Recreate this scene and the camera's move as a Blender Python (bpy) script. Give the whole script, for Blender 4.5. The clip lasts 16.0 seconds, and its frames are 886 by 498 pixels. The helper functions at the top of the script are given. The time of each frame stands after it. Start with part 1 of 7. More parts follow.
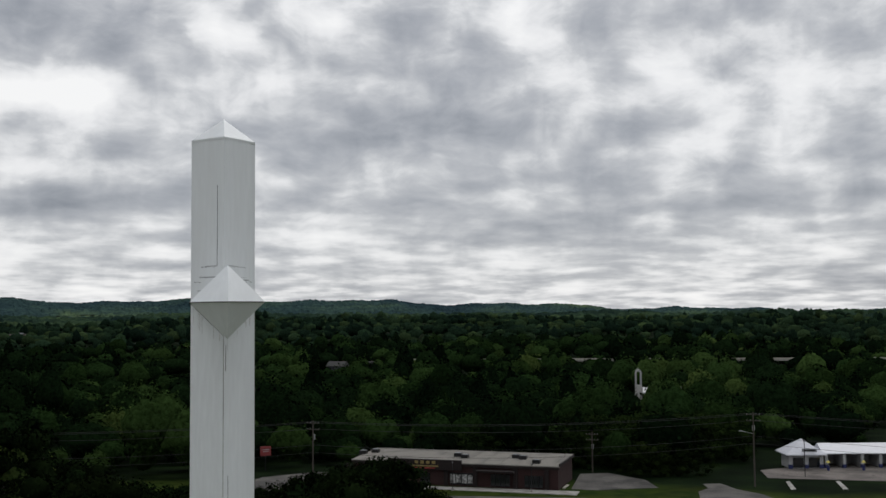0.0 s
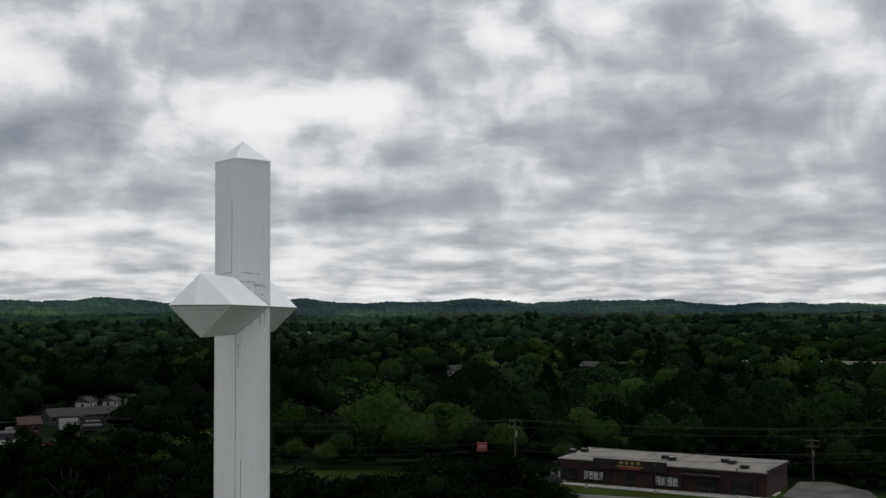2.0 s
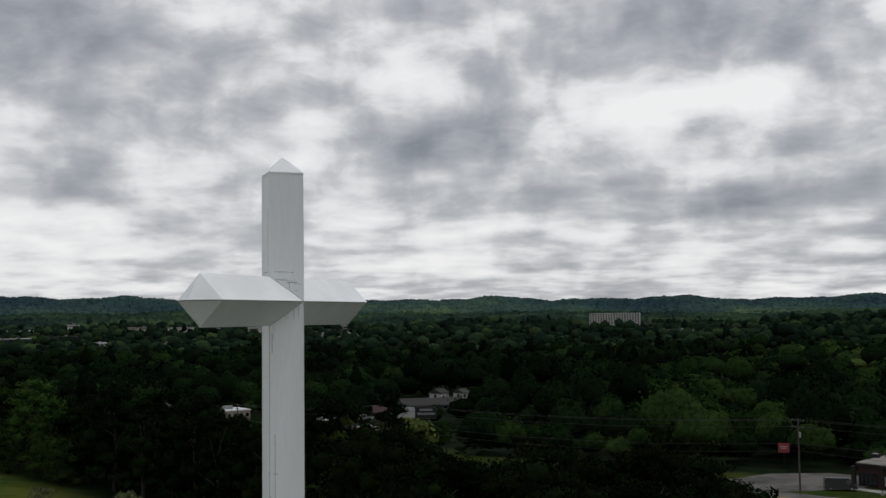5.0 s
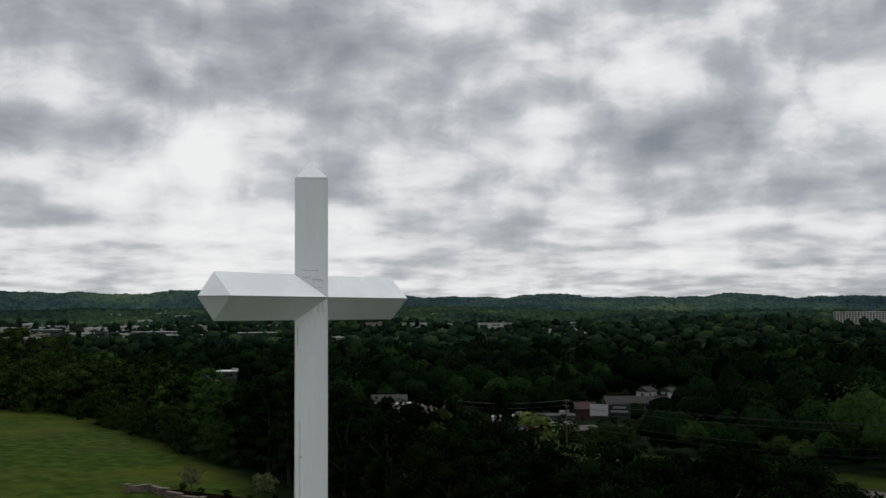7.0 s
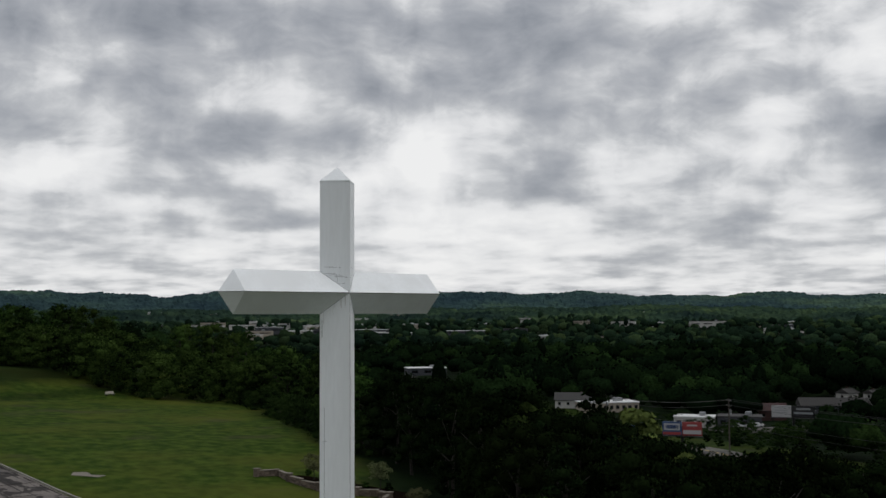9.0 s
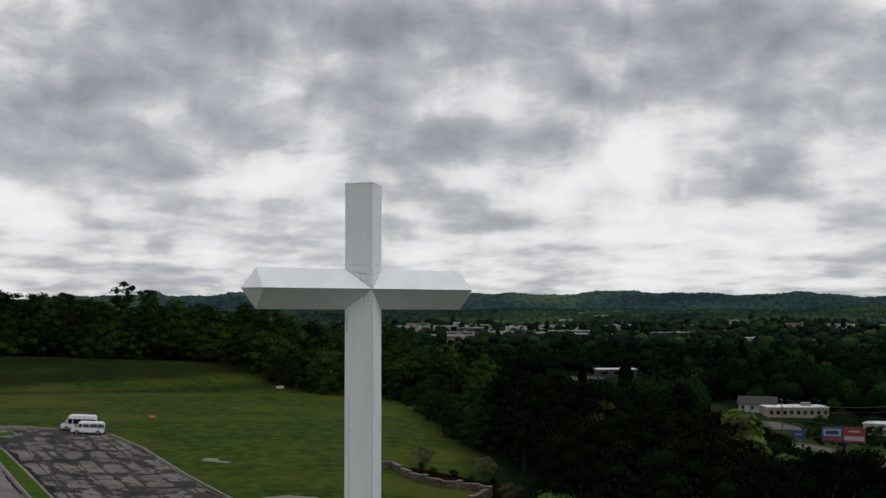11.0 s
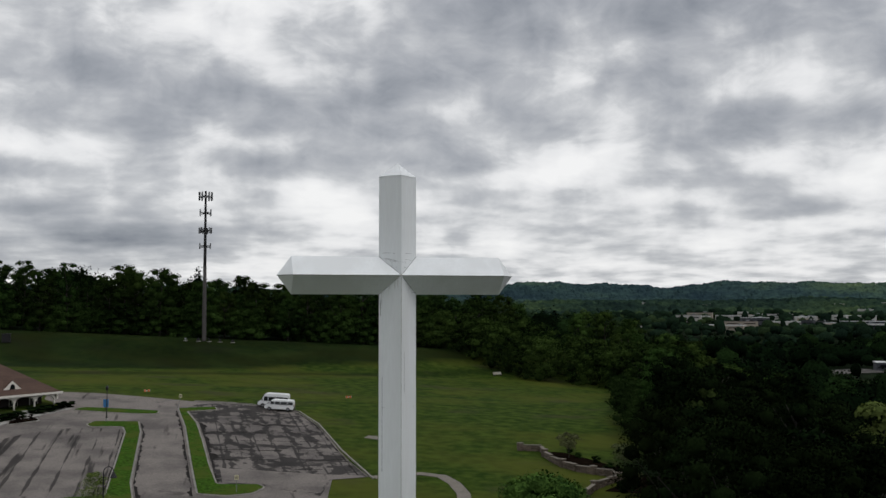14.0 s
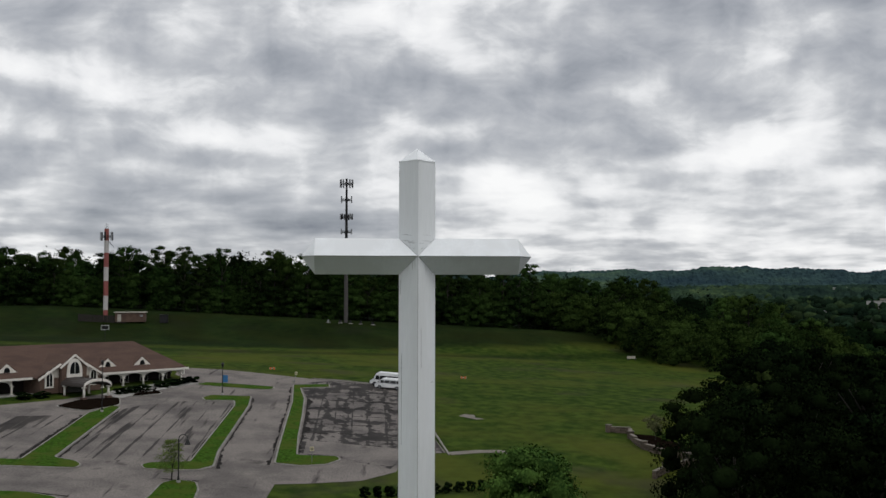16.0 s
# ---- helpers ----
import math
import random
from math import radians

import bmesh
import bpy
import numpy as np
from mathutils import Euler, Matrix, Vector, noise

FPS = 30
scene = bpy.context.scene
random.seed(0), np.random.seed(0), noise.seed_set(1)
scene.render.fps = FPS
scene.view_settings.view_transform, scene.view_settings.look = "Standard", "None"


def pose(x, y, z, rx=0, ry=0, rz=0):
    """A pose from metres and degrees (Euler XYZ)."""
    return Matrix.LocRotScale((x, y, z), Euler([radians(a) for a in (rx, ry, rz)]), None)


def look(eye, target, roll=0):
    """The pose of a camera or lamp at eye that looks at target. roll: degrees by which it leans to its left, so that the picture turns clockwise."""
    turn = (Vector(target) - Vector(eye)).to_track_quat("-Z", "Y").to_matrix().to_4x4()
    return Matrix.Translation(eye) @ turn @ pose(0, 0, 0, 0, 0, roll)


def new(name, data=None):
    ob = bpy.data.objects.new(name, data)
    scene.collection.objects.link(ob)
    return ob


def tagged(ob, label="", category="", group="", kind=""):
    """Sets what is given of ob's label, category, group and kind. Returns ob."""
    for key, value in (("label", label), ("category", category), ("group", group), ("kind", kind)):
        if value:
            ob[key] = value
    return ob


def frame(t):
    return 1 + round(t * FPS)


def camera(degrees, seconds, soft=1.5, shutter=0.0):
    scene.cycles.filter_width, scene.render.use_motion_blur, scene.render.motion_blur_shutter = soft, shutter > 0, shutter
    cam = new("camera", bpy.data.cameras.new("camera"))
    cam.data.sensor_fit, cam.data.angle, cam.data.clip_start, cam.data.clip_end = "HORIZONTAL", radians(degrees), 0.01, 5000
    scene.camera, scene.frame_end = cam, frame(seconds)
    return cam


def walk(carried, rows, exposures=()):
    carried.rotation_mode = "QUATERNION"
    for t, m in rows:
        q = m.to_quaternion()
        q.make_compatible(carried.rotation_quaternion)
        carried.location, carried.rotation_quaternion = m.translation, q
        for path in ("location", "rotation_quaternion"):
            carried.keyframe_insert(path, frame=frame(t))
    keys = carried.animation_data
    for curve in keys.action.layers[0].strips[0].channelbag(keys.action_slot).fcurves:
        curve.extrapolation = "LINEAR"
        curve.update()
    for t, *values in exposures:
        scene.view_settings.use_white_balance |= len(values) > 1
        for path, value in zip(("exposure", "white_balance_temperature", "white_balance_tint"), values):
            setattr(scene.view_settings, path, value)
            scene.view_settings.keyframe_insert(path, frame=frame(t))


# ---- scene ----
cam = camera(45.93, 16.0)
# seconds, x, y, z, yaw, pitch, roll
ROWS = [
    (0.0, -1.184, -55.228, 28.671, -13.093, 3.557, 0.515),
    (0.5, 2.617, -57.081, 28.744, -9.060, 3.564, 0.211),
    (1.0, 6.341, -58.521, 28.760, -5.258, 3.591, 0.220),
    (1.5, 9.884, -59.372, 28.693, -1.632, 3.643, 0.479),
    (2.0, 13.866, -60.137, 28.619, 2.140, 3.686, 0.495),
    (2.5, 17.892, -60.786, 28.498, 5.890, 3.681, 0.530),
    (3.0, 21.786, -60.931, 28.423, 9.490, 3.721, 0.611),
    (3.5, 25.623, -60.801, 28.352, 13.016, 3.755, 0.691),
    (4.0, 29.480, -60.569, 28.298, 16.495, 3.725, 0.714),
    (4.5, 33.208, -59.929, 28.223, 19.919, 3.704, 0.725),
    (5.0, 37.114, -59.436, 28.074, 23.290, 3.756, 0.764),
    (7.5, 55.134, -52.789, 27.803, 39.426, 3.688, 0.344),
    (8.0, 58.532, -51.093, 27.712, 42.434, 3.700, 0.353),
    (8.5, 61.720, -49.189, 27.539, 45.344, 3.724, 0.335),
    (9.0, 64.727, -47.062, 27.395, 48.217, 3.721, 0.372),
    (11.5, 77.903, -33.696, 26.825, 62.603, 3.879, 0.122),
    (12.0, 80.024, -30.719, 26.805, 65.313, 3.895, 0.119),
    (12.5, 82.067, -27.654, 26.708, 67.975, 3.887, 0.105),
    (13.0, 83.963, -24.517, 26.630, 70.605, 3.891, 0.075),
    (13.5, 85.769, -21.345, 26.555, 73.194, 3.599, 0.044),
    (14.0, 87.336, -18.088, 26.407, 75.809, 3.311, 0.057),
    (14.5, 88.878, -14.780, 26.340, 78.346, 3.002, 0.043),
    (15.0, 90.116, -11.459, 26.237, 80.837, 2.702, 0.114),
    (15.5, 91.555, -7.829, 26.029, 83.446, 2.470, 0.044),
    (16.0, 92.719, -4.284, 25.905, 85.931, 2.500, -0.081),
]
walk(cam, [(t, pose(x, y, z, 90 + pitch, roll, yaw)) for t, x, y, z, yaw, pitch, roll in ROWS], [(0.0, -0.06), (3.0, -0.16), (12.8, -0.16), (14.5, -0.05), (16.0, 0.0)])

# ---- light ----
SUN_UP, SUN_ROUND = radians(52), radians(48)
world = bpy.data.worlds.new("overcast_sky")
scene.world = world
world.use_nodes = True
wn, wl = world.node_tree.nodes, world.node_tree.links
wn.clear()


def wnode(kind, **values):
    n = wn.new(kind)
    for key, value in values.items():
        n.inputs[key.replace("_", " ")].default_value = value
    return n


def wmath(op, a, b=None):
    n = wn.new("ShaderNodeMath")
    n.operation = op
    for i, v in enumerate((a, b)):
        if v is None:
            continue
        if isinstance(v, (int, float)):
            n.inputs[i].default_value = v
        else:
            wl.new(v, n.inputs[i])
    return n.outputs[0]


def ramp_into(nodes, links, source, stops):
    r = nodes.new("ShaderNodeValToRGB")
    e = r.color_ramp.elements
    while len(e) < len(stops):
        e.new(0.5)
    for i, (at, c) in enumerate(stops):
        e[i].position, e[i].color = at, (*c, 1)
    links.new(source, r.inputs[0])
    return r.outputs[0]


w_dir = wn.new("ShaderNodeTexCoord").outputs["Generated"]
w_sep = wn.new("ShaderNodeSeparateXYZ")
wl.new(w_dir, w_sep.inputs[0])
w_up = wmath("MAXIMUM", w_sep.outputs[2], 0.0)
w_plane = wn.new("ShaderNodeCombineXYZ")
w_far = wmath("DIVIDE", 1.0, wmath("ADD", w_up, 0.14))
wl.new(wmath("MULTIPLY", w_sep.outputs[0], w_far), w_plane.inputs[0])
wl.new(wmath("MULTIPLY", w_sep.outputs[1], w_far), w_plane.inputs[1])
w_plane.inputs[2].default_value = 6.3
# degrees round from north to west, and up
w_turn = wn.new("ShaderNodeCombineXYZ")
wl.new(wmath("MULTIPLY", wmath("ARCTAN2", wmath("MULTIPLY", w_sep.outputs[0], -1.0), w_sep.outputs[1]), 57.296), w_turn.inputs[0])
wl.new(wmath("MULTIPLY", w_sep.outputs[2], 58.0), w_turn.inputs[1])


def moved(vector, by, source=None):
    """vector plus by, or plus by times the source's colour."""
    n = wn.new("ShaderNodeVectorMath")
    n.operation = "MULTIPLY_ADD"
    if source is None:
        n.inputs[0].default_value = (1, 1, 1)
    else:
        wl.new(source, n.inputs[0])
    n.inputs[1].default_value = by
    wl.new(vector, n.inputs[2])
    return n.outputs[0]


def cloud_noise(vector, scale, detail, rough):
    n = wnode("ShaderNodeTexNoise", Scale=scale, Detail=detail, Roughness=rough)
    wl.new(vector, n.inputs["Vector"])
    return n.outputs


def billows(lift):
    """Heaped edges of the clouds, seen from the side; lift looks that many degrees higher."""
    squash = wn.new("ShaderNodeVectorMath")
    squash.operation = "MULTIPLY"
    wl.new(moved(w_turn.outputs[0], (0, lift, 0)), squash.inputs[0])
    squash.inputs[1].default_value = (1, 1.7, 1)
    p = squash.outputs[0]
    p = moved(p, (4.0, 4.0, 0.0), cloud_noise(p, 0.16, 3.0, 0.5)["Color"])
    v = wn.new("ShaderNodeTexVoronoi")
    v.feature, v.normalize = "SMOOTH_F1", True
    v.inputs["Scale"].default_value, v.inputs["Detail"].default_value, v.inputs["Roughness"].default_value = 0.22, 3.0, 0.5
    v.inputs["Smoothness"].default_value = 0.4
    wl.new(p, v.inputs["Vector"])
    return wmath("ADD", wmath("MULTIPLY", v.outputs["Distance"], 0.40), wmath("MULTIPLY", cloud_noise(p, 0.28, 8.0, 0.56)["Fac"], 0.55))


# banks of the deck flatten towards the skyline; billows stand on their edges
w_bent = moved(w_plane.outputs[0], (0.24, 0.24, 0.0), cloud_noise(w_turn.outputs[0], 0.12, 4.0, 0.5)["Color"])
w_heap = billows(0.0)
w_skyline = wmath("SUBTRACT", 1.0, wmath("MINIMUM", wmath("MULTIPLY", w_up, 7.0), 1.0))
w_mix = wmath("ADD", wmath("MULTIPLY", cloud_noise(w_bent, 0.95, 2.0, 0.5)["Fac"], 0.32), wmath("MULTIPLY", cloud_noise(w_bent, 2.6, 2.5, 0.45)["Fac"], 0.34))
w_mix = wmath("ADD", w_mix, wmath("MULTIPLY", wmath("SUBTRACT", cloud_noise(w_bent, 5.5, 3.0, 0.5)["Fac"], 0.5), wmath("MULTIPLY", w_skyline, 0.38)))
w_shaped = wmath("ADD", w_heap, wmath("MULTIPLY", wmath("SUBTRACT", billows(0.4), w_heap), 0.7))
w_mix = wmath("ADD", w_mix, wmath("ADD", 0.40, wmath("MULTIPLY", wmath("SUBTRACT", w_shaped, 0.40), wmath("SUBTRACT", 1.0, wmath("MULTIPLY", w_skyline, 0.5)))))
w_glow = wmath("MULTIPLY", wmath("SUBTRACT", 1.0, wmath("MINIMUM", wmath("MULTIPLY", w_up, 6.0), 1.0)), 0.055)
# thinner cloud towards the west, most of all low down
w_west = wmath("MAXIMUM", wmath("ADD", wmath("MULTIPLY", w_sep.outputs[0], -0.8), wmath("MULTIPLY", w_sep.outputs[1], 0.55)), 0.0)
w_mix = wmath("ADD", w_mix, w_glow)
w_mix = wmath("ADD", w_mix, wmath("ADD", wmath("MULTIPLY", w_west, 0.02), -0.006))
# heavier banks and thinner gaps in the deck: degrees round from north to west, degrees up, width, height, weight
BANKS = [(-13, 11.0, 9, 3.3, 0.7), (-15, 5.1, 14, 2.1, 1.1), (4, 9.1, 13, 3.3, 0.8), (7, 14.6, 10, 4.4, 0.6), (5, 5.8, 9, 1.2, 0.8), (9, 15.6, 16, 4.4, 0.9), (23, 9.3, 11, 2.7, 0.8), (7, 5.7, 14, 2.6, 1.1), (38, 13.6, 18, 4.4, 0.6), (22, 9.3, 9, 2.2, 0.7), (44, 7.5, 11, 2.2, 0.5), (59, 16.2, 14, 3.3, 0.9), (41, 12.9, 12, 3.8, 0.8), (24, 9.9, 9, 3.3, 0.9), (57, 5.4, 9, 1.2, 0.9), (35, 4.2, 7, 0.8, 0.7), (64, 16.1, 28, 3.3, 1.0), (69, 11.3, 16, 2.7, 0.5), (89, 3.6, 8, 1.4, 1.0), (102, 5.5, 18, 2.7, 1.1), (88, 9.9, 9, 3.3, 0.6), (96, 3.9, 13, 2.2, 1.0), (106, 3.1, 11, 1.6, 0.9)]
GAPS = [(-3, 14.7, 8, 3.3, 1.0), (-19, 14.6, 5, 6.0, 1.0), (8, 12.0, 9, 1.6, 0.9), (-34, 11.9, 8, 4.4, 0.5), (15, 11.1, 6, 3.3, 1.2), (7, 11.6, 11, 1.6, 0.7), (21, 5.3, 13, 2.5, 0.8), (25, 12.4, 4, 2.7, 0.7), (29, 8.6, 3, 2.2, 0.7), (41, 5.0, 18, 3.3, 0.6), (48, 9.3, 5, 3.8, 0.9), (27, 12.9, 5, 4.4, 0.9), (50, 4.4, 16, 3.3, 0.35), (89, 15.5, 8, 3.3, 0.9), (49, 9.5, 5, 4.4, 0.9), (55, 4.2, 19, 2.7, 0.35), (107, 11.7, 8, 2.7, 0.9), (78, 5.6, 11, 3.8, 0.6)]
# ragged outlines
w_place = moved(w_turn.outputs[0], (7.0, 2.2, 0.0), cloud_noise(w_turn.outputs[0], 0.16, 4.0, 0.55)["Color"])
for spots, weight in ((BANKS, -0.08), (GAPS, 0.11)):
    for az, up, wide, high, share in spots:
        at = wn.new("ShaderNodeMapping")
        at.inputs["Scale"].default_value = (1 / wide, 1 / high, 0)
        at.inputs["Location"].default_value = (-(az + 3.5) / wide, -(up + 1.1) / high, 0)
        wl.new(w_place, at.inputs[0])
        spot = wn.new("ShaderNodeTexGradient")
        spot.gradient_type = "SPHERICAL"
        wl.new(at.outputs[0], spot.inputs[0])
        w_mix = wmath("ADD", w_mix, wmath("MULTIPLY", spot.outputs[1], weight * share))
w_cloud = ramp_into(wn, wl, w_mix, [(0.46, (0.225, 0.246, 0.290)), (0.56, (0.335, 0.357, 0.398)), (0.64, (0.44, 0.46, 0.50)), (0.70, (0.54, 0.557, 0.59)), (0.745, (0.655, 0.67, 0.695)), (0.785, (0.80, 0.81, 0.828)), (0.83, (0.93, 0.935, 0.948)), (0.92, (1.06, 1.06, 1.06))])
w_sky = wn.new("ShaderNodeTexSky")
w_sky.sky_type, w_sky.sun_disc, w_sky.sun_elevation, w_sky.sun_rotation = "NISHITA", False, SUN_UP, SUN_ROUND
w_back_sky = wnode("ShaderNodeBackground", Strength=0.06)
w_back_cloud = wnode("ShaderNodeBackground", Strength=0.95)
# an overcast sky is brightest overhead
w_zenith = wmath("ADD", wmath("MULTIPLY", wmath("MAXIMUM", wmath("SUBTRACT", w_up, 0.26), 0.0), 0.75), 0.95)
wl.new(w_zenith, w_back_cloud.inputs["Strength"])
wl.new(w_sky.outputs[0], w_back_sky.inputs[0])
wl.new(w_cloud, w_back_cloud.inputs[0])
w_join = wn.new("ShaderNodeMixShader")
w_join.inputs[0].default_value = 0.93
wl.new(w_back_sky.outputs[0], w_join.inputs[1])
wl.new(w_back_cloud.outputs[0], w_join.inputs[2])
wl.new(w_join.outputs[0], wn.new("ShaderNodeOutputWorld").inputs[0])

sun = new("sun", bpy.data.lights.new("sun", "SUN"))
sun.data.energy, sun.data.angle, sun.data.color = 0.7, radians(24), (1.0, 0.97, 0.92)
sun.matrix_world = look((0, 0, 0), (-math.cos(SUN_UP) * math.sin(SUN_ROUND), -math.cos(SUN_UP) * math.cos(SUN_ROUND), -math.sin(SUN_UP)))

# ---- materials ----


def material(name, colour, rough=0.8, metal=0.0, vary=0.25, scale=1.5, fine=14.0, bump=0.0, second=None, each=0.0, gloss=0.5, coords="Object", stretch=(1, 1, 1)):
    """A surface with variation at two scales; second: a colour that stains it in patches; each: how much pieces differ."""
    m = bpy.data.materials.new(name)
    m.use_nodes = True
    nodes, links = m.node_tree.nodes, m.node_tree.links
    b = nodes["Principled BSDF"]
    b.inputs["Roughness"].default_value, b.inputs["Metallic"].default_value = rough, metal
    b.inputs["Specular IOR Level"].default_value = gloss
    tc = nodes.new("ShaderNodeTexCoord").outputs[coords]
    mp = nodes.new("ShaderNodeMapping")
    mp.inputs["Scale"].default_value = stretch
    links.new(tc, mp.inputs[0])

    def noise_at(s, detail):
        n = nodes.new("ShaderNodeTexNoise")
        n.inputs["Scale"].default_value, n.inputs["Detail"].default_value = s, detail
        links.new(mp.outputs[0], n.inputs["Vector"])
        return n.outputs[0]
    big, small = noise_at(scale, 4), noise_at(fine, 5)
    low = tuple(c * (1 - vary) for c in colour)
    high = tuple(min(1, c * (1 + vary)) for c in colour)
    col = ramp_into(nodes, links, small, [(0.3, low), (0.7, high)])
    if second:
        mx = nodes.new("ShaderNodeMixRGB")
        links.new(ramp_into(nodes, links, big, [(0.45, (0, 0, 0)), (0.62, (1, 1, 1))]), mx.inputs[0])
        links.new(col, mx.inputs[1])
        mx.inputs[2].default_value = (*second, 1)
        col = mx.outputs[0]
    else:
        mx = nodes.new("ShaderNodeMixRGB")
        mx.blend_type = "MULTIPLY"
        mx.inputs[0].default_value = 1
        links.new(col, mx.inputs[1])
        links.new(ramp_into(nodes, links, big, [(0.3, (1 - vary,) * 3), (0.7, (1, 1, 1))]), mx.inputs[2])
        col = mx.outputs[0]
    if each:
        mx = nodes.new("ShaderNodeHueSaturation")
        links.new(col, mx.inputs["Color"])
        mr = nodes.new("ShaderNodeMapRange")
        mr.inputs["To Min"].default_value, mr.inputs["To Max"].default_value = 1 - each, 1 + each
        links.new(nodes.new("ShaderNodeObjectInfo").outputs["Random"], mr.inputs[0])
        links.new(mr.outputs[0], mx.inputs["Value"])
        col = mx.outputs[0]
    links.new(col, b.inputs["Base Color"])
    if bump:
        bp = nodes.new("ShaderNodeBump")
        bp.inputs["Strength"].default_value = bump
        bp.inputs["Distance"].default_value = 0.05
        links.new(small, bp.inputs["Height"])
        links.new(bp.outputs[0], b.inputs["Normal"])
    return m


def leaf_material(name, dark, light, tree_scale=0.07):
    """Leaves: each spray differs a little, each tree more."""
    m = bpy.data.materials.new(name)
    m.use_nodes = True
    nodes, links = m.node_tree.nodes, m.node_tree.links
    b = nodes["Principled BSDF"]
    b.inputs["Roughness"].default_value, b.inputs["Specular IOR Level"].default_value = 0.9, 0.0
    n = nodes.new("ShaderNodeTexNoise")
    n.inputs["Scale"].default_value, n.inputs["Detail"].default_value = tree_scale, 1.5
    pos = nodes.new("ShaderNodeNewGeometry")
    links.new(pos.outputs["Position"], n.inputs["Vector"])
    isl = nodes.new("ShaderNodeMath")
    isl.operation = "MULTIPLY_ADD"
    links.new(pos.outputs["Random Per Island"], isl.inputs[0])
    isl.inputs[1].default_value = 0.34
    links.new(n.outputs[0], isl.inputs[2])
    sub = nodes.new("ShaderNodeMath")
    sub.operation = "SUBTRACT"
    links.new(isl.outputs[0], sub.inputs[0])
    sub.inputs[1].default_value = 0.17
    mid = tuple((a + c) / 2 for a, c in zip(dark, light))
    col = ramp_into(nodes, links, sub.outputs[0], [(0.28, dark), (0.5, mid), (0.74, light)])
    hs = nodes.new("ShaderNodeHueSaturation")
    links.new(col, hs.inputs["Color"])
    for key, lo, hi in (("Hue", 0.485, 0.515), ("Value", 0.7, 1.3)):
        mr = nodes.new("ShaderNodeMapRange")
        mr.inputs["To Min"].default_value, mr.inputs["To Max"].default_value = lo, hi
        links.new(nodes.new("ShaderNodeObjectInfo").outputs["Random"], mr.inputs[0])
        links.new(mr.outputs[0], hs.inputs[key])
    links.new(hs.outputs[0], b.inputs["Base Color"])
    return m


def crown_material(name, stops):
    """Massed crowns: each tree has its own tone, its sprays differ a little, and leaves break up the surface."""
    m = bpy.data.materials.new(name)
    m.use_nodes = True
    nodes, links = m.node_tree.nodes, m.node_tree.links
    b = nodes["Principled BSDF"]
    b.inputs["Roughness"].default_value, b.inputs["Specular IOR Level"].default_value = 0.9, 0.0
    geo = nodes.new("ShaderNodeNewGeometry")
    tone = nodes.new("ShaderNodeAttribute")
    tone.attribute_name = "tone"
    col = ramp_into(nodes, links, tone.outputs["Fac"], stops)
    n = nodes.new("ShaderNodeTexNoise")
    n.inputs["Scale"].default_value, n.inputs["Detail"].default_value, n.inputs["Roughness"].default_value = 0.9, 7, 0.7
    links.new(geo.outputs["Position"], n.inputs["Vector"])
    for value, lo, hi in ((n.outputs[0], (0.36, 0.38), (0.62, 1.5)), (geo.outputs["Random Per Island"], (0.0, 0.66), (1.0, 1.34))):
        mx = nodes.new("ShaderNodeMixRGB")
        mx.blend_type = "MULTIPLY"
        mx.inputs[0].default_value = 1
        links.new(col, mx.inputs[1])
        links.new(ramp_into(nodes, links, value, [(lo[0], (lo[1],) * 3), (hi[0], (hi[1],) * 3)]), mx.inputs[2])
        col = mx.outputs[0]
    links.new(col, b.inputs["Base Color"])
    return m


def slope_material(name, stops, patch):
    """Wooded slopes far off: sunlit and sombre stretches put into the colour, and crown-sized mottling."""
    m = bpy.data.materials.new(name)
    m.use_nodes = True
    nodes, links = m.node_tree.nodes, m.node_tree.links
    b = nodes["Principled BSDF"]
    b.inputs["Roughness"].default_value, b.inputs["Specular IOR Level"].default_value = 0.95, 0.0
    geo = nodes.new("ShaderNodeNewGeometry")

    def nz(scale, detail, rough):
        n = nodes.new("ShaderNodeTexNoise")
        n.inputs["Scale"].default_value, n.inputs["Detail"].default_value, n.inputs["Roughness"].default_value = scale, detail, rough
        links.new(geo.outputs["Position"], n.inputs["Vector"])
        return n.outputs[0]
    col = ramp_into(nodes, links, nz(patch, 4, 0.6), stops)
    mx = nodes.new("ShaderNodeMixRGB")
    mx.blend_type = "MULTIPLY"
    mx.inputs[0].default_value = 1
    links.new(col, mx.inputs[1])
    links.new(ramp_into(nodes, links, nz(0.045, 4, 0.7), [(0.36, (0.60, 0.62, 0.66)), (0.64, (1.32, 1.30, 1.22))]), mx.inputs[2])
    links.new(mx.outputs[0], b.inputs["Base Color"])
    return m


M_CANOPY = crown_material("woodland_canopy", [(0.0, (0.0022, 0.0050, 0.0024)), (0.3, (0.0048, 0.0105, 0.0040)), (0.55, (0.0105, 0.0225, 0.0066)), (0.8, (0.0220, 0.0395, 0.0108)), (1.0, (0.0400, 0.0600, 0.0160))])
# cooler, paler greens: distance haze is mixed into these three colours
M_CANOPY_FAR = crown_material("hazy_distant_canopy", [(0.0, (0.0055, 0.0120, 0.0080)), (0.5, (0.0135, 0.0270, 0.0140)), (1.0, (0.0400, 0.0620, 0.0230))])
M_HILLS = slope_material("hazy_hill_treetops", [(0.36, (0.0200, 0.0370, 0.0470)), (0.50, (0.0310, 0.0560, 0.0560)), (0.60, (0.0470, 0.0780, 0.0570)), (0.71, (0.0840, 0.1200, 0.0590))], 0.0026)
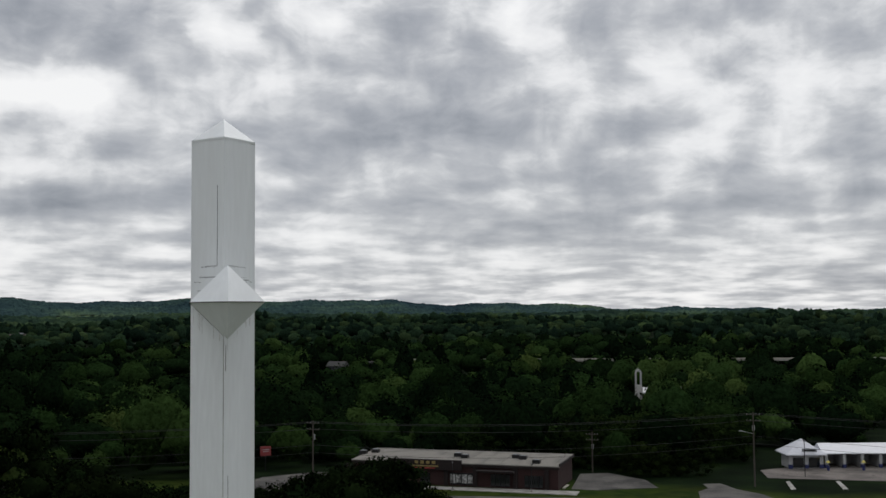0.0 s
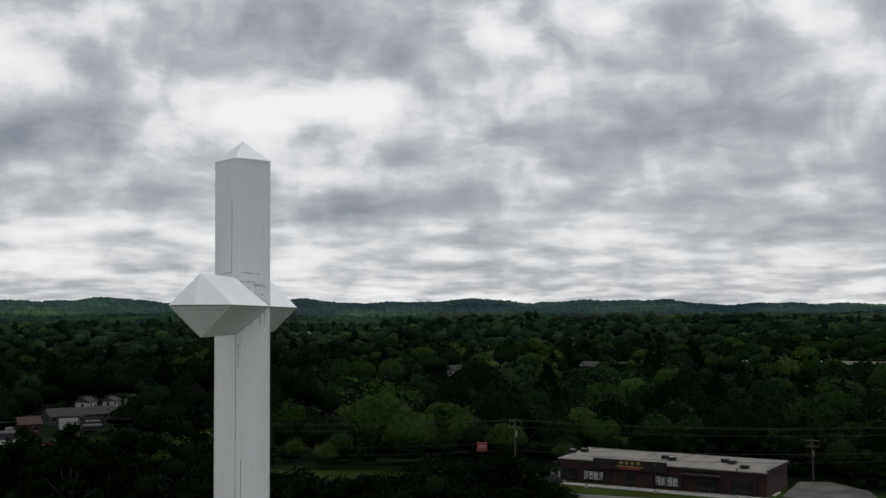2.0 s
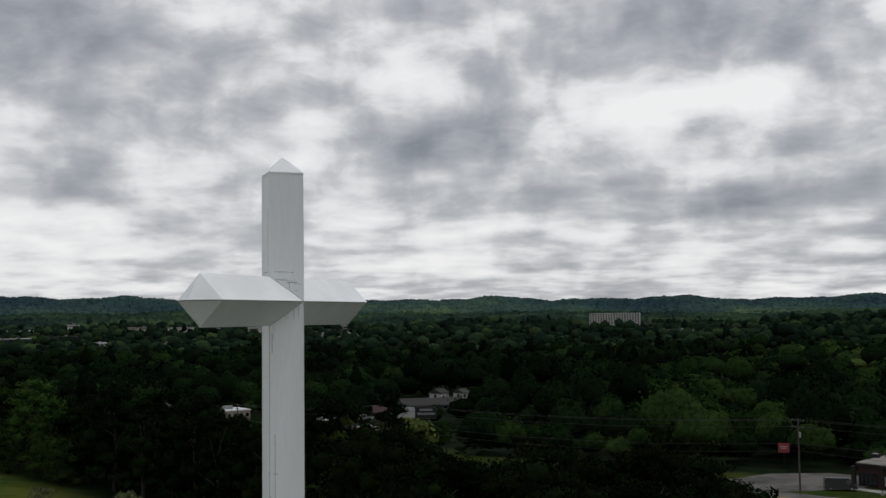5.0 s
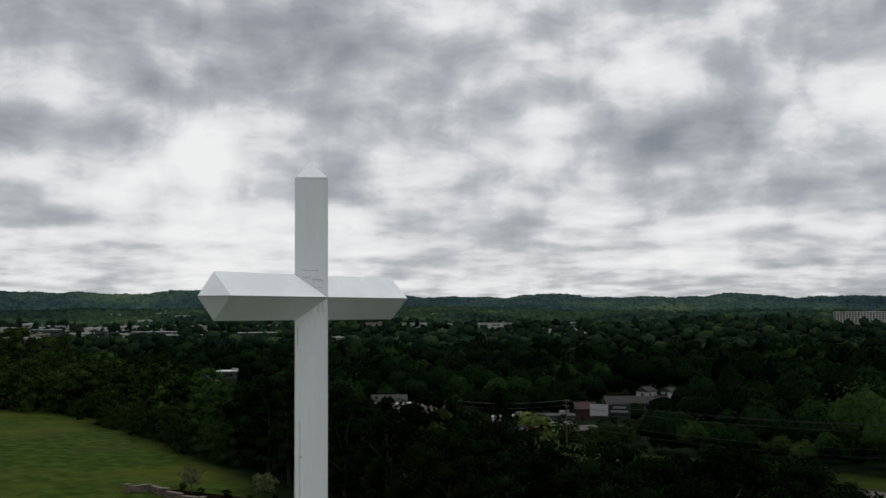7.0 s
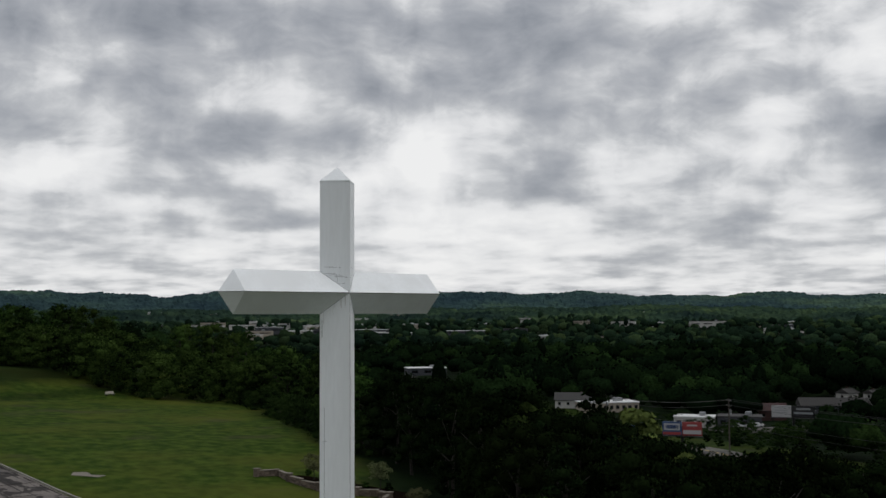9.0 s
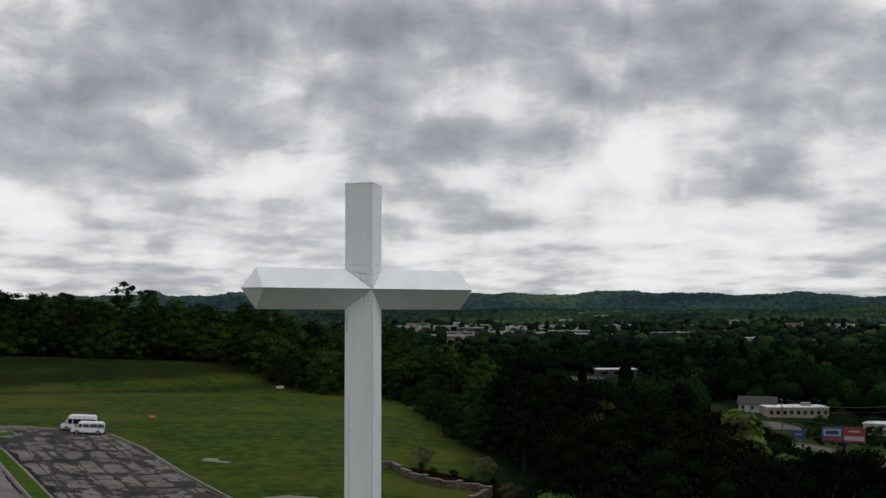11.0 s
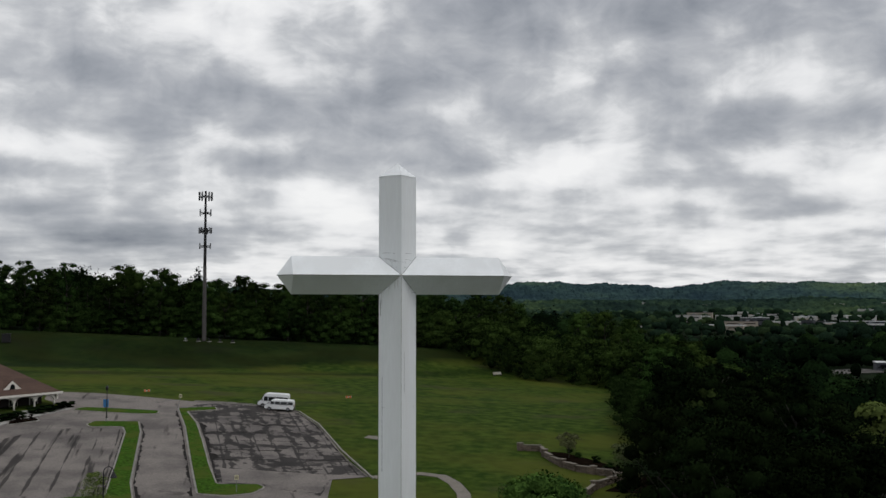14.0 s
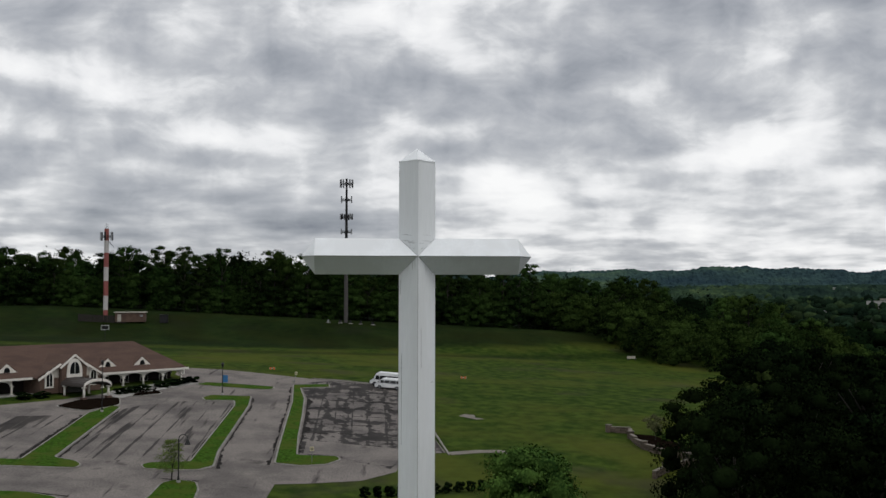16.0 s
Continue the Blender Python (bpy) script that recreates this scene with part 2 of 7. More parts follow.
M_PLAIN = slope_material("hazy_far_treetops", [(0.34, (0.0105, 0.0205, 0.0190)), (0.50, (0.0220, 0.0400, 0.0270)), (0.62, (0.0360, 0.0600, 0.0310)), (0.74, (0.0640, 0.0880, 0.0390))], 0.006)
M_WHITE = material("white_steel", (0.785, 0.81, 0.82), 0.5, 0, 0.035, 0.35, 5.0, second=(0.73, 0.75, 0.755), stretch=(1, 1, 0.15))
M_RUST_RUN = material("pale_rust_run", (0.60, 0.59, 0.57), 0.8, 0, 0.3)
M_LEAF = leaf_material("leaves", (0.0026, 0.0062, 0.0024), (0.029, 0.054, 0.0125))
M_LEAF_FRESH = leaf_material("fresh_leaves", (0.014, 0.024, 0.007), (0.058, 0.080, 0.022))
M_LEAF_MID = leaf_material("shaded_leaves", (0.0026, 0.006, 0.0024), (0.020, 0.034, 0.009))
M_LEAF_BUSHY = leaf_material("bushy_leaves", (0.016, 0.034, 0.008), (0.070, 0.115, 0.024), 0.5)
M_LEAF_EDGE = leaf_material("edge_leaves", (0.0036, 0.008, 0.0028), (0.044, 0.075, 0.0165))
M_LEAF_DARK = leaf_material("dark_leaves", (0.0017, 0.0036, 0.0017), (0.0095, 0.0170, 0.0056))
M_LEAF_LIGHT = leaf_material("light_leaves", (0.06, 0.085, 0.025), (0.16, 0.21, 0.055))
M_LEAF_YELLOW = leaf_material("pale_flowers", (0.055, 0.065, 0.028), (0.15, 0.16, 0.08))
M_BARK = material("bark", (0.022, 0.018, 0.014), 0.95, 0, 0.4, 2, 12, 0.6)
M_ROOF_TAN = material("tan_membrane", (0.20, 0.188, 0.168), 0.9, 0, 0.16, 0.3, 6, second=(0.15, 0.143, 0.13), gloss=0.1)
M_BRICK = material("maroon_brick", (0.032, 0.0108, 0.0098), 0.9, 0, 0.3, 0.6, 9, 0.3)
M_BRICK_DARK = material("dark_brick", (0.0115, 0.006, 0.0055), 0.9, 0, 0.3, 0.6, 9, 0.3)
M_CONCRETE = material("concrete", (0.30, 0.29, 0.27), 0.9, 0, 0.2, 0.5, 7, 0.2, second=(0.20, 0.19, 0.175))
M_KERB = material("kerb_concrete", (0.215, 0.203, 0.182), 0.9, 0, 0.25, 0.8, 6, 0.2, second=(0.16, 0.15, 0.13))
M_GLASS_DARK = material("dark_glass", (0.012, 0.014, 0.016), 0.08, 0, 0.2, gloss=0.6)
M_METAL_DARK = material("black_metal", (0.012, 0.012, 0.013), 0.5, 0.4, 0.2)
M_GALV = material("galvanised_steel", (0.26, 0.27, 0.28), 0.5, 0.5, 0.2)
M_WOOD_POLE = material("weathered_pole", (0.062, 0.052, 0.043), 0.95, 0, 0.3, 1, 8, 0.4, stretch=(4, 4, 0.4))
M_TRIM = material("cream_trim", (0.66, 0.63, 0.57), 0.7, 0, 0.07)
M_STUCCO = material("cream_stucco", (0.42, 0.39, 0.34), 0.9, 0, 0.12)
M_SHINGLE = material("brown_shingle", (0.090, 0.058, 0.046), 0.95, 0, 0.25, 0.25, 5, 0.4, second=(0.074, 0.048, 0.039), stretch=(1, 1, 5), gloss=0.1)

# ---- ground ----


def sm(a, b, v):
    t = np.clip((v - a) / (b - a), 0, 1)
    return t * t * (3 - 2 * t)


def lumps(x, y, size, seed):
    """A smooth field of rolling forms, about -1 to 1."""
    s = 0
    for k, (a, w) in enumerate(((0.3, 1), (1.35, 0.8), (2.2, 0.9), (2.9, 0.6), (0.9, 0.5))):
        f = (1.0, 1.37, 0.73, 2.1, 2.9)[k] / size
        s = s + w * np.sin(f * (x * np.cos(a + seed) + y * np.sin(a + seed)) * 2 * np.pi + seed * (k + 1) * 1.7)
    return s / 2.2


U = 1.22


def edge_units(x):
    return 19 + 0.42 * np.clip(-x, 0, 150)


def field_edge(x):
    """y at which the mown plateau ends in the woods."""
    return U * edge_units(np.asarray(x, float) / U)


# rises in the valley floor: x, y, height, spread
KNOLLS = [(-156, 412, 7, 40), (160, 314, 4, 30), (270, 615, 4, 60), (0, 520, 5, 30), (80, 540, 6, 40), (-217, 282, 2, 26), (-430, 380, 5, 40), (-250, 296, 3, 24)]


def ground_z(x, y):
    x, y = np.asarray(x, float) / U, np.asarray(y, float) / U
    fall = np.where(y < 0, 0.05, 0.015 + 0.035 * sm(60, 110, -x))
    top = 1.5 + 0.065 * np.clip(-x, -70, 95) + 0.02 * np.clip(-x - 95, 0, 55) - fall * np.clip(y, -80, 75)
    top = top + 5.6 * sm(150, 183, -x)
    r = np.hypot(x, y)
    low = -4.4 - 3.4 * sm(128, 215, y) - 3.0 * sm(60, 140, -x) * sm(60, 130, y) + 17 * sm(430, 1250, r)
    n = sm(0, 48, y - edge_units(x))
    far_west = sm(230, 420, -x)
    n = np.maximum(n, far_west)
    n = np.maximum(n, sm(90, 190, x) * sm(-40, 40, y))
    n = np.maximum(n, sm(120, 330, -y))
    z = top * (1 - n) + low * n
    th = np.degrees(np.arctan2(-x, y))
    rad = np.radians(th)
    crest = np.interp(th, (-60, -35, -26, -17, -7, 2, 6, 16, 24, 37, 46, 53, 59, 63, 67, 73, 82, 100), (32, 27, 37, 50, 62, 65, 68, 73, 76, 80, 91, 92, 91, 86, 90, 92, 78, 76))
    crest = crest + 3.5 * np.sin(rad * 37 + 1) + 2.5 * np.sin(rad * 71 + 2) + 1.2 * np.sin(rad * 163)
    ridge = sm(2080, 2450, r) * (1 - 0.35 * sm(2550, 4200, r))
    rise = np.interp(th, (-40, -5, 40), (0, 5, 24)) * sm(1050, 2050, r)
    low_hill = 4 * sm(1250, 1600, r) * (1 - sm(1600, 2000, r)) * (0.5 + lumps(x, y, 900, 2.4))
    z = z + rise + ridge * (crest - rise - 15 - 7 + 4 * lumps(x, y, 700, 0.4) * (1 - sm(2200, 2450, r))) + low_hill + 5 * sm(500, 900, r) * lumps(x, y, 420, 1.1) * (1 - sm(2000, 2400, r))
    for kx, ky, kh, kr in KNOLLS:
        z = z + kh / U * np.exp(-((x * U - kx) ** 2 + (y * U - ky) ** 2) / (2 * kr * kr))
    return z * U


def gz(x, y):
    return float(ground_z(x, y))


def graded(lo, hi, step, out, grow=1.12):
    """Even steps from lo to hi, then wider and wider ones out to +-out."""
    a = list(np.arange(lo, hi + 0.01, step))
    d, v = step, hi
    while v < out:
        d *= grow
        v += d
        a.append(v)
    d, v = step, lo
    while v > -out:
        d *= grow
        v -= d
        a.insert(0, v)
    return np.array(a)


def mesh_object(name, verts, faces, mats, parent=None, smooth=False, slots=None):
    me = bpy.data.meshes.new(name)
    verts = np.asarray(verts, np.float32)
    faces = np.asarray(faces, np.int32)
    n, k = faces.shape
    me.vertices.add(len(verts))
    me.vertices.foreach_set("co", verts.ravel())
    me.loops.add(n * k)
    me.loops.foreach_set("vertex_index", faces.ravel())
    me.polygons.add(n)
    me.polygons.foreach_set("loop_start", np.arange(0, n * k, k, dtype=np.int32))
    if slots is not None:
        me.polygons.foreach_set("material_index", np.asarray(slots, np.int32))
    me.polygons.foreach_set("use_smooth", np.full(n, smooth))
    me.update(calc_edges=True)
    for m in mats if isinstance(mats, (list, tuple)) else [mats]:
        me.materials.append(m)
    ob = new(name, me)
    ob.parent = parent
    return ob


def ground_material():
    m = bpy.data.materials.new("meadow_and_woodland_floor")
    m.use_nodes = True
    nodes, links = m.node_tree.nodes, m.node_tree.links
    b = nodes["Principled BSDF"]
    b.inputs["Roughness"].default_value, b.inputs["Specular IOR Level"].default_value = 0.95, 0.02
    pos = nodes.new("ShaderNodeNewGeometry").outputs["Position"]

    def nz(scale, detail, stretch=(1, 1, 1)):
        mp = nodes.new("ShaderNodeMapping")
        mp.inputs["Scale"].default_value = stretch
        links.new(pos, mp.inputs[0])
        n = nodes.new("ShaderNodeTexNoise")
        n.inputs["Scale"].default_value, n.inputs["Detail"].default_value = scale, detail
        links.new(mp.outputs[0], n.inputs["Vector"])
        return n.outputs[0]

    def mix(f, a, c):
        n = nodes.new("ShaderNodeMixRGB")
        for i, v in enumerate((f, a, c)):
            if isinstance(v, tuple):
                n.inputs[i].default_value = (*v, 1)
            else:
                links.new(v, n.inputs[i])
        return n.outputs[0]
    grass = ramp_into(nodes, links, nz(0.45, 14), [(0.35, (0.015, 0.032, 0.0047)), (0.65, (0.044, 0.068, 0.0100))])
    dry = ramp_into(nodes, links, nz(0.06, 9, (1, 0.8, 1)), [(0.44, (0, 0, 0)), (0.64, (0.75, 0.75, 0.75))])
    grass = mix(dry, grass, (0.062, 0.070, 0.012))
    bare = ramp_into(nodes, links, nz(0.075, 9, (1.1, 0.8, 1)), [(0.56, (0, 0, 0)), (0.70, (0.6, 0.6, 0.6))])
    grass = mix(bare, grass, (0.045, 0.040, 0.024))
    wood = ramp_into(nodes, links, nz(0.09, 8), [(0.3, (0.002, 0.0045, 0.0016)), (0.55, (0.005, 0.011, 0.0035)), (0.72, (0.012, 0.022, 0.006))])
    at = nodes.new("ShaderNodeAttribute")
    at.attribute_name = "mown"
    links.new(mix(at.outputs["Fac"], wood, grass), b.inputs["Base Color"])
    bp = nodes.new("ShaderNodeBump")
    bp.inputs["Strength"].default_value, bp.inputs["Distance"].default_value = 0.5, 0.1
    links.new(nz(2.2, 6), bp.inputs["Height"])
    links.new(bp.outputs[0], b.inputs["Normal"])
    return m


def mown_less_shade(x, y):
    """1 on the mown plateau and the verges by the road, 0 in the woods, lowered where shade is painted on the bank."""
    a = (1 - sm(-4, 3, y - field_edge(x) + 2.5 * lumps(x, y, 38, 2.0))) * sm(-240, -229, x) * (1 - sm(45, 75, x))
    d = road_distance(x, y)
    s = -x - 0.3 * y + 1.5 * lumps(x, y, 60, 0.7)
    # terrace-edge shadow and cloud-shaded, rougher bank, put in as darker woodland floor colour
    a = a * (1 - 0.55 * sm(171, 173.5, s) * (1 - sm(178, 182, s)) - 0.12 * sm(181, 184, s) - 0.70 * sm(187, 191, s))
    return np.maximum(a, 0.55 * (1 - sm(20, 27, d + 3 * lumps(x, y, 50, 0.3))))


# the road in the valley, west of the hill to east of it
ROAD = [(-560, 330), (-330, 285), (-190, 243), (-130, 200), (-72, 166), (-40, 157), (7, 145), (64, 124), (122, 90), (232, 24), (512, -110)]


def road_distance(x, y):
    x, y = np.asarray(x, float), np.asarray(y, float)
    best = np.full(np.shape(x), 1e9)
    for (ax, ay), (bx, by) in zip(ROAD, ROAD[1:]):
        t = np.clip(((x - ax) * (bx - ax) + (y - ay) * (by - ay)) / ((bx - ax) ** 2 + (by - ay) ** 2), 0, 1)
        best = np.minimum(best, np.hypot(x - ax - t * (bx - ax), y - ay - t * (by - ay)))
    return best


gxs, gys = graded(-244, 134, 3.0, 4700), graded(-74, 214, 3.0, 4700)
GX, GY = np.meshgrid(gxs, gys)
GZ = ground_z(GX, GY)
nx, ny = len(gxs), len(gys)
idx = np.arange(nx * ny).reshape(ny, nx)
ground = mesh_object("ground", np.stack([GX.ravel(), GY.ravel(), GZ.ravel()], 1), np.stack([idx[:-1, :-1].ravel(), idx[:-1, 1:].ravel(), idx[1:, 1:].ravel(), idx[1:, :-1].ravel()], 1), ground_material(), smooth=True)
ground.data.attributes.new("mown", "FLOAT", "POINT").data.foreach_set("value", mown_less_shade(GX, GY).ravel().astype(np.float32))
tagged(ground, "mown grass plateau falling to a wooded valley and hills", "ground", kind="structure")

# ---- building blocks ----


def part(name, bm, mat, parent=None, label="", smooth=False):
    """One mesh object from a bmesh, under a thing or a part."""
    me = bpy.data.meshes.new(name)
    bm.to_mesh(me)
    bm.free()
    for m in mat if isinstance(mat, (list, tuple)) else [mat]:
        me.materials.append(m)
    if smooth:
        for f in me.polygons:
            f.use_smooth = True
    ob = new(name, me)
    ob.parent = parent
    if label:
        ob["label"] = label
    return ob


def thing(name, m, label, category, group="", kind=""):
    """An Empty at a thing's base."""
    ob = new(name)
    ob.matrix_world = m
    return tagged(ob, label, category, group, kind)


def add_box(bm, size, at=(0, 0, 0), rz=0.0, bevel=0.0, slot=0, rx=0.0, ry=0.0):
    g = bmesh.ops.create_cube(bm, size=1, matrix=pose(*at, rx, ry, rz) @ Matrix.Diagonal((*size, 1)))
    faces = {f for v in g["verts"] for f in v.link_faces}
    if bevel:
        edges = {e for f in faces for e in f.edges}
        r = bmesh.ops.bevel(bm, geom=list(edges), offset=bevel, segments=1, affect="EDGES")
        faces = set(r["faces"]) | {f for f in faces if f.is_valid}
    for f in faces:
        if f.is_valid:
            f.material_index = slot


def box(size, at=(0, 0, 0), rz=0.0, bevel=0.0):
    bm = bmesh.new()
    add_box(bm, size, at, rz, bevel)
    return bm


def add_tube(bm, a, b, ra, rb=None, sides=8):
    a, b = Vector(a), Vector(b)
    rb = ra if rb is None else rb
    d = b - a
    m = Matrix.Translation((a + b) / 2) @ d.to_track_quat("Z", "Y").to_matrix().to_4x4()
    bmesh.ops.create_cone(bm, cap_ends=True, segments=sides, radius1=ra, radius2=rb, depth=d.length, matrix=m)


def tube(a, b, ra, rb=None, sides=8):
    bm = bmesh.new()
    add_tube(bm, a, b, ra, rb, sides)
    return bm


def prism(outline, z0, z1):
    """A solid with a flat outline, from z0 to z1."""
    bm = bmesh.new()
    add_prism(bm, outline, z0, z1)
    return bm


def add_prism(bm, outline, z0, z1):
    lo = [bm.verts.new((x, y, z0)) for x, y in outline]
    hi = [bm.verts.new((x, y, z1)) for x, y in outline]
    n = len(outline)
    fs = [bm.faces.new(hi), bm.faces.new(lo[::-1])]
    for i in range(n):
        fs.append(bm.faces.new((lo[i], lo[(i + 1) % n], hi[(i + 1) % n], hi[i])))
    bmesh.ops.recalc_face_normals(bm, faces=fs)


def solid(verts, faces):
    bm = bmesh.new()
    vs = [bm.verts.new(v) for v in verts]
    for f in faces:
        bm.faces.new([vs[i] for i in f])
    bmesh.ops.recalc_face_normals(bm, faces=bm.faces[:])
    return bm


# ---- the cross ----
# square steel shafts set on edge, 1.6 m from axis to edge; bar axis at 29.28 m
HALF, BAR_Z, ARM, TIP, TOP, CAP = 1.60, 29.28, 9.02, 1.196, 37.75, 1.16


def lozenge(axis, at, r):
    """Four corners of a shaft's section."""
    if axis == "z":
        return [(0, -r, at), (r, 0, at), (0, r, at), (-r, 0, at)]
    return [(0, at, BAR_Z - r), (r, at, BAR_Z), (0, at, BAR_Z + r), (-r, at, BAR_Z)]


def shaft(axis, stops):
    """A shaft through lozenges (at, r); r of 0 is a point."""
    bm = bmesh.new()
    last = None
    for at, r in stops:
        if r == 0:
            row = [bm.verts.new((0, 0, at) if axis == "z" else (0, at, BAR_Z))]
        else:
            row = [bm.verts.new(c) for c in lozenge(axis, at, r)]
        if last:
            for i in range(4):
                q = [last[i % len(last)], last[(i + 1) % 4 % len(last)], row[(i + 1) % 4 % len(row)], row[i % len(row)]]
                q = [v for k, v in enumerate(q) if v not in q[:k]]
                bm.faces.new(q)
        last = row
    bmesh.ops.recalc_face_normals(bm, faces=bm.faces[:])
    return bm


cross = thing("cross", pose(0, 0, 0), "tall white painted steel cross with pyramid-capped ends", "cross")
c0 = gz(0, 0)
H = HALF
# the upright is cut where the bar mitres into it, so each stands free of the other
post_low = solid([(0, -H, c0), (H, 0, c0), (0, H, c0), (-H, 0, c0), (0, -H, BAR_Z - H), (H, 0, BAR_Z), (0, H, BAR_Z - H), (-H, 0, BAR_Z)],
                 [(0, 1, 5, 4), (1, 2, 6, 5), (2, 3, 7, 6), (3, 0, 4, 7), (3, 2, 1, 0)])
part("upright", post_low, M_WHITE, cross)
post_high = solid([(0, -H, BAR_Z + H), (H, 0, BAR_Z), (0, H, BAR_Z + H), (-H, 0, BAR_Z), (0, -H, TOP), (H, 0, TOP), (0, H, TOP), (-H, 0, TOP)],
                  [(0, 1, 5, 4), (1, 2, 6, 5), (2, 3, 7, 6), (3, 0, 4, 7)])
part("upper_shaft", post_high, M_WHITE, cross)
cap_r = H + 0.03
part("cap", solid([*[(x * cap_r / H, y * cap_r / H, TOP - 0.10) for x, y, z in lozenge("z", TOP, H)], *[(x * cap_r / H, y * cap_r / H, TOP + 0.0) for x, y, z in lozenge("z", TOP, H)], (0, 0, TOP + CAP)],
                  [(0, 1, 5, 4), (1, 2, 6, 5), (2, 3, 7, 6), (3, 0, 4, 7), (4, 5, 8), (5, 6, 8), (6, 7, 8), (7, 4, 8), (3, 2, 1, 0)]), M_WHITE, cross, "low pyramid cap with a lip")
for side in (-1, 1):
    arm = solid([(0, side * H, BAR_Z - H), (H, 0, BAR_Z), (0, side * H, BAR_Z + H), (-H, 0, BAR_Z),
                 *lozenge("y", side * ARM, H), (0, side * (ARM + TIP), BAR_Z)],
                [(0, 1, 5, 4), (1, 2, 6, 5), (2, 3, 7, 6), (3, 0, 4, 7), (4, 5, 8), (5, 6, 8), (6, 7, 8), (7, 4, 8)])
    part("arm", arm, M_WHITE, cross)
# edge trims and weld seams, standing just proud of the plates
EDGE = 0.018
for x, y in ((0, -H), (H, 0), (0, H), (-H, 0)):
    zl = BAR_Z - H if x == 0 else BAR_Z
    part("edge_trim", tube((x, y, c0), (x, y, zl), EDGE, EDGE, 5), M_WHITE, cross)
    zh = BAR_Z + H if x == 0 else BAR_Z
    part("edge_trim", tube((x, y, zh), (x, y, TOP - 0.1), EDGE, EDGE, 5), M_WHITE, cross)
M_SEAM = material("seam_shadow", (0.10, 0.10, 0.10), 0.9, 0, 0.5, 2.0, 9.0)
for side in (-1, 1):
    for zz in (BAR_Z + H, BAR_Z - H):
        for xx in (-H, H):
            part("mitre_seam", tube((0, side * H, zz), (xx, 0, BAR_Z), 0.014, 0.014, 5), M_SEAM, cross)


def seam(face_x, face_y, u, z0, z1, w=0.03):
    """A strip on one of the four plates: face_x and face_y give its facing, u runs from one edge to the other."""
    ax, ay = (face_x * H, 0.0), (0.0, face_y * H)
    px, py = ax[0] * (1 - u) + ay[0] * u, ax[1] * (1 - u) + ay[1] * u
    part("panel_seam", box((w, 0.012, z1 - z0), (px, py, (z0 + z1) / 2), 45 if face_x * face_y < 0 else -45), M_SEAM, cross)


def seam_across(face_x, face_y, u0, u1, z, h=0.025):
    ax, ay = Vector((face_x * H, 0, 0)), Vector((0, face_y * H, 0))
    a, b = ax.lerp(ay, u0), ax.lerp(ay, u1)
    mid = (a + b) / 2
    part("panel_seam", box(((b - a).length, 0.012, h), (mid.x, mid.y, z), 45 if face_x * face_y < 0 else -45), M_SEAM, cross)


seam(-1, -1, 0.80, 31.2, 35.3)
seam_across(-1, -1, 0.42, 0.80, 31.2)
seam_across(-1, -1, 0.25, 0.85, 30.65, 0.018)
seam_across(1, -1, 0.55, 0.85, 31.2, 0.018)
seam_across(1, -1, 0.2, 0.5, 30.5, 0.035)
seam_across(1, -1, 0.5, 0.85, 30.7, 0.018)
seam(1, -1, 0.42, 30.0, 30.5, 0.018)
seam(1, 1, 0.2, 19.5, 22.9, 0.024)
seam(1, -1, 0.93, 25.9, 27.2, 0.03)
seam(1, -1, 0.85, 12.8, 20.7, 0.024)


def dashes(face_x, face_y, u0, u1, z, n, seed):
    """A broken line of weld marks across a plate."""
    rng = random.Random(seed)
    for k in range(n):
        a = u0 + (u1 - u0) * (k + rng.uniform(0.05, 0.3)) / n
        seam_across(face_x, face_y, a, a + (u1 - u0) / n * rng.uniform(0.35, 0.75), z + rng.uniform(-0.01, 0.01), rng.choice((0.012, 0.018, 0.03)))


for fx, fy in ((1, -1), (1, 1), (-1, -1)):
    dashes(fx, fy, 0.3, 0.75, 31.15, 4, 3)
    dashes(fx, fy, 0.25, 0.72, 30.62, 6, 4)
    dashes(fx, fy, 0.08, 0.3, 30.4, 3, 5)
    dashes(fx, fy, 0.15, 0.5, 29.95, 4, 6)
    dashes(fx, fy, 0.75, 0.95, 18.2, 2, 8)
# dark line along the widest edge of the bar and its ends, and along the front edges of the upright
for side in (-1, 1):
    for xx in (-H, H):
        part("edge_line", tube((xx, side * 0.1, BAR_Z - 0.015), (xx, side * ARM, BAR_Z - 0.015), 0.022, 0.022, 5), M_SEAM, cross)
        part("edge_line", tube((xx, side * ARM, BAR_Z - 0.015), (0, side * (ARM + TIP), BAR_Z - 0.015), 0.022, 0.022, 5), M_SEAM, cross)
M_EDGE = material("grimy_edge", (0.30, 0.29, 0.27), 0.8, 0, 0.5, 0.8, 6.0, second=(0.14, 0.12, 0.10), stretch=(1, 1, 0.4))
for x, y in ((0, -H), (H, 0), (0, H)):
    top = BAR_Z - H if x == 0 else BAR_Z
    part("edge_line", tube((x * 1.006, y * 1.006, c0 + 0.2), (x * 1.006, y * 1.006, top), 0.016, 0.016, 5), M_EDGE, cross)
# thin rust runs below the lower mitres
rng = random.Random(14)
for fx, fy in ((1, -1), (1, 1), (-1, -1)):
    for k in range(9):
        u = rng.uniform(0.06, 0.9)
        z1 = BAR_Z - H * u - rng.uniform(0.02, 0.1)
        L = rng.uniform(0.15, 0.9)
        px, py = fx * H * (1 - u), fy * H * u
        part("rust_run", box((rng.uniform(0.01, 0.03), 0.008, L), (px, py, z1 - L / 2), 45 if fx * fy < 0 else -45), M_RUST_RUN, cross)

# ---- trees ----


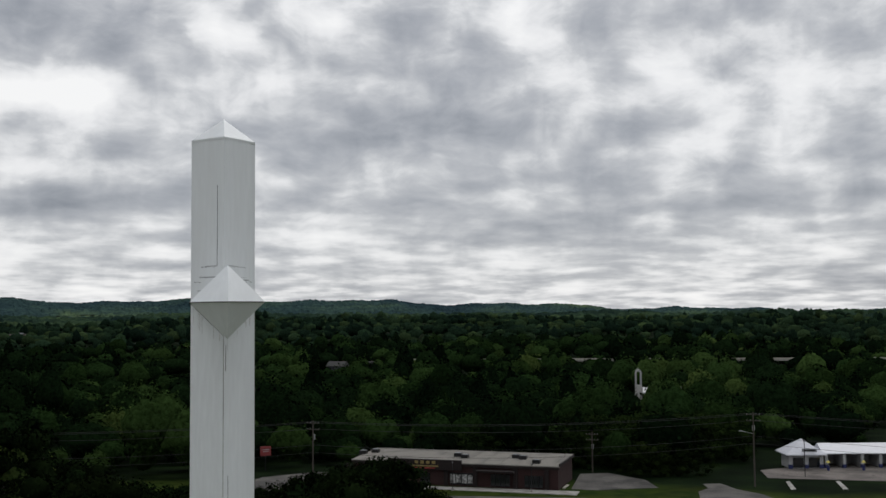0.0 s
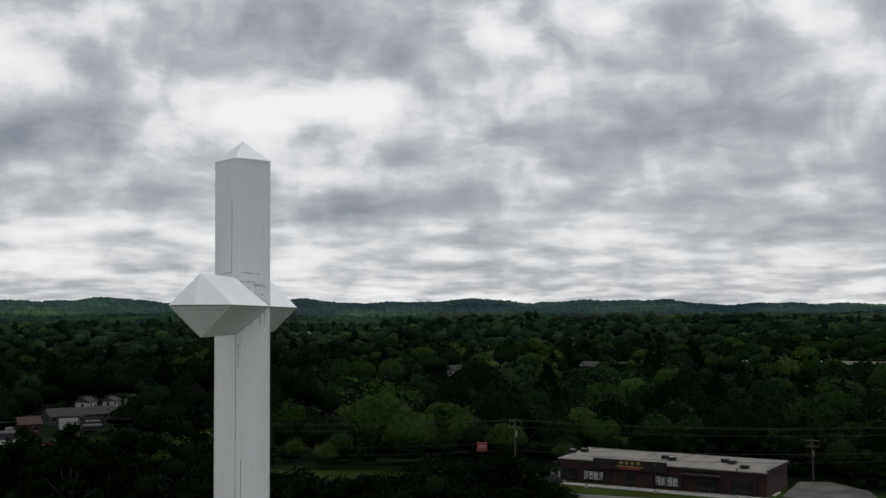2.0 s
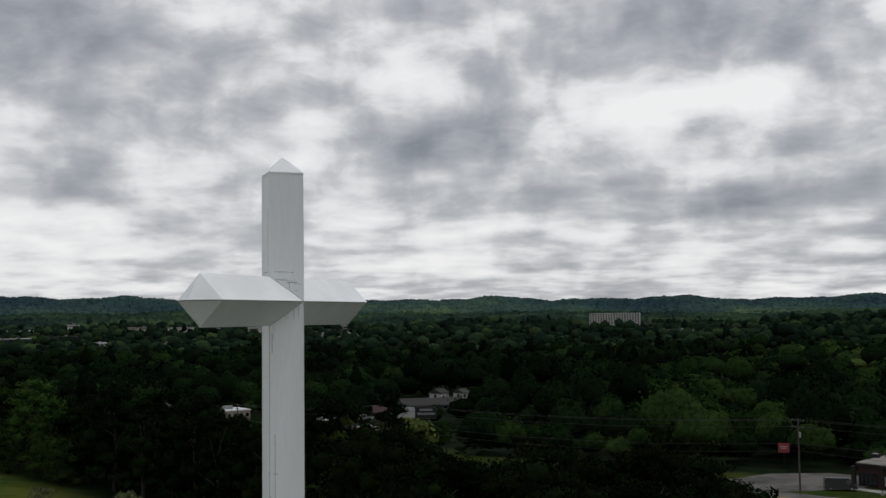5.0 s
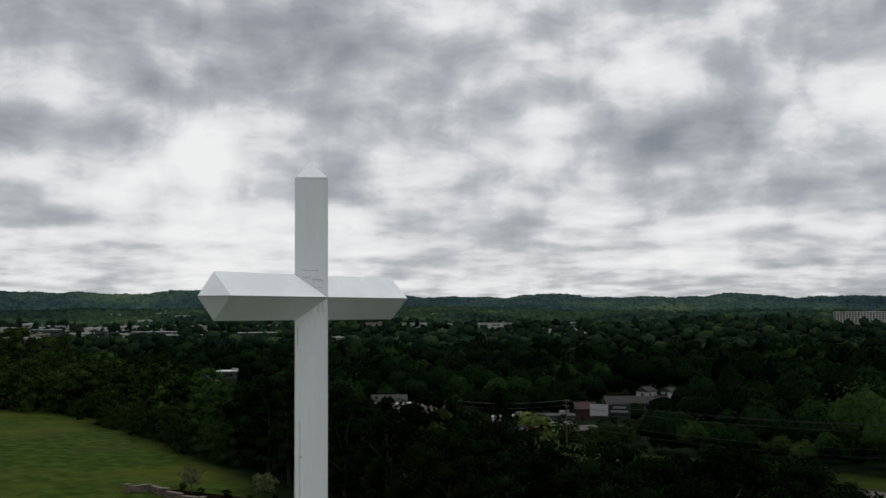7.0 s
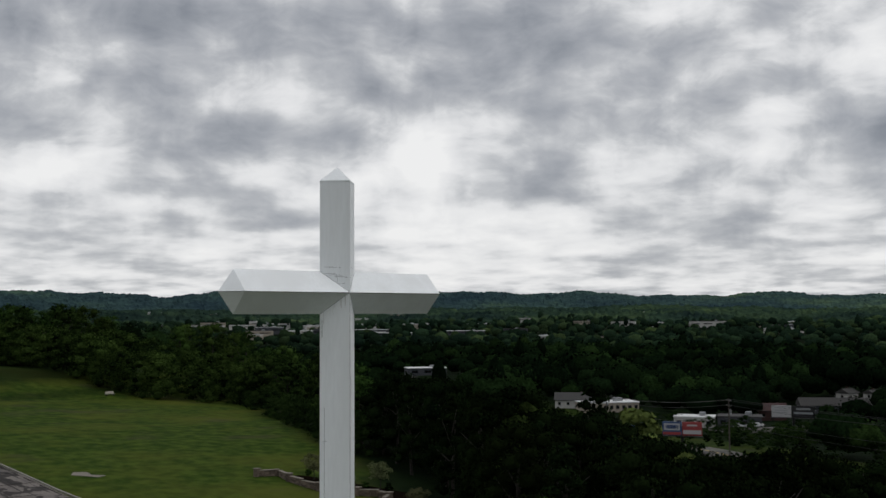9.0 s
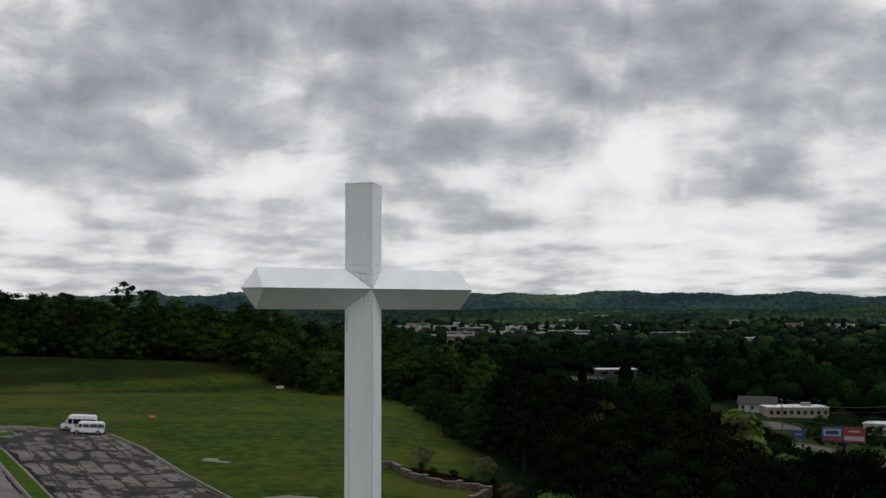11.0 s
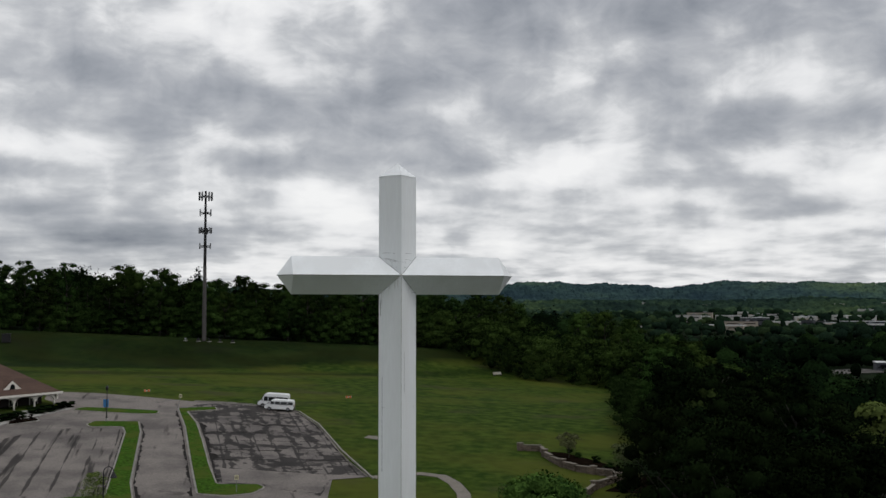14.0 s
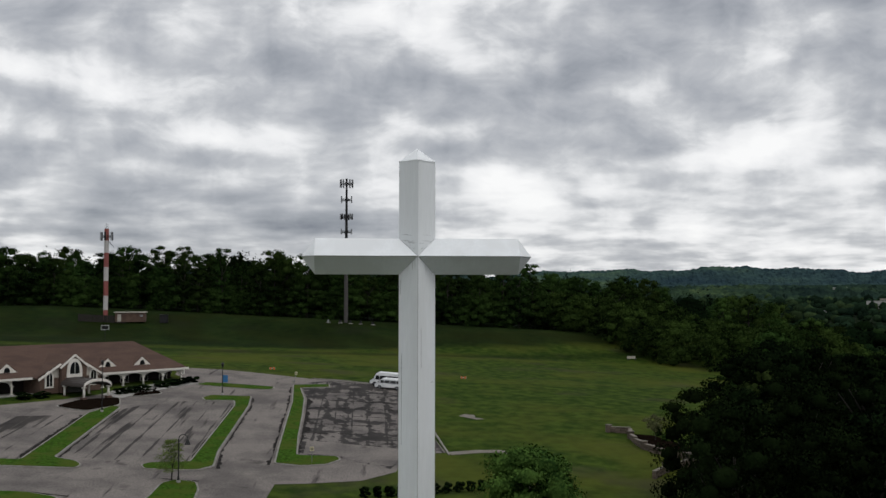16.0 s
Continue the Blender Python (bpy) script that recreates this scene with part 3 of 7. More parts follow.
def leaf_cards(rng, centre, radius, count, size, loose=1.3):
    """Folded sprays of leaves scattered in the outer part of a clump: four corners and a raised spine."""
    d = rng.normal(size=(count, 3))
    d /= np.linalg.norm(d, axis=1)[:, None]
    d[:, 2] = np.abs(d[:, 2]) * 0.9 + d[:, 2] * 0.1 - 0.18
    p = np.asarray(centre) + d * np.asarray(radius) * rng.uniform(0.55, 1.0, (count, 1)) ** 0.6 * rng.uniform(0.85, loose, (count, 1))
    nrm = d * np.array([1, 1, 1.0]) + rng.normal(size=(count, 3)) * 0.45 + np.array([0, 0, 0.25])
    nrm /= np.linalg.norm(nrm, axis=1)[:, None]
    a = np.cross(nrm, rng.normal(size=(count, 3)))
    a /= np.linalg.norm(a, axis=1)[:, None] + 1e-9
    b = np.cross(nrm, a)
    s = size * rng.uniform(0.6, 1.35, (count, 1))
    w = s * rng.uniform(0.5, 0.95, (count, 1))
    v = np.stack([p - a * s, p - b * w + nrm * s * 0.12, p + a * s - nrm * s * 0.3, p + b * w - nrm * s * 0.12], 1).reshape(-1, 3)
    f = np.arange(count * 4).reshape(-1, 4)
    soft = d + nrm * 0.6
    soft /= np.linalg.norm(soft, axis=1)[:, None]
    return v, f, np.repeat(soft, 4, 0)


def lump_core(rng, centre, radius, rings=3, sides=6):
    """A rough closed lump inside a clump of leaves."""
    vs, fs = [], []
    for i in range(rings + 1):
        th = math.pi * i / rings
        for j in range(sides):
            ph = 2 * math.pi * (j + 0.5 * (i % 2)) / sides
            k = rng.uniform(0.78, 1.0)
            vs.append((centre[0] + radius[0] * k * math.sin(th) * math.cos(ph), centre[1] + radius[1] * k * math.sin(th) * math.sin(ph), centre[2] + radius[2] * k * math.cos(th)))
    for i in range(rings):
        for j in range(sides):
            a, b = i * sides + j, i * sides + (j + 1) % sides
            fs.append((a, a + sides, b + sides, b))
    return np.array(vs), np.array(fs), np.zeros((len(vs), 3))


def crown_shape(seed, height, width, clumps, cards, size, base=0.28, cone=0.0, core=0.72, puff=1.0, loose=1.3):
    """Crown of a tree: clumps of sprays round a few lumps. Rounded, or tapering towards the top with cone. Gives corners, faces and facings."""
    rng = np.random.default_rng(seed)
    vs, fs, aims, n = [], [], [], 0
    lo, hi = height * base, height
    for k in range(clumps):
        t = (k + rng.uniform(0.1, 0.9)) / clumps
        z = lo + (hi - lo) * t
        full = (1 - t) ** 0.7 * cone + (1 - cone) * math.sqrt(max(0.03, 1 - (2 * (t - 0.42) / 1.2) ** 2))
        ang = k * 2.39996 + rng.uniform(-0.4, 0.4)
        off = width * 0.5 * full * rng.uniform(0.35, 0.8 + 0.15 * (1 - puff))
        r = puff * width * (0.20 + 0.13 * rng.uniform()) * (0.55 + 0.45 * full)
        c = (off * math.cos(ang), off * math.sin(ang), min(z, hi - r * 0.6))
        rad = (r, r, r * rng.uniform(0.65, 0.95))
        for v, f, aim in ((leaf_cards(rng, c, rad, cards, size, loose)), *([lump_core(rng, c, tuple(q * core for q in rad))] if core else [])):
            vs.append(v)
            fs.append(f + n)
            aims.append(aim)
            n += len(v)
    return np.concatenate(vs), np.concatenate(fs), np.concatenate(aims)


def trunk_shape(seed, height, r, limbs=5, reach=0.17):
    rng = random.Random(seed)
    bm = bmesh.new()
    p = Vector((0, 0, -0.4))
    rad = r
    for k in range(4):
        q = p + Vector((rng.uniform(-0.3, 0.3), rng.uniform(-0.3, 0.3), height * 0.19))
        add_tube(bm, p, q, rad, rad * 0.78, 7)
        p, rad = q, rad * 0.78
    for k in range(limbs):
        a = k * 2.4 + rng.uniform(-0.4, 0.4)
        z = height * rng.uniform(0.3, 0.66)
        add_tube(bm, (0, 0, z), (math.cos(a) * height * reach, math.sin(a) * height * reach, z + height * rng.uniform(0.12, 0.28)), r * 0.42, r * 0.12, 5)
    return bm


TREES = {}


def tree_kind(key, label, leaf, seed, height, width, clumps, cards, size, **more):
    """Keeps the two meshes of one kind of tree."""
    v, f, aim = crown_shape(seed, height, width, clumps, cards, size, **more)
    crown = mesh_object("crown", v, f, leaf, smooth=True)
    crown.data.normals_split_custom_set_from_vertices(aim.tolist())
    trunk = part("trunk", trunk_shape(seed, height, 0.022 * height), M_BARK)
    TREES[key] = (crown.data, trunk.data, label)
    bpy.data.objects.remove(crown)
    bpy.data.objects.remove(trunk)


def plant(key, x, y, scale=1.0, turn=0.0, group="", z=None, tall=1.0):
    crown, trunk, label = TREES[key]
    t = thing("tree", pose(x, y, (gz(x, y) if z is None else z), 0, 0, turn) @ Matrix.Diagonal((scale, scale, scale * tall, 1)), label, "tree", group)
    for name, me in (("trunk", trunk), ("crown", crown)):
        ob = new(name, me)
        ob.parent = t
    return t


for k in range(3):
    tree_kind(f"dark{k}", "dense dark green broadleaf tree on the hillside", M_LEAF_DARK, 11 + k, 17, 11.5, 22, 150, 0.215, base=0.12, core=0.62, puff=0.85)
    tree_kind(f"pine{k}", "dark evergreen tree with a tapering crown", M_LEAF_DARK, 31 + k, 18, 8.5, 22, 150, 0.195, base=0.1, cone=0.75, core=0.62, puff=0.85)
    tree_kind(f"green{k}", "mid green broadleaf tree in full spring leaf", M_LEAF, 51 + k, 18, 12.0, 24, 84, 0.29, base=0.08, core=0.55, puff=0.84)
    tree_kind(f"edge{k}", "fresh green broadleaf tree at the edge of the field", M_LEAF_EDGE, 61 + k, 18, 12.0, 24, 84, 0.29, base=0.08, core=0.55, puff=0.84)
    tree_kind(f"tall{k}", "tall slender woodland tree with open crown", M_LEAF, 71 + k, 21, 9.0, 24, 80, 0.28, base=0.16, core=0.5, puff=0.84)
for k in range(3):
    tree_kind(f"low{k}", "low woodland growth", M_LEAF, 81 + k, 10, 8.5, 11, 96, 0.22, base=0.04, core=0.52)
for k in range(2):
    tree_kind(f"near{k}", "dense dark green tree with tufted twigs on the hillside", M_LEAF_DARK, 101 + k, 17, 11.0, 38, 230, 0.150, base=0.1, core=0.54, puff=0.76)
tree_kind("bushy", "rounded bushy green tree near the path", M_LEAF_BUSHY, 95, 15, 11.0, 60, 560, 0.115, base=0.06, core=0.72, puff=0.7)
tree_kind("light", "tree with fresh light green leaves", M_LEAF_LIGHT, 91, 14.5, 7.0, 12, 150, 0.36, base=0.2, core=0.0)
tree_kind("fresh", "tree with thin fresh green leaves among dark trees", M_LEAF_FRESH, 96, 17, 7.0, 12, 260, 0.24, base=0.2, core=0.0)
tree_kind("sapling", "young tree with thin open crown", M_LEAF_LIGHT, 92, 5.5, 3.4, 24, 300, 0.055, base=0.22, core=0.0)
tree_kind("blossom", "small pale flowering tree", M_LEAF_YELLOW, 93, 4.5, 4.0, 11, 150, 0.12, base=0.35, core=0.0)


def grove(n, seed, where, kinds, sizes, group, gap, lower=None):
    """n trees in a part of the plan, no closer than gap."""
    rng = random.Random(seed)
    done = []
    tries = 0
    while len(done) < n and tries < n * 60:
        tries += 1
        x, y = where(rng)
        if any((x - a) ** 2 + (y - b) ** 2 < gap * gap for a, b in done):
            continue
        done.append((x, y))
        plant(rng.choice(kinds(x, y) if callable(kinds) else kinds), x, y, rng.uniform(*sizes) * (lower(x, y) if lower else 1), rng.uniform(0, 360), group, tall=rng.uniform(0.9, 1.12))



def thicket(name, label, n, seed, where, sizes, gap, lower=None, mat=M_LEAF):
    """n crowns grown into one mass in a part of the plan."""
    rng = random.Random(seed)
    done, vs, fs, m = [], [], [], 0
    protos = []
    for k in range(3):
        me = TREES[f"low{k}"][0]
        co = np.empty(len(me.vertices) * 3, np.float32)
        me.vertices.foreach_get("co", co)
        ix = np.empty(len(me.loops), np.int32)
        me.loops.foreach_get("vertex_index", ix)
        protos.append((co.reshape(-1, 3), ix.reshape(-1, 4)))
    for tries in range(n * 60):
        if len(done) >= n:
            break
        x, y = where(rng)
        if any((x - a) ** 2 + (y - b) ** 2 < gap * gap for a, b in done):
            continue
        done.append((x, y))
        v, f = protos[len(done) % 3]
        s = rng.uniform(*sizes) * (lower(x, y) if lower else 1)
        a = rng.uniform(0, 6.28)
        c, d = math.cos(a) * s, math.sin(a) * s
        vs.append(np.stack([v[:, 0] * c - v[:, 1] * d + x, v[:, 0] * d + v[:, 1] * c + y, v[:, 2] * s + gz(x, y) - 0.3], 1))
        fs.append(f + m)
        m += len(v)
    return tagged(mesh_object(name, np.concatenate(vs), np.concatenate(fs), mat), label, "woods", kind="stuff")


# belt below the cross, north of it
def belt(rng):
    x = rng.uniform(-76, 20)
    deep = 16 + 42 * float(sm(5, 60, -x))
    return x, float(field_edge(x)) + rng.uniform(float(np.interp(x, (-34, -8), (7.0, 1.4))), deep + 4)


grove(84, 5, belt, lambda x, y: ["near0", "near1", "pine0"] if x > -22 else ["dark0", "dark1", "dark2", "pine1", "pine2"], (0.86, 1.03), "dark trees below the cross", 5.6, lambda x, y: float(np.interp(x, (-75, -45, -28, -20, -9, -2, 5, 10, 14, 20), (12.8, 14.2, 14.6, 16.2, 15.6, 13.8, 13.6, 15.2, 15.6, 14.0))) / 17)



# lower growth further down the slope, towards the road
def slope(rng):
    x = rng.uniform(-88, 22)
    low = float(field_edge(x)) + 14 + 40 * float(sm(5, 60, -x))
    return x, rng.uniform(low, 124)


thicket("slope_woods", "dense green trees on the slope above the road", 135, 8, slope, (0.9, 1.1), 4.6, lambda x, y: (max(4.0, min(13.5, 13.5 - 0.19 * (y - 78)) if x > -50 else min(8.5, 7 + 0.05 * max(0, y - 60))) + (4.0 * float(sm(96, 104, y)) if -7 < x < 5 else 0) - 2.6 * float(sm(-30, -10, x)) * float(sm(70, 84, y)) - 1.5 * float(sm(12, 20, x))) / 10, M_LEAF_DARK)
for x, y, h in ((4, 44, 12.8), (8, 42, 14.4), (5, 58, 13.4), (10, 62, 13.4), (15, 62, 14), (0, 56, 13.4), (20, 58, 13.4), (11, 45, 14.6), (14, 46, 14.8), (18, 50, 15.6), (6, 50, 13.0), (13, 52, 15.0), (21.5, 48, 13.0), (1, 48, 12.8), (9, 56, 13.6), (16, 56, 15.0)):
    plant("near0" if h > 14 else "near1", x, y, h / 16.6, x * 40 % 360, "dark trees below the cross")


# edge of the woods along the field, and on the bank west of it
def north_edge(rng):
    x = rng.uniform(-232, -76)
    return x, float(field_edge(x)) + rng.uniform(5, 38)


grove(62, 6, north_edge, lambda x, y: ["dark0", "dark1", "green2"] if x > -112 else ["edge0", "edge1", "edge2", "tall0"], (0.6, 0.84), "trees along the field", 7.0)


def north_fringe(rng):
    x = rng.uniform(-232, -70)
    return x, float(field_edge(x)) + rng.uniform(-1.5, 3.5)


thicket("field_edge_growth", "low green growth at the edge of the field", 44, 16, north_fringe, (0.42, 0.72), 3.2, None, M_LEAF_MID)


def west_bank(rng):
    return rng.uniform(-270, -232), rng.uniform(-140, 95)


grove(128, 7, west_bank, ["green0", "green1", "green2", "green0", "green1", "tall1"], (0.76, 1.04), "trees on the bank", 5.8)


def bank_fringe(rng):
    return rng.uniform(-236, -228), rng.uniform(-140, 95)


thicket("bank_growth", "low green growth at the foot of the bank", 66, 17, bank_fringe, (0.7, 1.2), 3.2)


def corner(rng):
    x = rng.uniform(-234, -160)
    return x, 90 - (-165 - x) * 0.62 + rng.uniform(0, 22)


thicket("corner_growth", "green trees crowding the corner of the field", 42, 18, corner, (0.85, 1.35), 5.0, None, M_LEAF_EDGE)
plant("fresh", -16.5, 37.0, 0.93, 20)
for x, y, s in ((-19, 61, 1.2), (-21, 65.5, 1.0), (-17.5, 68, 0.9), (-15, 65, 0.86), (-12, 66.5, 0.72), (-9.5, 68, 0.6)):
    plant("light", x, y, s, x * 7 % 360)


# ---- woods too many to count ----
def lumpy_crown(seed, height, width, rings, sides, cards, size, pine=False):
    """One closed crown with billowing lumps, and sprays of leaves standing off it. Gives corners, faces, which faces are leaves, and facings of the leaves."""
    rng = np.random.default_rng(seed)
    lobes = 22 if rings < 6 else 60
    edge = 0.80 if rings < 6 else 0.905
    bumps = rng.normal(size=(lobes, 3))
    bumps[:, 2] = np.abs(bumps[:, 2]) * 0.9
    bumps /= np.linalg.norm(bumps, axis=1)[:, None]
    big = rng.uniform(0.14, 0.44, lobes)
    if pine:
        height, width = height * 1.18, width * 0.66
    vs, fs = [], []
    for i in range(rings + 1):
        th = math.pi * (0.02 + 0.80 * i / rings)
        for j in range(sides):
            ph = 2 * math.pi * (j + 0.5 * (i % 2)) / sides
            d = np.array((math.sin(th) * math.cos(ph), math.sin(th) * math.sin(ph), math.cos(th)))
            c = bumps @ d
            k = 0.60 + float(np.max(np.where(c > edge, big * np.sqrt(np.clip((c - edge) / (1 - edge), 0, 1)), 0))) + rng.uniform(-0.05, 0.05)
            taper = 1.0 - 0.45 * max(0.0, d[2]) if pine else 1.0
            vs.append((d[0] * k * taper * width / 2, d[1] * k * taper * width / 2, height * 0.5 + d[2] * k * height * 0.5))
    for i in range(rings):
        for j in range(sides):
            a, b = i * sides + j, i * sides + (j + 1) % sides
            fs.append((a, a + sides, b + sides, b))
    vs, fs = np.array(vs), np.array(fs)
    aim = np.zeros_like(vs)
    if cards:
        # sprays of leaves lying along the surface, tilted every way
        out = vs - np.array((0, 0, height * 0.40))
        out /= np.linalg.norm(out, axis=1)[:, None] + 1e-9
        pick = rng.choice(len(vs) - sides, cards)
        p = vs[pick] * rng.uniform(0.95, 1.08, (cards, 1)) + rng.normal(size=(cards, 3)) * (0.2 + size * 0.6)
        nrm = out[pick] + rng.normal(size=(cards, 3)) * 0.5 + np.array((0, 0, 0.15))
        nrm /= np.linalg.norm(nrm, axis=1)[:, None]
        a = np.cross(nrm, rng.normal(size=(cards, 3)))
        a /= np.linalg.norm(a, axis=1)[:, None] + 1e-9
        b = np.cross(nrm, a)
        s = size * rng.uniform(0.55, 1.4, (cards, 1))
        w = s * rng.uniform(0.5, 0.95, (cards, 1))
        v2 = np.stack([p - a * s, p - b * w + nrm * s * 0.12, p + a * s - nrm * s * 0.3, p + b * w - nrm * s * 0.12], 1).reshape(-1, 3)
        vs[:, :2] *= 0.92
        vs[:, 2] = height * 0.45 + (vs[:, 2] - height * 0.45) * 0.9
        soft = out[pick] + nrm * 0.75
        soft /= np.linalg.norm(soft, axis=1)[:, None]
        fs = np.concatenate([fs, np.arange(cards * 4).reshape(-1, 4) + len(vs)])
        vs, aim = np.concatenate([vs, v2]), np.concatenate([aim, np.repeat(soft, 4, 0)])
    return vs, fs, np.arange(len(fs)) >= rings * sides, aim


def woods(name, label, seed, spots, height, width, rings, sides, cards, size, mat, shapes=7):
    """Many crowns in one mesh: a few shapes, turned, scaled and set at the spots (x, y); the last two shapes are dark pines."""
    rng = np.random.default_rng(seed)
    protos = [lumpy_crown(seed * 10 + k, height, width, rings, sides, cards, size, k >= shapes - 2) for k in range(shapes)]
    vs, fs, leaf, aims, tones, n = [], [], [], [], [], 0
    zs = ground_z(spots[:, 0], spots[:, 1])
    kind = rng.integers(0, shapes, len(spots))
    # pines keep together
    stand = lumps(spots[:, 0], spots[:, 1], 150, 0.9)
    kind = np.where((kind >= shapes - 2) & (stand < 0.1), kind - 3, kind)
    for k in range(shapes):
        sel = kind == k
        sp, z0 = spots[sel], zs[sel]
        v, f, q, aim = protos[k]
        m = len(sp)
        leaf.append(np.tile(q, m))
        a = rng.uniform(0, 2 * np.pi, m)
        s = 0.55 + 0.85 * rng.uniform(0, 1, m) ** 1.5
        ht = rng.uniform(0.72, 1.28, m) * s
        co, si = np.cos(a)[:, None], np.sin(a)[:, None]
        X = (v[:, 0] * co - v[:, 1] * si) * s[:, None] + sp[:, :1]
        Y = (v[:, 0] * si + v[:, 1] * co) * s[:, None] + sp[:, 1:]
        Z = v[:, 2] * ht[:, None] + z0[:, None] - 0.8
        vs.append(np.stack([X, Y, Z], -1).reshape(-1, 3))
        aims.append(np.stack([aim[:, 0] * co - aim[:, 1] * si, aim[:, 0] * si + aim[:, 1] * co, np.broadcast_to(aim[:, 2], X.shape)], -1).reshape(-1, 3))
        own = rng.uniform(0, 0.22, m) if k >= shapes - 2 else np.clip(0.10 + 0.80 * rng.beta(1.2, 1.9, m) + 0.14 * lumps(sp[:, 0], sp[:, 1], 260, 1.7), 0.05, 1)
        # cloud shade over the western side, put into the trees' own tones
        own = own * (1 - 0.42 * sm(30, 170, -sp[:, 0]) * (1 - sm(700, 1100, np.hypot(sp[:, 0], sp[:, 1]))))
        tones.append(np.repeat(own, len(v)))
        fs.append((f[None] + (np.arange(m) * len(v))[:, None, None]).reshape(-1, 4) + n)
        n += m * len(v)
    ob = mesh_object(name, np.concatenate(vs), np.concatenate(fs), mat, smooth=True)
    ob.data.attributes.new("tone", "FLOAT", "POINT").data.foreach_set("value", np.concatenate(tones).astype(np.float32))
    if cards:
        ob.data.normals_split_custom_set_from_vertices(np.concatenate(aims).tolist())
    return tagged(ob, label, "woods", kind="stuff")


CLEARINGS = []


def scatter(seed, r0, r1, step, a0=-42, a1=112):
    """Jittered spots between two distances, in the quarter of the plan north to west, clear of field, road and yards."""
    rng = np.random.default_rng(seed)
    g = np.arange(-r1, r1, step)
    X, Y = np.meshgrid(g, g)
    X = X + rng.uniform(-0.42, 0.42, X.shape) * step
    Y = Y + rng.uniform(-0.42, 0.42, Y.shape) * step
    r = np.hypot(X, Y)
    th = np.degrees(np.arctan2(-X, Y))
    keep = (r > r0) & (r < r1) & (th > a0) & (th < a1)
    keep &= mown_less_shade(X, Y) < 0.3
    keep &= ~((Y < field_edge(X) + 18 + 42 * sm(5, 60, -X)) & (X > -80) & (X < 30))
    keep &= ~((Y < field_edge(X) + 38) & (X > -236) & (X < -74))
    keep &= ~((X > -234) & (X < 0) & (Y < 24))
    keep &= ~((X > -274) & (X < -226) & (Y > -143) & (Y < 98))
    rx = np.array([p[0] for p in ROAD])
    ry = np.array([p[1] for p in ROAD])
    south = (Y < np.interp(X, rx, ry)) & (X > -150)
    keep &= road_distance(X, Y) > np.where(south, np.where(X > -84, 400, 40), 24)
    keep &= ~((X > 20) & (Y < 125))
    for cx, cy, hx, hy, turn in CLEARINGS:
        c, s = math.cos(radians(turn)), math.sin(radians(turn))
        u, v = (X - cx) * c + (Y - cy) * s, -(X - cx) * s + (Y - cy) * c
        keep &= ~((np.abs(u) < hx) & (np.abs(v) < hy))
    return np.stack([X[keep], Y[keep]], 1)

# ---- paving and kerbs ----


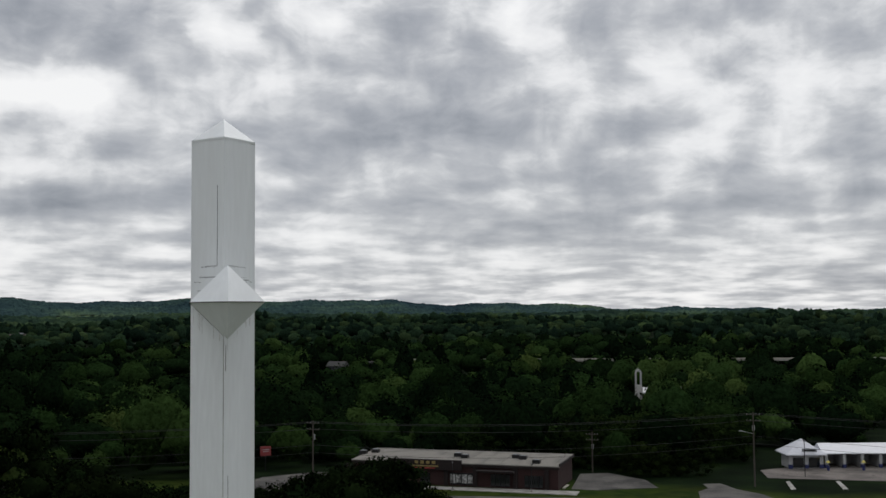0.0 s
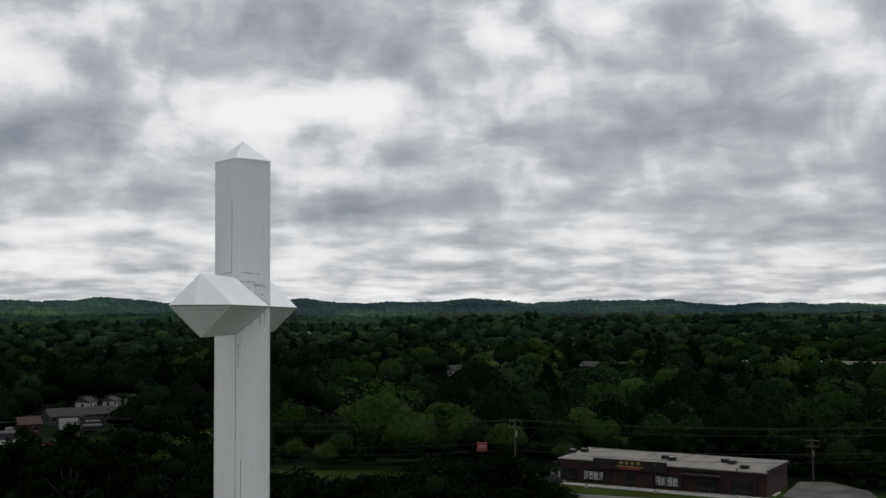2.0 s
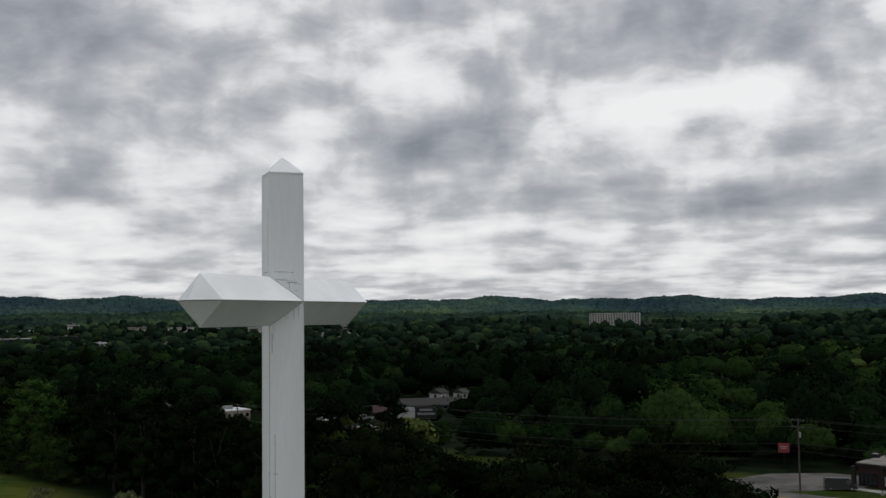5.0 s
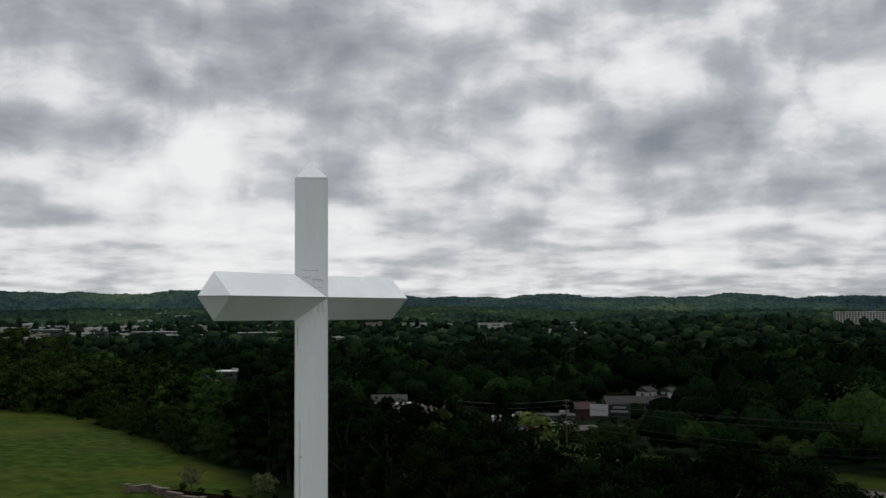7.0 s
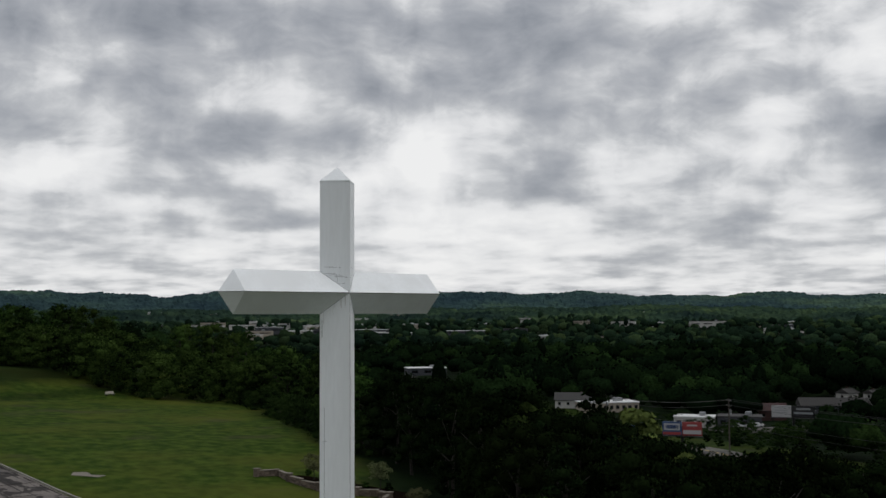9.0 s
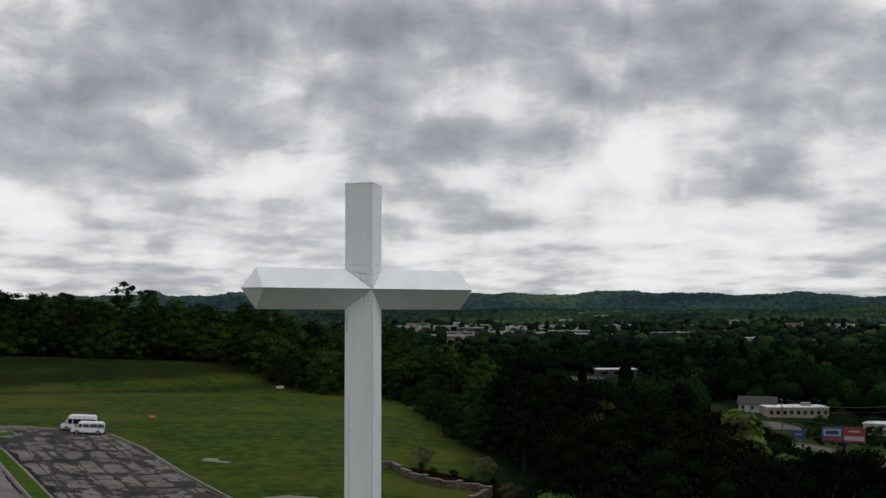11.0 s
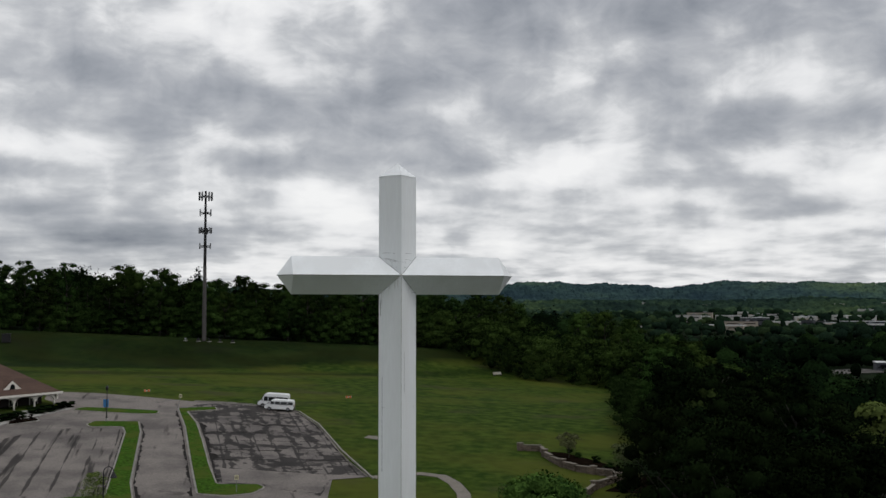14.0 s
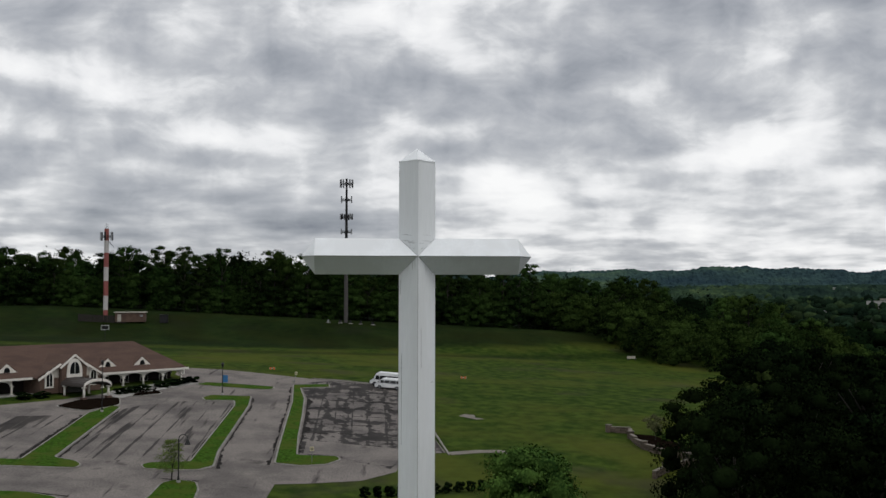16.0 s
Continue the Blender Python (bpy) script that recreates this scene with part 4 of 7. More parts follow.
def asphalt_material(name, light, dark, amount, stretch, grid=None, joints=None):
    """Worn asphalt: pale aggregate, dark sealed patches and cracks; joints: spacing of long broken dark seams across y."""
    m = bpy.data.materials.new(name)
    m.use_nodes = True
    nodes, links = m.node_tree.nodes, m.node_tree.links
    b = nodes["Principled BSDF"]
    b.inputs["Roughness"].default_value, b.inputs["Specular IOR Level"].default_value = 0.9, 0.08
    pos = nodes.new("ShaderNodeNewGeometry").outputs["Position"]
    mp = nodes.new("ShaderNodeMapping")
    mp.inputs["Scale"].default_value = stretch
    links.new(pos, mp.inputs[0])

    def nz(scale, detail, src):
        n = nodes.new("ShaderNodeTexNoise")
        n.inputs["Scale"].default_value, n.inputs["Detail"].default_value = scale, detail
        links.new(src, n.inputs["Vector"])
        return n.outputs[0]

    def mix(f, a, c):
        n = nodes.new("ShaderNodeMixRGB")
        for i, v in enumerate((f, a, c)):
            if isinstance(v, tuple):
                n.inputs[i].default_value = (*v, 1)
            else:
                links.new(v, n.inputs[i])
        return n.outputs[0]
    base = ramp_into(nodes, links, nz(5.0, 12, pos), [(0.32, tuple(c * 0.72 for c in light)), (0.5, light), (0.68, tuple(c * 1.2 for c in light))])
    patch = ramp_into(nodes, links, nz(0.42, 8, mp.outputs[0]), [(amount, (0.9, 0.9, 0.9)), (amount + 0.07, (0, 0, 0))])
    col = mix(patch, base, dark)
    blot = ramp_into(nodes, links, nz(0.3, 8, pos), [(0.27, (0.7, 0.7, 0.7)), (0.36, (0, 0, 0))])
    col = mix(blot, col, tuple(c * 1.25 for c in dark))
    if grid:
        v = nodes.new("ShaderNodeTexVoronoi")
        v.feature = "DISTANCE_TO_EDGE"
        v.inputs["Scale"].default_value = grid
        v.inputs["Randomness"].default_value = 0.35
        links.new(mp.outputs[0], v.inputs["Vector"])
        wob = nodes.new("ShaderNodeMath")
        wob.operation = "MULTIPLY_ADD"
        links.new(ramp_into(nodes, links, nz(0.5, 10, pos), [(0.42, (0, 0, 0)), (0.74, (1, 1, 1))]), wob.inputs[0])
        wob.inputs[1].default_value = -0.30
        links.new(v.outputs["Distance"], wob.inputs[2])
        col = mix(ramp_into(nodes, links, wob.outputs[0], [(0.0, (0.9, 0.9, 0.9)), (0.045, (0, 0, 0))]), col, dark)
    stain = ramp_into(nodes, links, nz(0.16, 9, pos), [(0.36, (0.62, 0.62, 0.63)), (0.58, (1.08, 1.07, 1.06))])
    mul = nodes.new("ShaderNodeMixRGB")
    mul.blend_type = "MULTIPLY"
    mul.inputs[0].default_value = 1
    links.new(col, mul.inputs[1])
    links.new(stain, mul.inputs[2])
    col = mul.outputs[0]
    if joints:
        def calc(op, a, c=None):
            n = nodes.new("ShaderNodeMath")
            n.operation = op
            for i, v in enumerate((a, c)):
                if isinstance(v, (int, float)):
                    n.inputs[i].default_value = v
                elif v is not None:
                    links.new(v, n.inputs[i])
            return n.outputs[0]
        xyz = nodes.new("ShaderNodeSeparateXYZ")
        links.new(pos, xyz.inputs[0])
        run = nodes.new("ShaderNodeMapping")
        run.inputs["Scale"].default_value = (0.25, 1, 1)
        links.new(pos, run.inputs[0])
        across = calc("DIVIDE", calc("ADD", xyz.outputs[1], calc("MULTIPLY", nz(0.35, 6, run.outputs[0]), 0.5)), joints)
        off = calc("ABSOLUTE", calc("SUBTRACT", calc("FRACT", across), 0.5))
        reach = calc("MULTIPLY", calc("SUBTRACT", nz(0.55, 8, run.outputs[0]), 0.36), 0.36)
        seam_mask = ramp_into(nodes, links, calc("SUBTRACT", reach, off), [(0.0, (0, 0, 0)), (0.03, (0.85, 0.85, 0.85))])
        col = mix(seam_mask, col, dark)
    links.new(col, b.inputs["Base Color"])
    bp = nodes.new("ShaderNodeBump")
    bp.inputs["Strength"].default_value, bp.inputs["Distance"].default_value = 0.3, 0.03
    links.new(nz(9, 4, pos), bp.inputs["Height"])
    links.new(bp.outputs[0], b.inputs["Normal"])
    return m


M_ASPHALT = asphalt_material("worn_asphalt", (0.158, 0.142, 0.131), (0.040, 0.036, 0.034), 0.30, (0.12, 1.3, 1))
M_ASPHALT_OLD = asphalt_material("patched_asphalt", (0.142, 0.128, 0.119), (0.026, 0.024, 0.023), 0.36, (0.36, 1.0, 1), 0.30, 2.6)
M_STALLS = asphalt_material("striped_worn_asphalt", (0.158, 0.142, 0.131), (0.026, 0.0235, 0.022), 0.37, (0.05, 1.6, 1), None, 2.75)
M_ROAD = asphalt_material("road_asphalt", (0.105, 0.100, 0.094), (0.060, 0.058, 0.056), 0.38, (0.3, 0.3, 1))
M_TAR = material("crack_sealant", (0.024, 0.022, 0.0205), 0.95, 0, 0.3, gloss=0.02)
M_LAWN = material("island_lawn", (0.030, 0.068, 0.007), 0.95, 0, 0.5, 0.3, 2.5, 0.6, second=(0.050, 0.072, 0.011), gloss=0.02)
M_MULCH = material("dark_mulch", (0.010, 0.007, 0.005), 0.98, 0, 0.4, 1, 8, 0.6, gloss=0.0)
M_PAINT_WHITE = material("road_paint", (0.5, 0.5, 0.48), 0.8, 0, 0.3)
M_PAINT_YELLOW = material("yellow_road_paint", (0.42, 0.30, 0.06), 0.8, 0, 0.3)


def draped(outline, lift, depth=0.0, step=3.0):
    """A sheet with that outline laid on the ground at a height, with a skirt of that depth."""
    bm = bmesh.new()
    vs = [bm.verts.new((x, y, 0)) for x, y in outline]
    f = bm.faces.new(vs)
    if f.normal.z < 0:
        f.normal_flip()
    bm.normal_update()
    if bm.faces[:][0].normal.z < 0:
        bmesh.ops.reverse_faces(bm, faces=bm.faces[:])
    xs, ys = [p[0] for p in outline], [p[1] for p in outline]
    for lo, hi, ax in ((min(xs), max(xs), 0), (min(ys), max(ys), 1)):
        v = math.ceil(lo / step) * step
        while v < hi:
            co, no = ([v, 0, 0], [1, 0, 0]) if ax == 0 else ([0, v, 0], [0, 1, 0])
            bmesh.ops.bisect_plane(bm, geom=bm.verts[:] + bm.edges[:] + bm.faces[:], plane_co=co, plane_no=no, dist=1e-4)
            v += step
    bmesh.ops.triangulate(bm, faces=bm.faces[:])
    rim = [e for e in bm.edges if e.is_boundary]
    for v in bm.verts:
        v.co.z = gz(v.co.x, v.co.y) + lift
    if depth:
        r = bmesh.ops.extrude_edge_only(bm, edges=rim)
        for v in r["geom"]:
            if isinstance(v, bmesh.types.BMVert):
                v.co.z -= depth
        bmesh.ops.recalc_face_normals(bm, faces=bm.faces[:])
    return bm


def rounded(outline, r=1.0, n=4):
    """The outline with its corners rounded."""
    out = []
    m = len(outline)
    for i in range(m):
        a, b, c = (Vector((*outline[(i + k) % m], 0)) for k in (-1, 0, 1))
        d1, d2 = (a - b), (c - b)
        q = min(r, d1.length * 0.45, d2.length * 0.45)
        p1, p2 = b + d1.normalized() * q, b + d2.normalized() * q
        for k in range(n + 1):
            t = k / n
            p = p1 * (1 - t) ** 2 + b * 2 * t * (1 - t) + p2 * t * t
            out.append((p.x, p.y))
    return out


def inset(outline, d):
    """The outline moved inwards by d."""
    m = len(outline)
    area = sum(outline[i][0] * outline[(i + 1) % m][1] - outline[(i + 1) % m][0] * outline[i][1] for i in range(m))
    s = 1 if area > 0 else -1
    out = []
    for i in range(m):
        a, b, c = outline[i - 1], outline[i], outline[(i + 1) % m]
        n1 = Vector((-(b[1] - a[1]), b[0] - a[0])).normalized()
        n2 = Vector((-(c[1] - b[1]), c[0] - b[0])).normalized()
        k = (n1 + n2)
        k = k / max(0.5, k.length_squared / 2)
        out.append((b[0] + s * k.x * d, b[1] + s * k.y * d))
    return out


# car park of the church and the drive through it
paving = tagged(part("parking_lot", draped([(-21, -15.2), (-27.8, -14.8), (-28.6, -11.4), (-31, -5), (-36, -0.9), (-46.5, 1.2), (-47.3, 6.1), (-56, 5.2), (-64.9, 4.8), (-76, 4.8), (-87, 4.4), (-100, 2.7), (-106, -2.6), (-109, -9.5), (-109.5, -15), (-113.6, -24), (-117, -33), (-117.5, -41), (-107.5, -40.5), (-101, -36.5), (-88, -44), (-76, -52), (-62, -66), (-18, -66), (-18, -40)], 0.045), M_ASPHALT),
                "worn grey asphalt car park with dark sealed cracks", "car park", kind="structure")
lot = tagged(part("parking_bay", draped([(-41.6, -7.2), (-37.5, -1.5), (-46.2, 1.0), (-47.2, 5.8), (-64.9, 4.5), (-87, 4.1), (-99.6, 2.4), (-105.4, -2.8), (-108, -9.6), (-106, -14.6), (-101, -16.6), (-97, -16), (-86.4, -14.6), (-71.9, -14), (-54, -13.6), (-43.2, -13), (-43.2, -8)], 0.065), M_ASPHALT_OLD),
             "patched and stained dark asphalt parking bay", "car park", kind="structure")
part("tar_strip", draped([(-43.5, -7.5), (-41.8, -6.6), (-38.8, -1.6), (-46.0, 0.7), (-47.0, 5.6), (-48.0, 5.4), (-52.5, -12.6), (-44, -12.6)], 0.078), M_ASPHALT, lot)

tagged(part("parking_bay", draped([(-79.6, -30.6), (-80.4, -26.6), (-76.5, -26.0), (-37.2, -26.2), (-36.2, -30.4), (-36.8, -38.4), (-37.2, -41.0), (-70, -41.4), (-76, -38), (-79, -34)], 0.058), M_STALLS), "worn grey parking stalls with dark sealed seams", "car park", kind="structure")
tagged(part("parking_bay", draped([(-64, -46.0), (-35.2, -45.6), (-34.8, -61.5), (-58, -61.5)], 0.058), M_STALLS), "worn grey parking stalls with dark sealed seams", "car park", kind="structure")


def island(outline, label, r=0.9, mulch=False):
    o = rounded(outline, r)
    ob = part("kerb", draped(o, 0.17, 0.3), M_KERB)
    ob.name = "kerbed_island"
    tagged(ob, label, "traffic island", "islands of the car park", "structure")
    part("grass", draped(inset(o, 0.22), 0.21, 0.08), M_MULCH if mulch else M_LAWN, ob, "bright green grass")
    return ob


island([(-82.4, -31.6), (-85.6, -30.7), (-86.2, -23.8), (-77, -23.2), (-43.4, -23.2), (-35, -22.6), (-32.6, -24.3), (-32.2, -30.3), (-34.2, -31.2), (-35.7, -30.3), (-36.7, -25.9), (-76.5, -25.6), (-81.2, -26.2), (-80.3, -30.8)], "long grass island with a concrete kerb", 0.7)
island([(-100.6, -18.0), (-82.4, -16.9), (-63.2, -16.5), (-47.1, -16.1), (-37.8, -15.8), (-36.9, -12.4), (-38.2, -9.3), (-41.3, -7.6), (-43.1, -8.2), (-42.9, -13.2), (-54.1, -13.8), (-71.9, -14.3), (-86.4, -14.9), (-97.4, -16.3), (-100, -11.2), (-103.3, -11.4)], "long grass island with a concrete kerb", 0.6)
island([(-65.2, -45.4), (-72.0, -43.4), (-71.0, -41.9), (-36.3, -41.6), (-35.1, -38.8), (-33.2, -37.6), (-31.4, -37.8), (-30.4, -62), (-34.2, -62), (-34.6, -45.2)], "grass island with a concrete kerb", 0.7)
island([(-17, -28.0), (-20.2, -27.4), (-26.1, -27.2), (-27.8, -25.9), (-27.2, -23.4), (-24.1, -22.6), (-17, -22.2)], "small grass island with a young tree", 0.8)
island([(-16, -62), (-20.2, -48), (-20.4, -40), (-18.6, -36), (-15, -35.4), (-14, -62)], "grass verge with a concrete kerb", 0.8)
island([(-66.5, -46.0), (-69, -51.5), (-76, -49.5), (-79.5, -44), (-73, -42.4)], "mulched planting bed before the porch", 1.6, True)
island([(-80.5, -42.6), (-84, -42.9), (-88, -39.5), (-85, -38.4)], "mulched planting bed beside the walk", 0.8, True)

island([(-96.0, -35.0), (-99.2, -33.2), (-98.2, -25), (-97.2, -20.8), (-94.0, -21.2), (-93.6, -24.5), (-94.4, -29.2)], "narrow grass island beside the back drive", 0.9)

# grime gathered in the gutters beside the kerbs
rng = random.Random(21)


def gutter(points, width):
    left, right = [], []
    for i in range(len(points) - 1):
        (ax, ay), (bx, by) = points[i], points[i + 1]
        n = max(1, int(math.hypot(bx - ax, by - ay) / 0.3))
        for k in range(n):
            t = k / n
            x, y = ax + (bx - ax) * t, ay + (by - ay) * t
            d = Vector((bx - ax, by - ay)).normalized()
            ragged = 0.6 + 0.9 * noise.noise(Vector((x * 0.35, y * 0.35, 1.7))) + 0.7 * noise.noise(Vector((x * 1.7, y * 1.7, 4.2)))
            w = width * 0.36 * max(0.06, ragged)
            left.append((x, y))
            right.append((x - d.y * w, y + d.x * w))
    return left + right[::-1]


for k, (pts, w) in enumerate((([(-34, -22.3), (-43.4, -23.0), (-77, -23.0), (-85, -23.6)], -1.3), ([(-37, -16.2), (-47.1, -16.4), (-63.2, -16.8), (-82.4, -17.2), (-99, -18.1)], 1.2), ([(-37.5, -25.9), (-76.5, -25.7)], 0.6), ([(-44, -13.4), (-54.1, -13.5), (-71.9, -14.0), (-86.4, -14.6)], -2.6), ([(-36, -41.4), (-70, -41.7)], -0.9), ([(-35.3, -45.4), (-64, -45.6)], 1.6), ([(-48, 4.9), (-64.9, 4.6), (-87, 4.2), (-99, 2.6)], 0.9), ([(-19.5, -35.2), (-20.8, -40), (-20.6, -48), (-17, -60)], 1.8), ([(-28.2, -27.5), (-27.6, -23)], 1.2))):
    tagged(part("gutter_grime", draped(gutter(pts, w), 0.072), M_TAR), "dark grime along the kerb of the paving", "grime", "grime along kerbs", "structure")

# kerb round the far side of the parking bay
kerb_line = [(-46.0, 6.4), (-64.9, 5.15), (-87, 4.75), (-100.2, 3.0), (-106.3, -2.4), (-109.3, -9.5), (-109.9, -15)]
bm = bmesh.new()
for (ax, ay), (bx, by) in zip(kerb_line, kerb_line[1:]):
    n = max(1, int(math.hypot(bx - ax, by - ay) / 3))
    for k in range(n):
        p, q = (ax + (bx - ax) * k / n, ay + (by - ay) * k / n), (ax + (bx - ax) * (k + 1) / n, ay + (by - ay) * (k + 1) / n)
        d = math.degrees(math.atan2(q[1] - p[1], q[0] - p[0]))
        L = math.hypot(q[0] - p[0], q[1] - p[1])
        mx, my = (p[0] + q[0]) / 2, (p[1] + q[1]) / 2
        slope = math.degrees(math.atan2(gz(*q) - gz(*p), L))
        add_box(bm, (L * 1.01, 0.22, 0.34), (mx, my, gz(mx, my) + 0.02), d, ry=-slope)
tagged(part("kerb", bm, M_KERB), "weathered concrete kerb along the grass", "kerb", kind="structure")

# dark tar lines in the paving
rng = random.Random(3)
tar = bmesh.new()
for x in (-86, -79, -72, -65, -58, -52):
    y = -13
    while y < 2:
        L = rng.uniform(3, 6)
        my = min(y + L / 2, 2)
        sl = math.degrees(math.atan2(gz(x, my + 1) - gz(x, my - 1), 2))
        add_box(tar, (rng.uniform(0.12, 0.35), L, 0.02), (x + rng.uniform(-0.4, 0.4), my, gz(x, my) + 0.075), rng.uniform(-4, 4), rx=sl)
        y += L + rng.uniform(0.2, 1.5)
tagged(part("crack_sealant", tar, M_TAR), "dark tar lines sealed into the paving", "tar line", kind="stuff")

M_PAVER = material("buff_pavers", (0.17, 0.15, 0.125), 0.9, 0, 0.25, 0.7, 5, 0.3)
# garden path of pavers from the parking bay round to the cross
path_mid = [(-46.8, 6.5), (-48.2, 10.5), (-48.4, 13.2), (-46.6, 15.6), (-42.5, 16.2), (-37, 15.9), (-31.5, 14.6), (-25, 12.5), (-15, 8.5), (-6, 4), (-1.8, 1.2)]
def ribbon(mid, width):
    left, right = [], []
    for i, (x, y) in enumerate(mid):
        a, b = mid[max(0, i - 1)], mid[min(len(mid) - 1, i + 1)]
        d = Vector((b[0] - a[0], b[1] - a[1])).normalized()
        left.append((x - d.y * width / 2, y + d.x * width / 2))
        right.append((x + d.y * width / 2, y - d.x * width / 2))
    return left + right[::-1]


tagged(part("garden_path", draped(ribbon(path_mid, 1.7), 0.06, 0.1), M_PAVER), "pale paved path curving through the grass", "path", kind="structure")
tagged(part("concrete_slab", draped([(-74.5, 10.2), (-76.2, 11.2), (-75.4, 12.8), (-73.4, 12.6), (-72.2, 14.0), (-71.6, 12.8), (-73.2, 11.4)], 0.05, 0.1), M_PAVER), "pale bare concrete slab in the grass", "slab", kind="structure")

# ---- stone garden wall ----
M_STONE = material("buff_stone", (0.115, 0.088, 0.066), 0.95, 0, 0.3, 0.8, 5, 0.5, each=0.4)
M_CAPSTONE = material("cap_stone", (0.16, 0.137, 0.112), 0.9, 0, 0.2, each=0.15)
wall_run = [(-62.4, 31.6), (-61.4, 34.6), (-57.5, 33.7), (-54, 33.5), (-50.5, 33.8), (-47.6, 34.7), (-45.6, 36.4), (-43.6, 38.4), (-41.2, 38.2), (-39.6, 36.0), (-37, 33), (-33.2, 30.4)]
stone_wall = thing("garden_wall", pose(0, 0, 0), "low rubble stone wall with piers curving round a bed", "wall", kind="structure")
rng = random.Random(8)
stones = []
for k in range(6):
    bm = bmesh.new()
    add_box(bm, (1, 1, 1))
    for v in bm.verts:
        v.co += Vector([rng.uniform(-0.09, 0.09) for _ in range(3)])
    tmp = part("stone", bm, M_STONE)
    stones.append(tmp.data)
    bpy.data.objects.remove(tmp)
count = 0
for (ax, ay), (bx, by) in zip(wall_run, wall_run[1:]):
    L, ang = math.hypot(bx - ax, by - ay), math.atan2(by - ay, bx - ax)
    for row in range(3):
        s = rng.uniform(0, 0.3)
        while s < L - 0.1:
            w = min(rng.uniform(0.5, 1.0), L - s)
            x, y = ax + math.cos(ang) * (s + w / 2), ay + math.sin(ang) * (s + w / 2)
            if count < 270:
                o = new("stone", rng.choice(stones))
                o.parent = stone_wall
                o.matrix_basis = pose(x, y, gz(x, y) + 0.14 + row * 0.27, 0, 0, math.degrees(ang)) @ Matrix.Diagonal((w * 0.95, 0.44 + rng.uniform(-0.04, 0.04), 0.255, 1))
                count += 1
            s += w
    mx, my = (ax + bx) / 2, (ay + by) / 2
    part("cap", box((L, 0.54, 0.1), (mx, my, gz(mx, my) + 0.87), math.degrees(ang), 0.02), M_CAPSTONE, stone_wall)
for x, y in wall_run[::2]:
    part("pier", box((0.7, 0.7, 1.05), (x, y, gz(x, y) + 0.5), 20, 0.03), M_STONE, stone_wall)
    part("pier_cap", box((0.82, 0.82, 0.12), (x, y, gz(x, y) + 1.1), 20, 0.03), M_CAPSTONE, stone_wall)


# ---- shrubs ----
SHRUBS = {}


def shrub(x, y, w, h, label, mat, seed, group=""):
    key = (seed, mat.name)
    if key not in SHRUBS:
        v, f, aim = crown_shape(seed, 1.0, 1.0, 10, 180, 0.023, base=0.02, core=0.97, loose=1.05) if seed >= 300 or seed < 210 else crown_shape(seed, 1.0, 1.0, 8, 95, 0.036, base=0.05, core=0.9, loose=1.08)
        first = mesh_object("shrub", v, f, mat, smooth=True)
        first.data.normals_split_custom_set_from_vertices(aim.tolist())
        SHRUBS[key] = first.data
        bpy.data.objects.remove(first)
    ob = new("shrub", SHRUBS[key])
    ob.matrix_world = pose(x, y, gz(x, y), 0, 0, (x * 53 + y * 31) % 360) @ Matrix.Diagonal((w, w, h, 1))
    return tagged(ob, label, "shrub", group)


for k in range(11):
    t = k / 10
    shrub(-23.6 - 4 * t, -4.6 + 13.4 * t, 1.3, 1.2, "clipped round dark green shrub in a row", M_LEAF_DARK, 200 + k % 3, "clipped shrubs by the path")
for k, (x, y) in enumerate(((-56, 38.4), (-52.5, 39.6), (-49, 40.2), (-46, 42), (-60, 38.6), (-37, 36.5), (-40, 42), (-35, 36))):
    shrub(x, y, 1.2 + 0.2 * (k % 3), 0.9 + 0.15 * (k % 2), "low dark shrub in the mulched bed", M_LEAF_DARK if k % 2 else M_LEAF, 210 + k % 3, "shrubs behind the stone wall")
plant("blossom", -56.5, 37.0, 0.8, 10)
plant("blossom", -47.5, 41.5, 0.8, 80)
plant("blossom", -33.5, 36.5, 0.7, 150)
tagged(part("mulch_bed", draped([(-60.8, 35.0), (-54, 34.2), (-48, 35.4), (-44.6, 39.0), (-40.6, 38.8), (-36, 34), (-34, 39), (-43, 43.5), (-54, 40), (-60, 37.5)], 0.07, 0.1), M_MULCH), "brown mulched planting bed", "bed", kind="structure")
plant("bushy", 15.8, 7.6, 0.92, 40)
plant("sapling", -27.7, -26.3, 0.85, 0)

# ---- church hall ----
CH = pose(-101.4, -38.0, 10.0, 0, 0, math.degrees(math.atan2(-0.67, 0.74)))
church = thing("church_hall", CH, "long low brick church hall with arcade, gables and brown roof", "building")
# local x runs along the front from its north end, local -y... the front faces +y
M_BROWNBRICK = material("brown_brick", (0.10, 0.062, 0.045), 0.95, 0, 0.35, 0.9, 7, 0.4, second=(0.075, 0.045, 0.034))
LEN, DEEP, EAVE, RISE, ARC = 50.0, 13.5, 2.4, 5.0, 2.6


def gable_roof(x0, x1, y0, y1, z0, z1, hip0=0.0, hip1=0.0, thick=0.18):
    """A ridged roof along x with hips, solid underneath."""
    ym = (y0 + y1) / 2
    return solid([(x0, y0, z0), (x1, y0, z0), (x1, y1, z0), (x0, y1, z0), (x0, y0, z0 + thick), (x1, y0, z0 + thick), (x1, y1, z0 + thick), (x0, y1, z0 + thick), (x0 + hip0, ym, z1), (x1 - hip1, ym, z1)],
                 [(0, 1, 5, 4), (1, 2, 6, 5), (2, 3, 7, 6), (3, 0, 4, 7), (3, 2, 1, 0), (4, 5, 9, 8), (5, 6, 9), (6, 7, 8, 9), (7, 4, 8)])


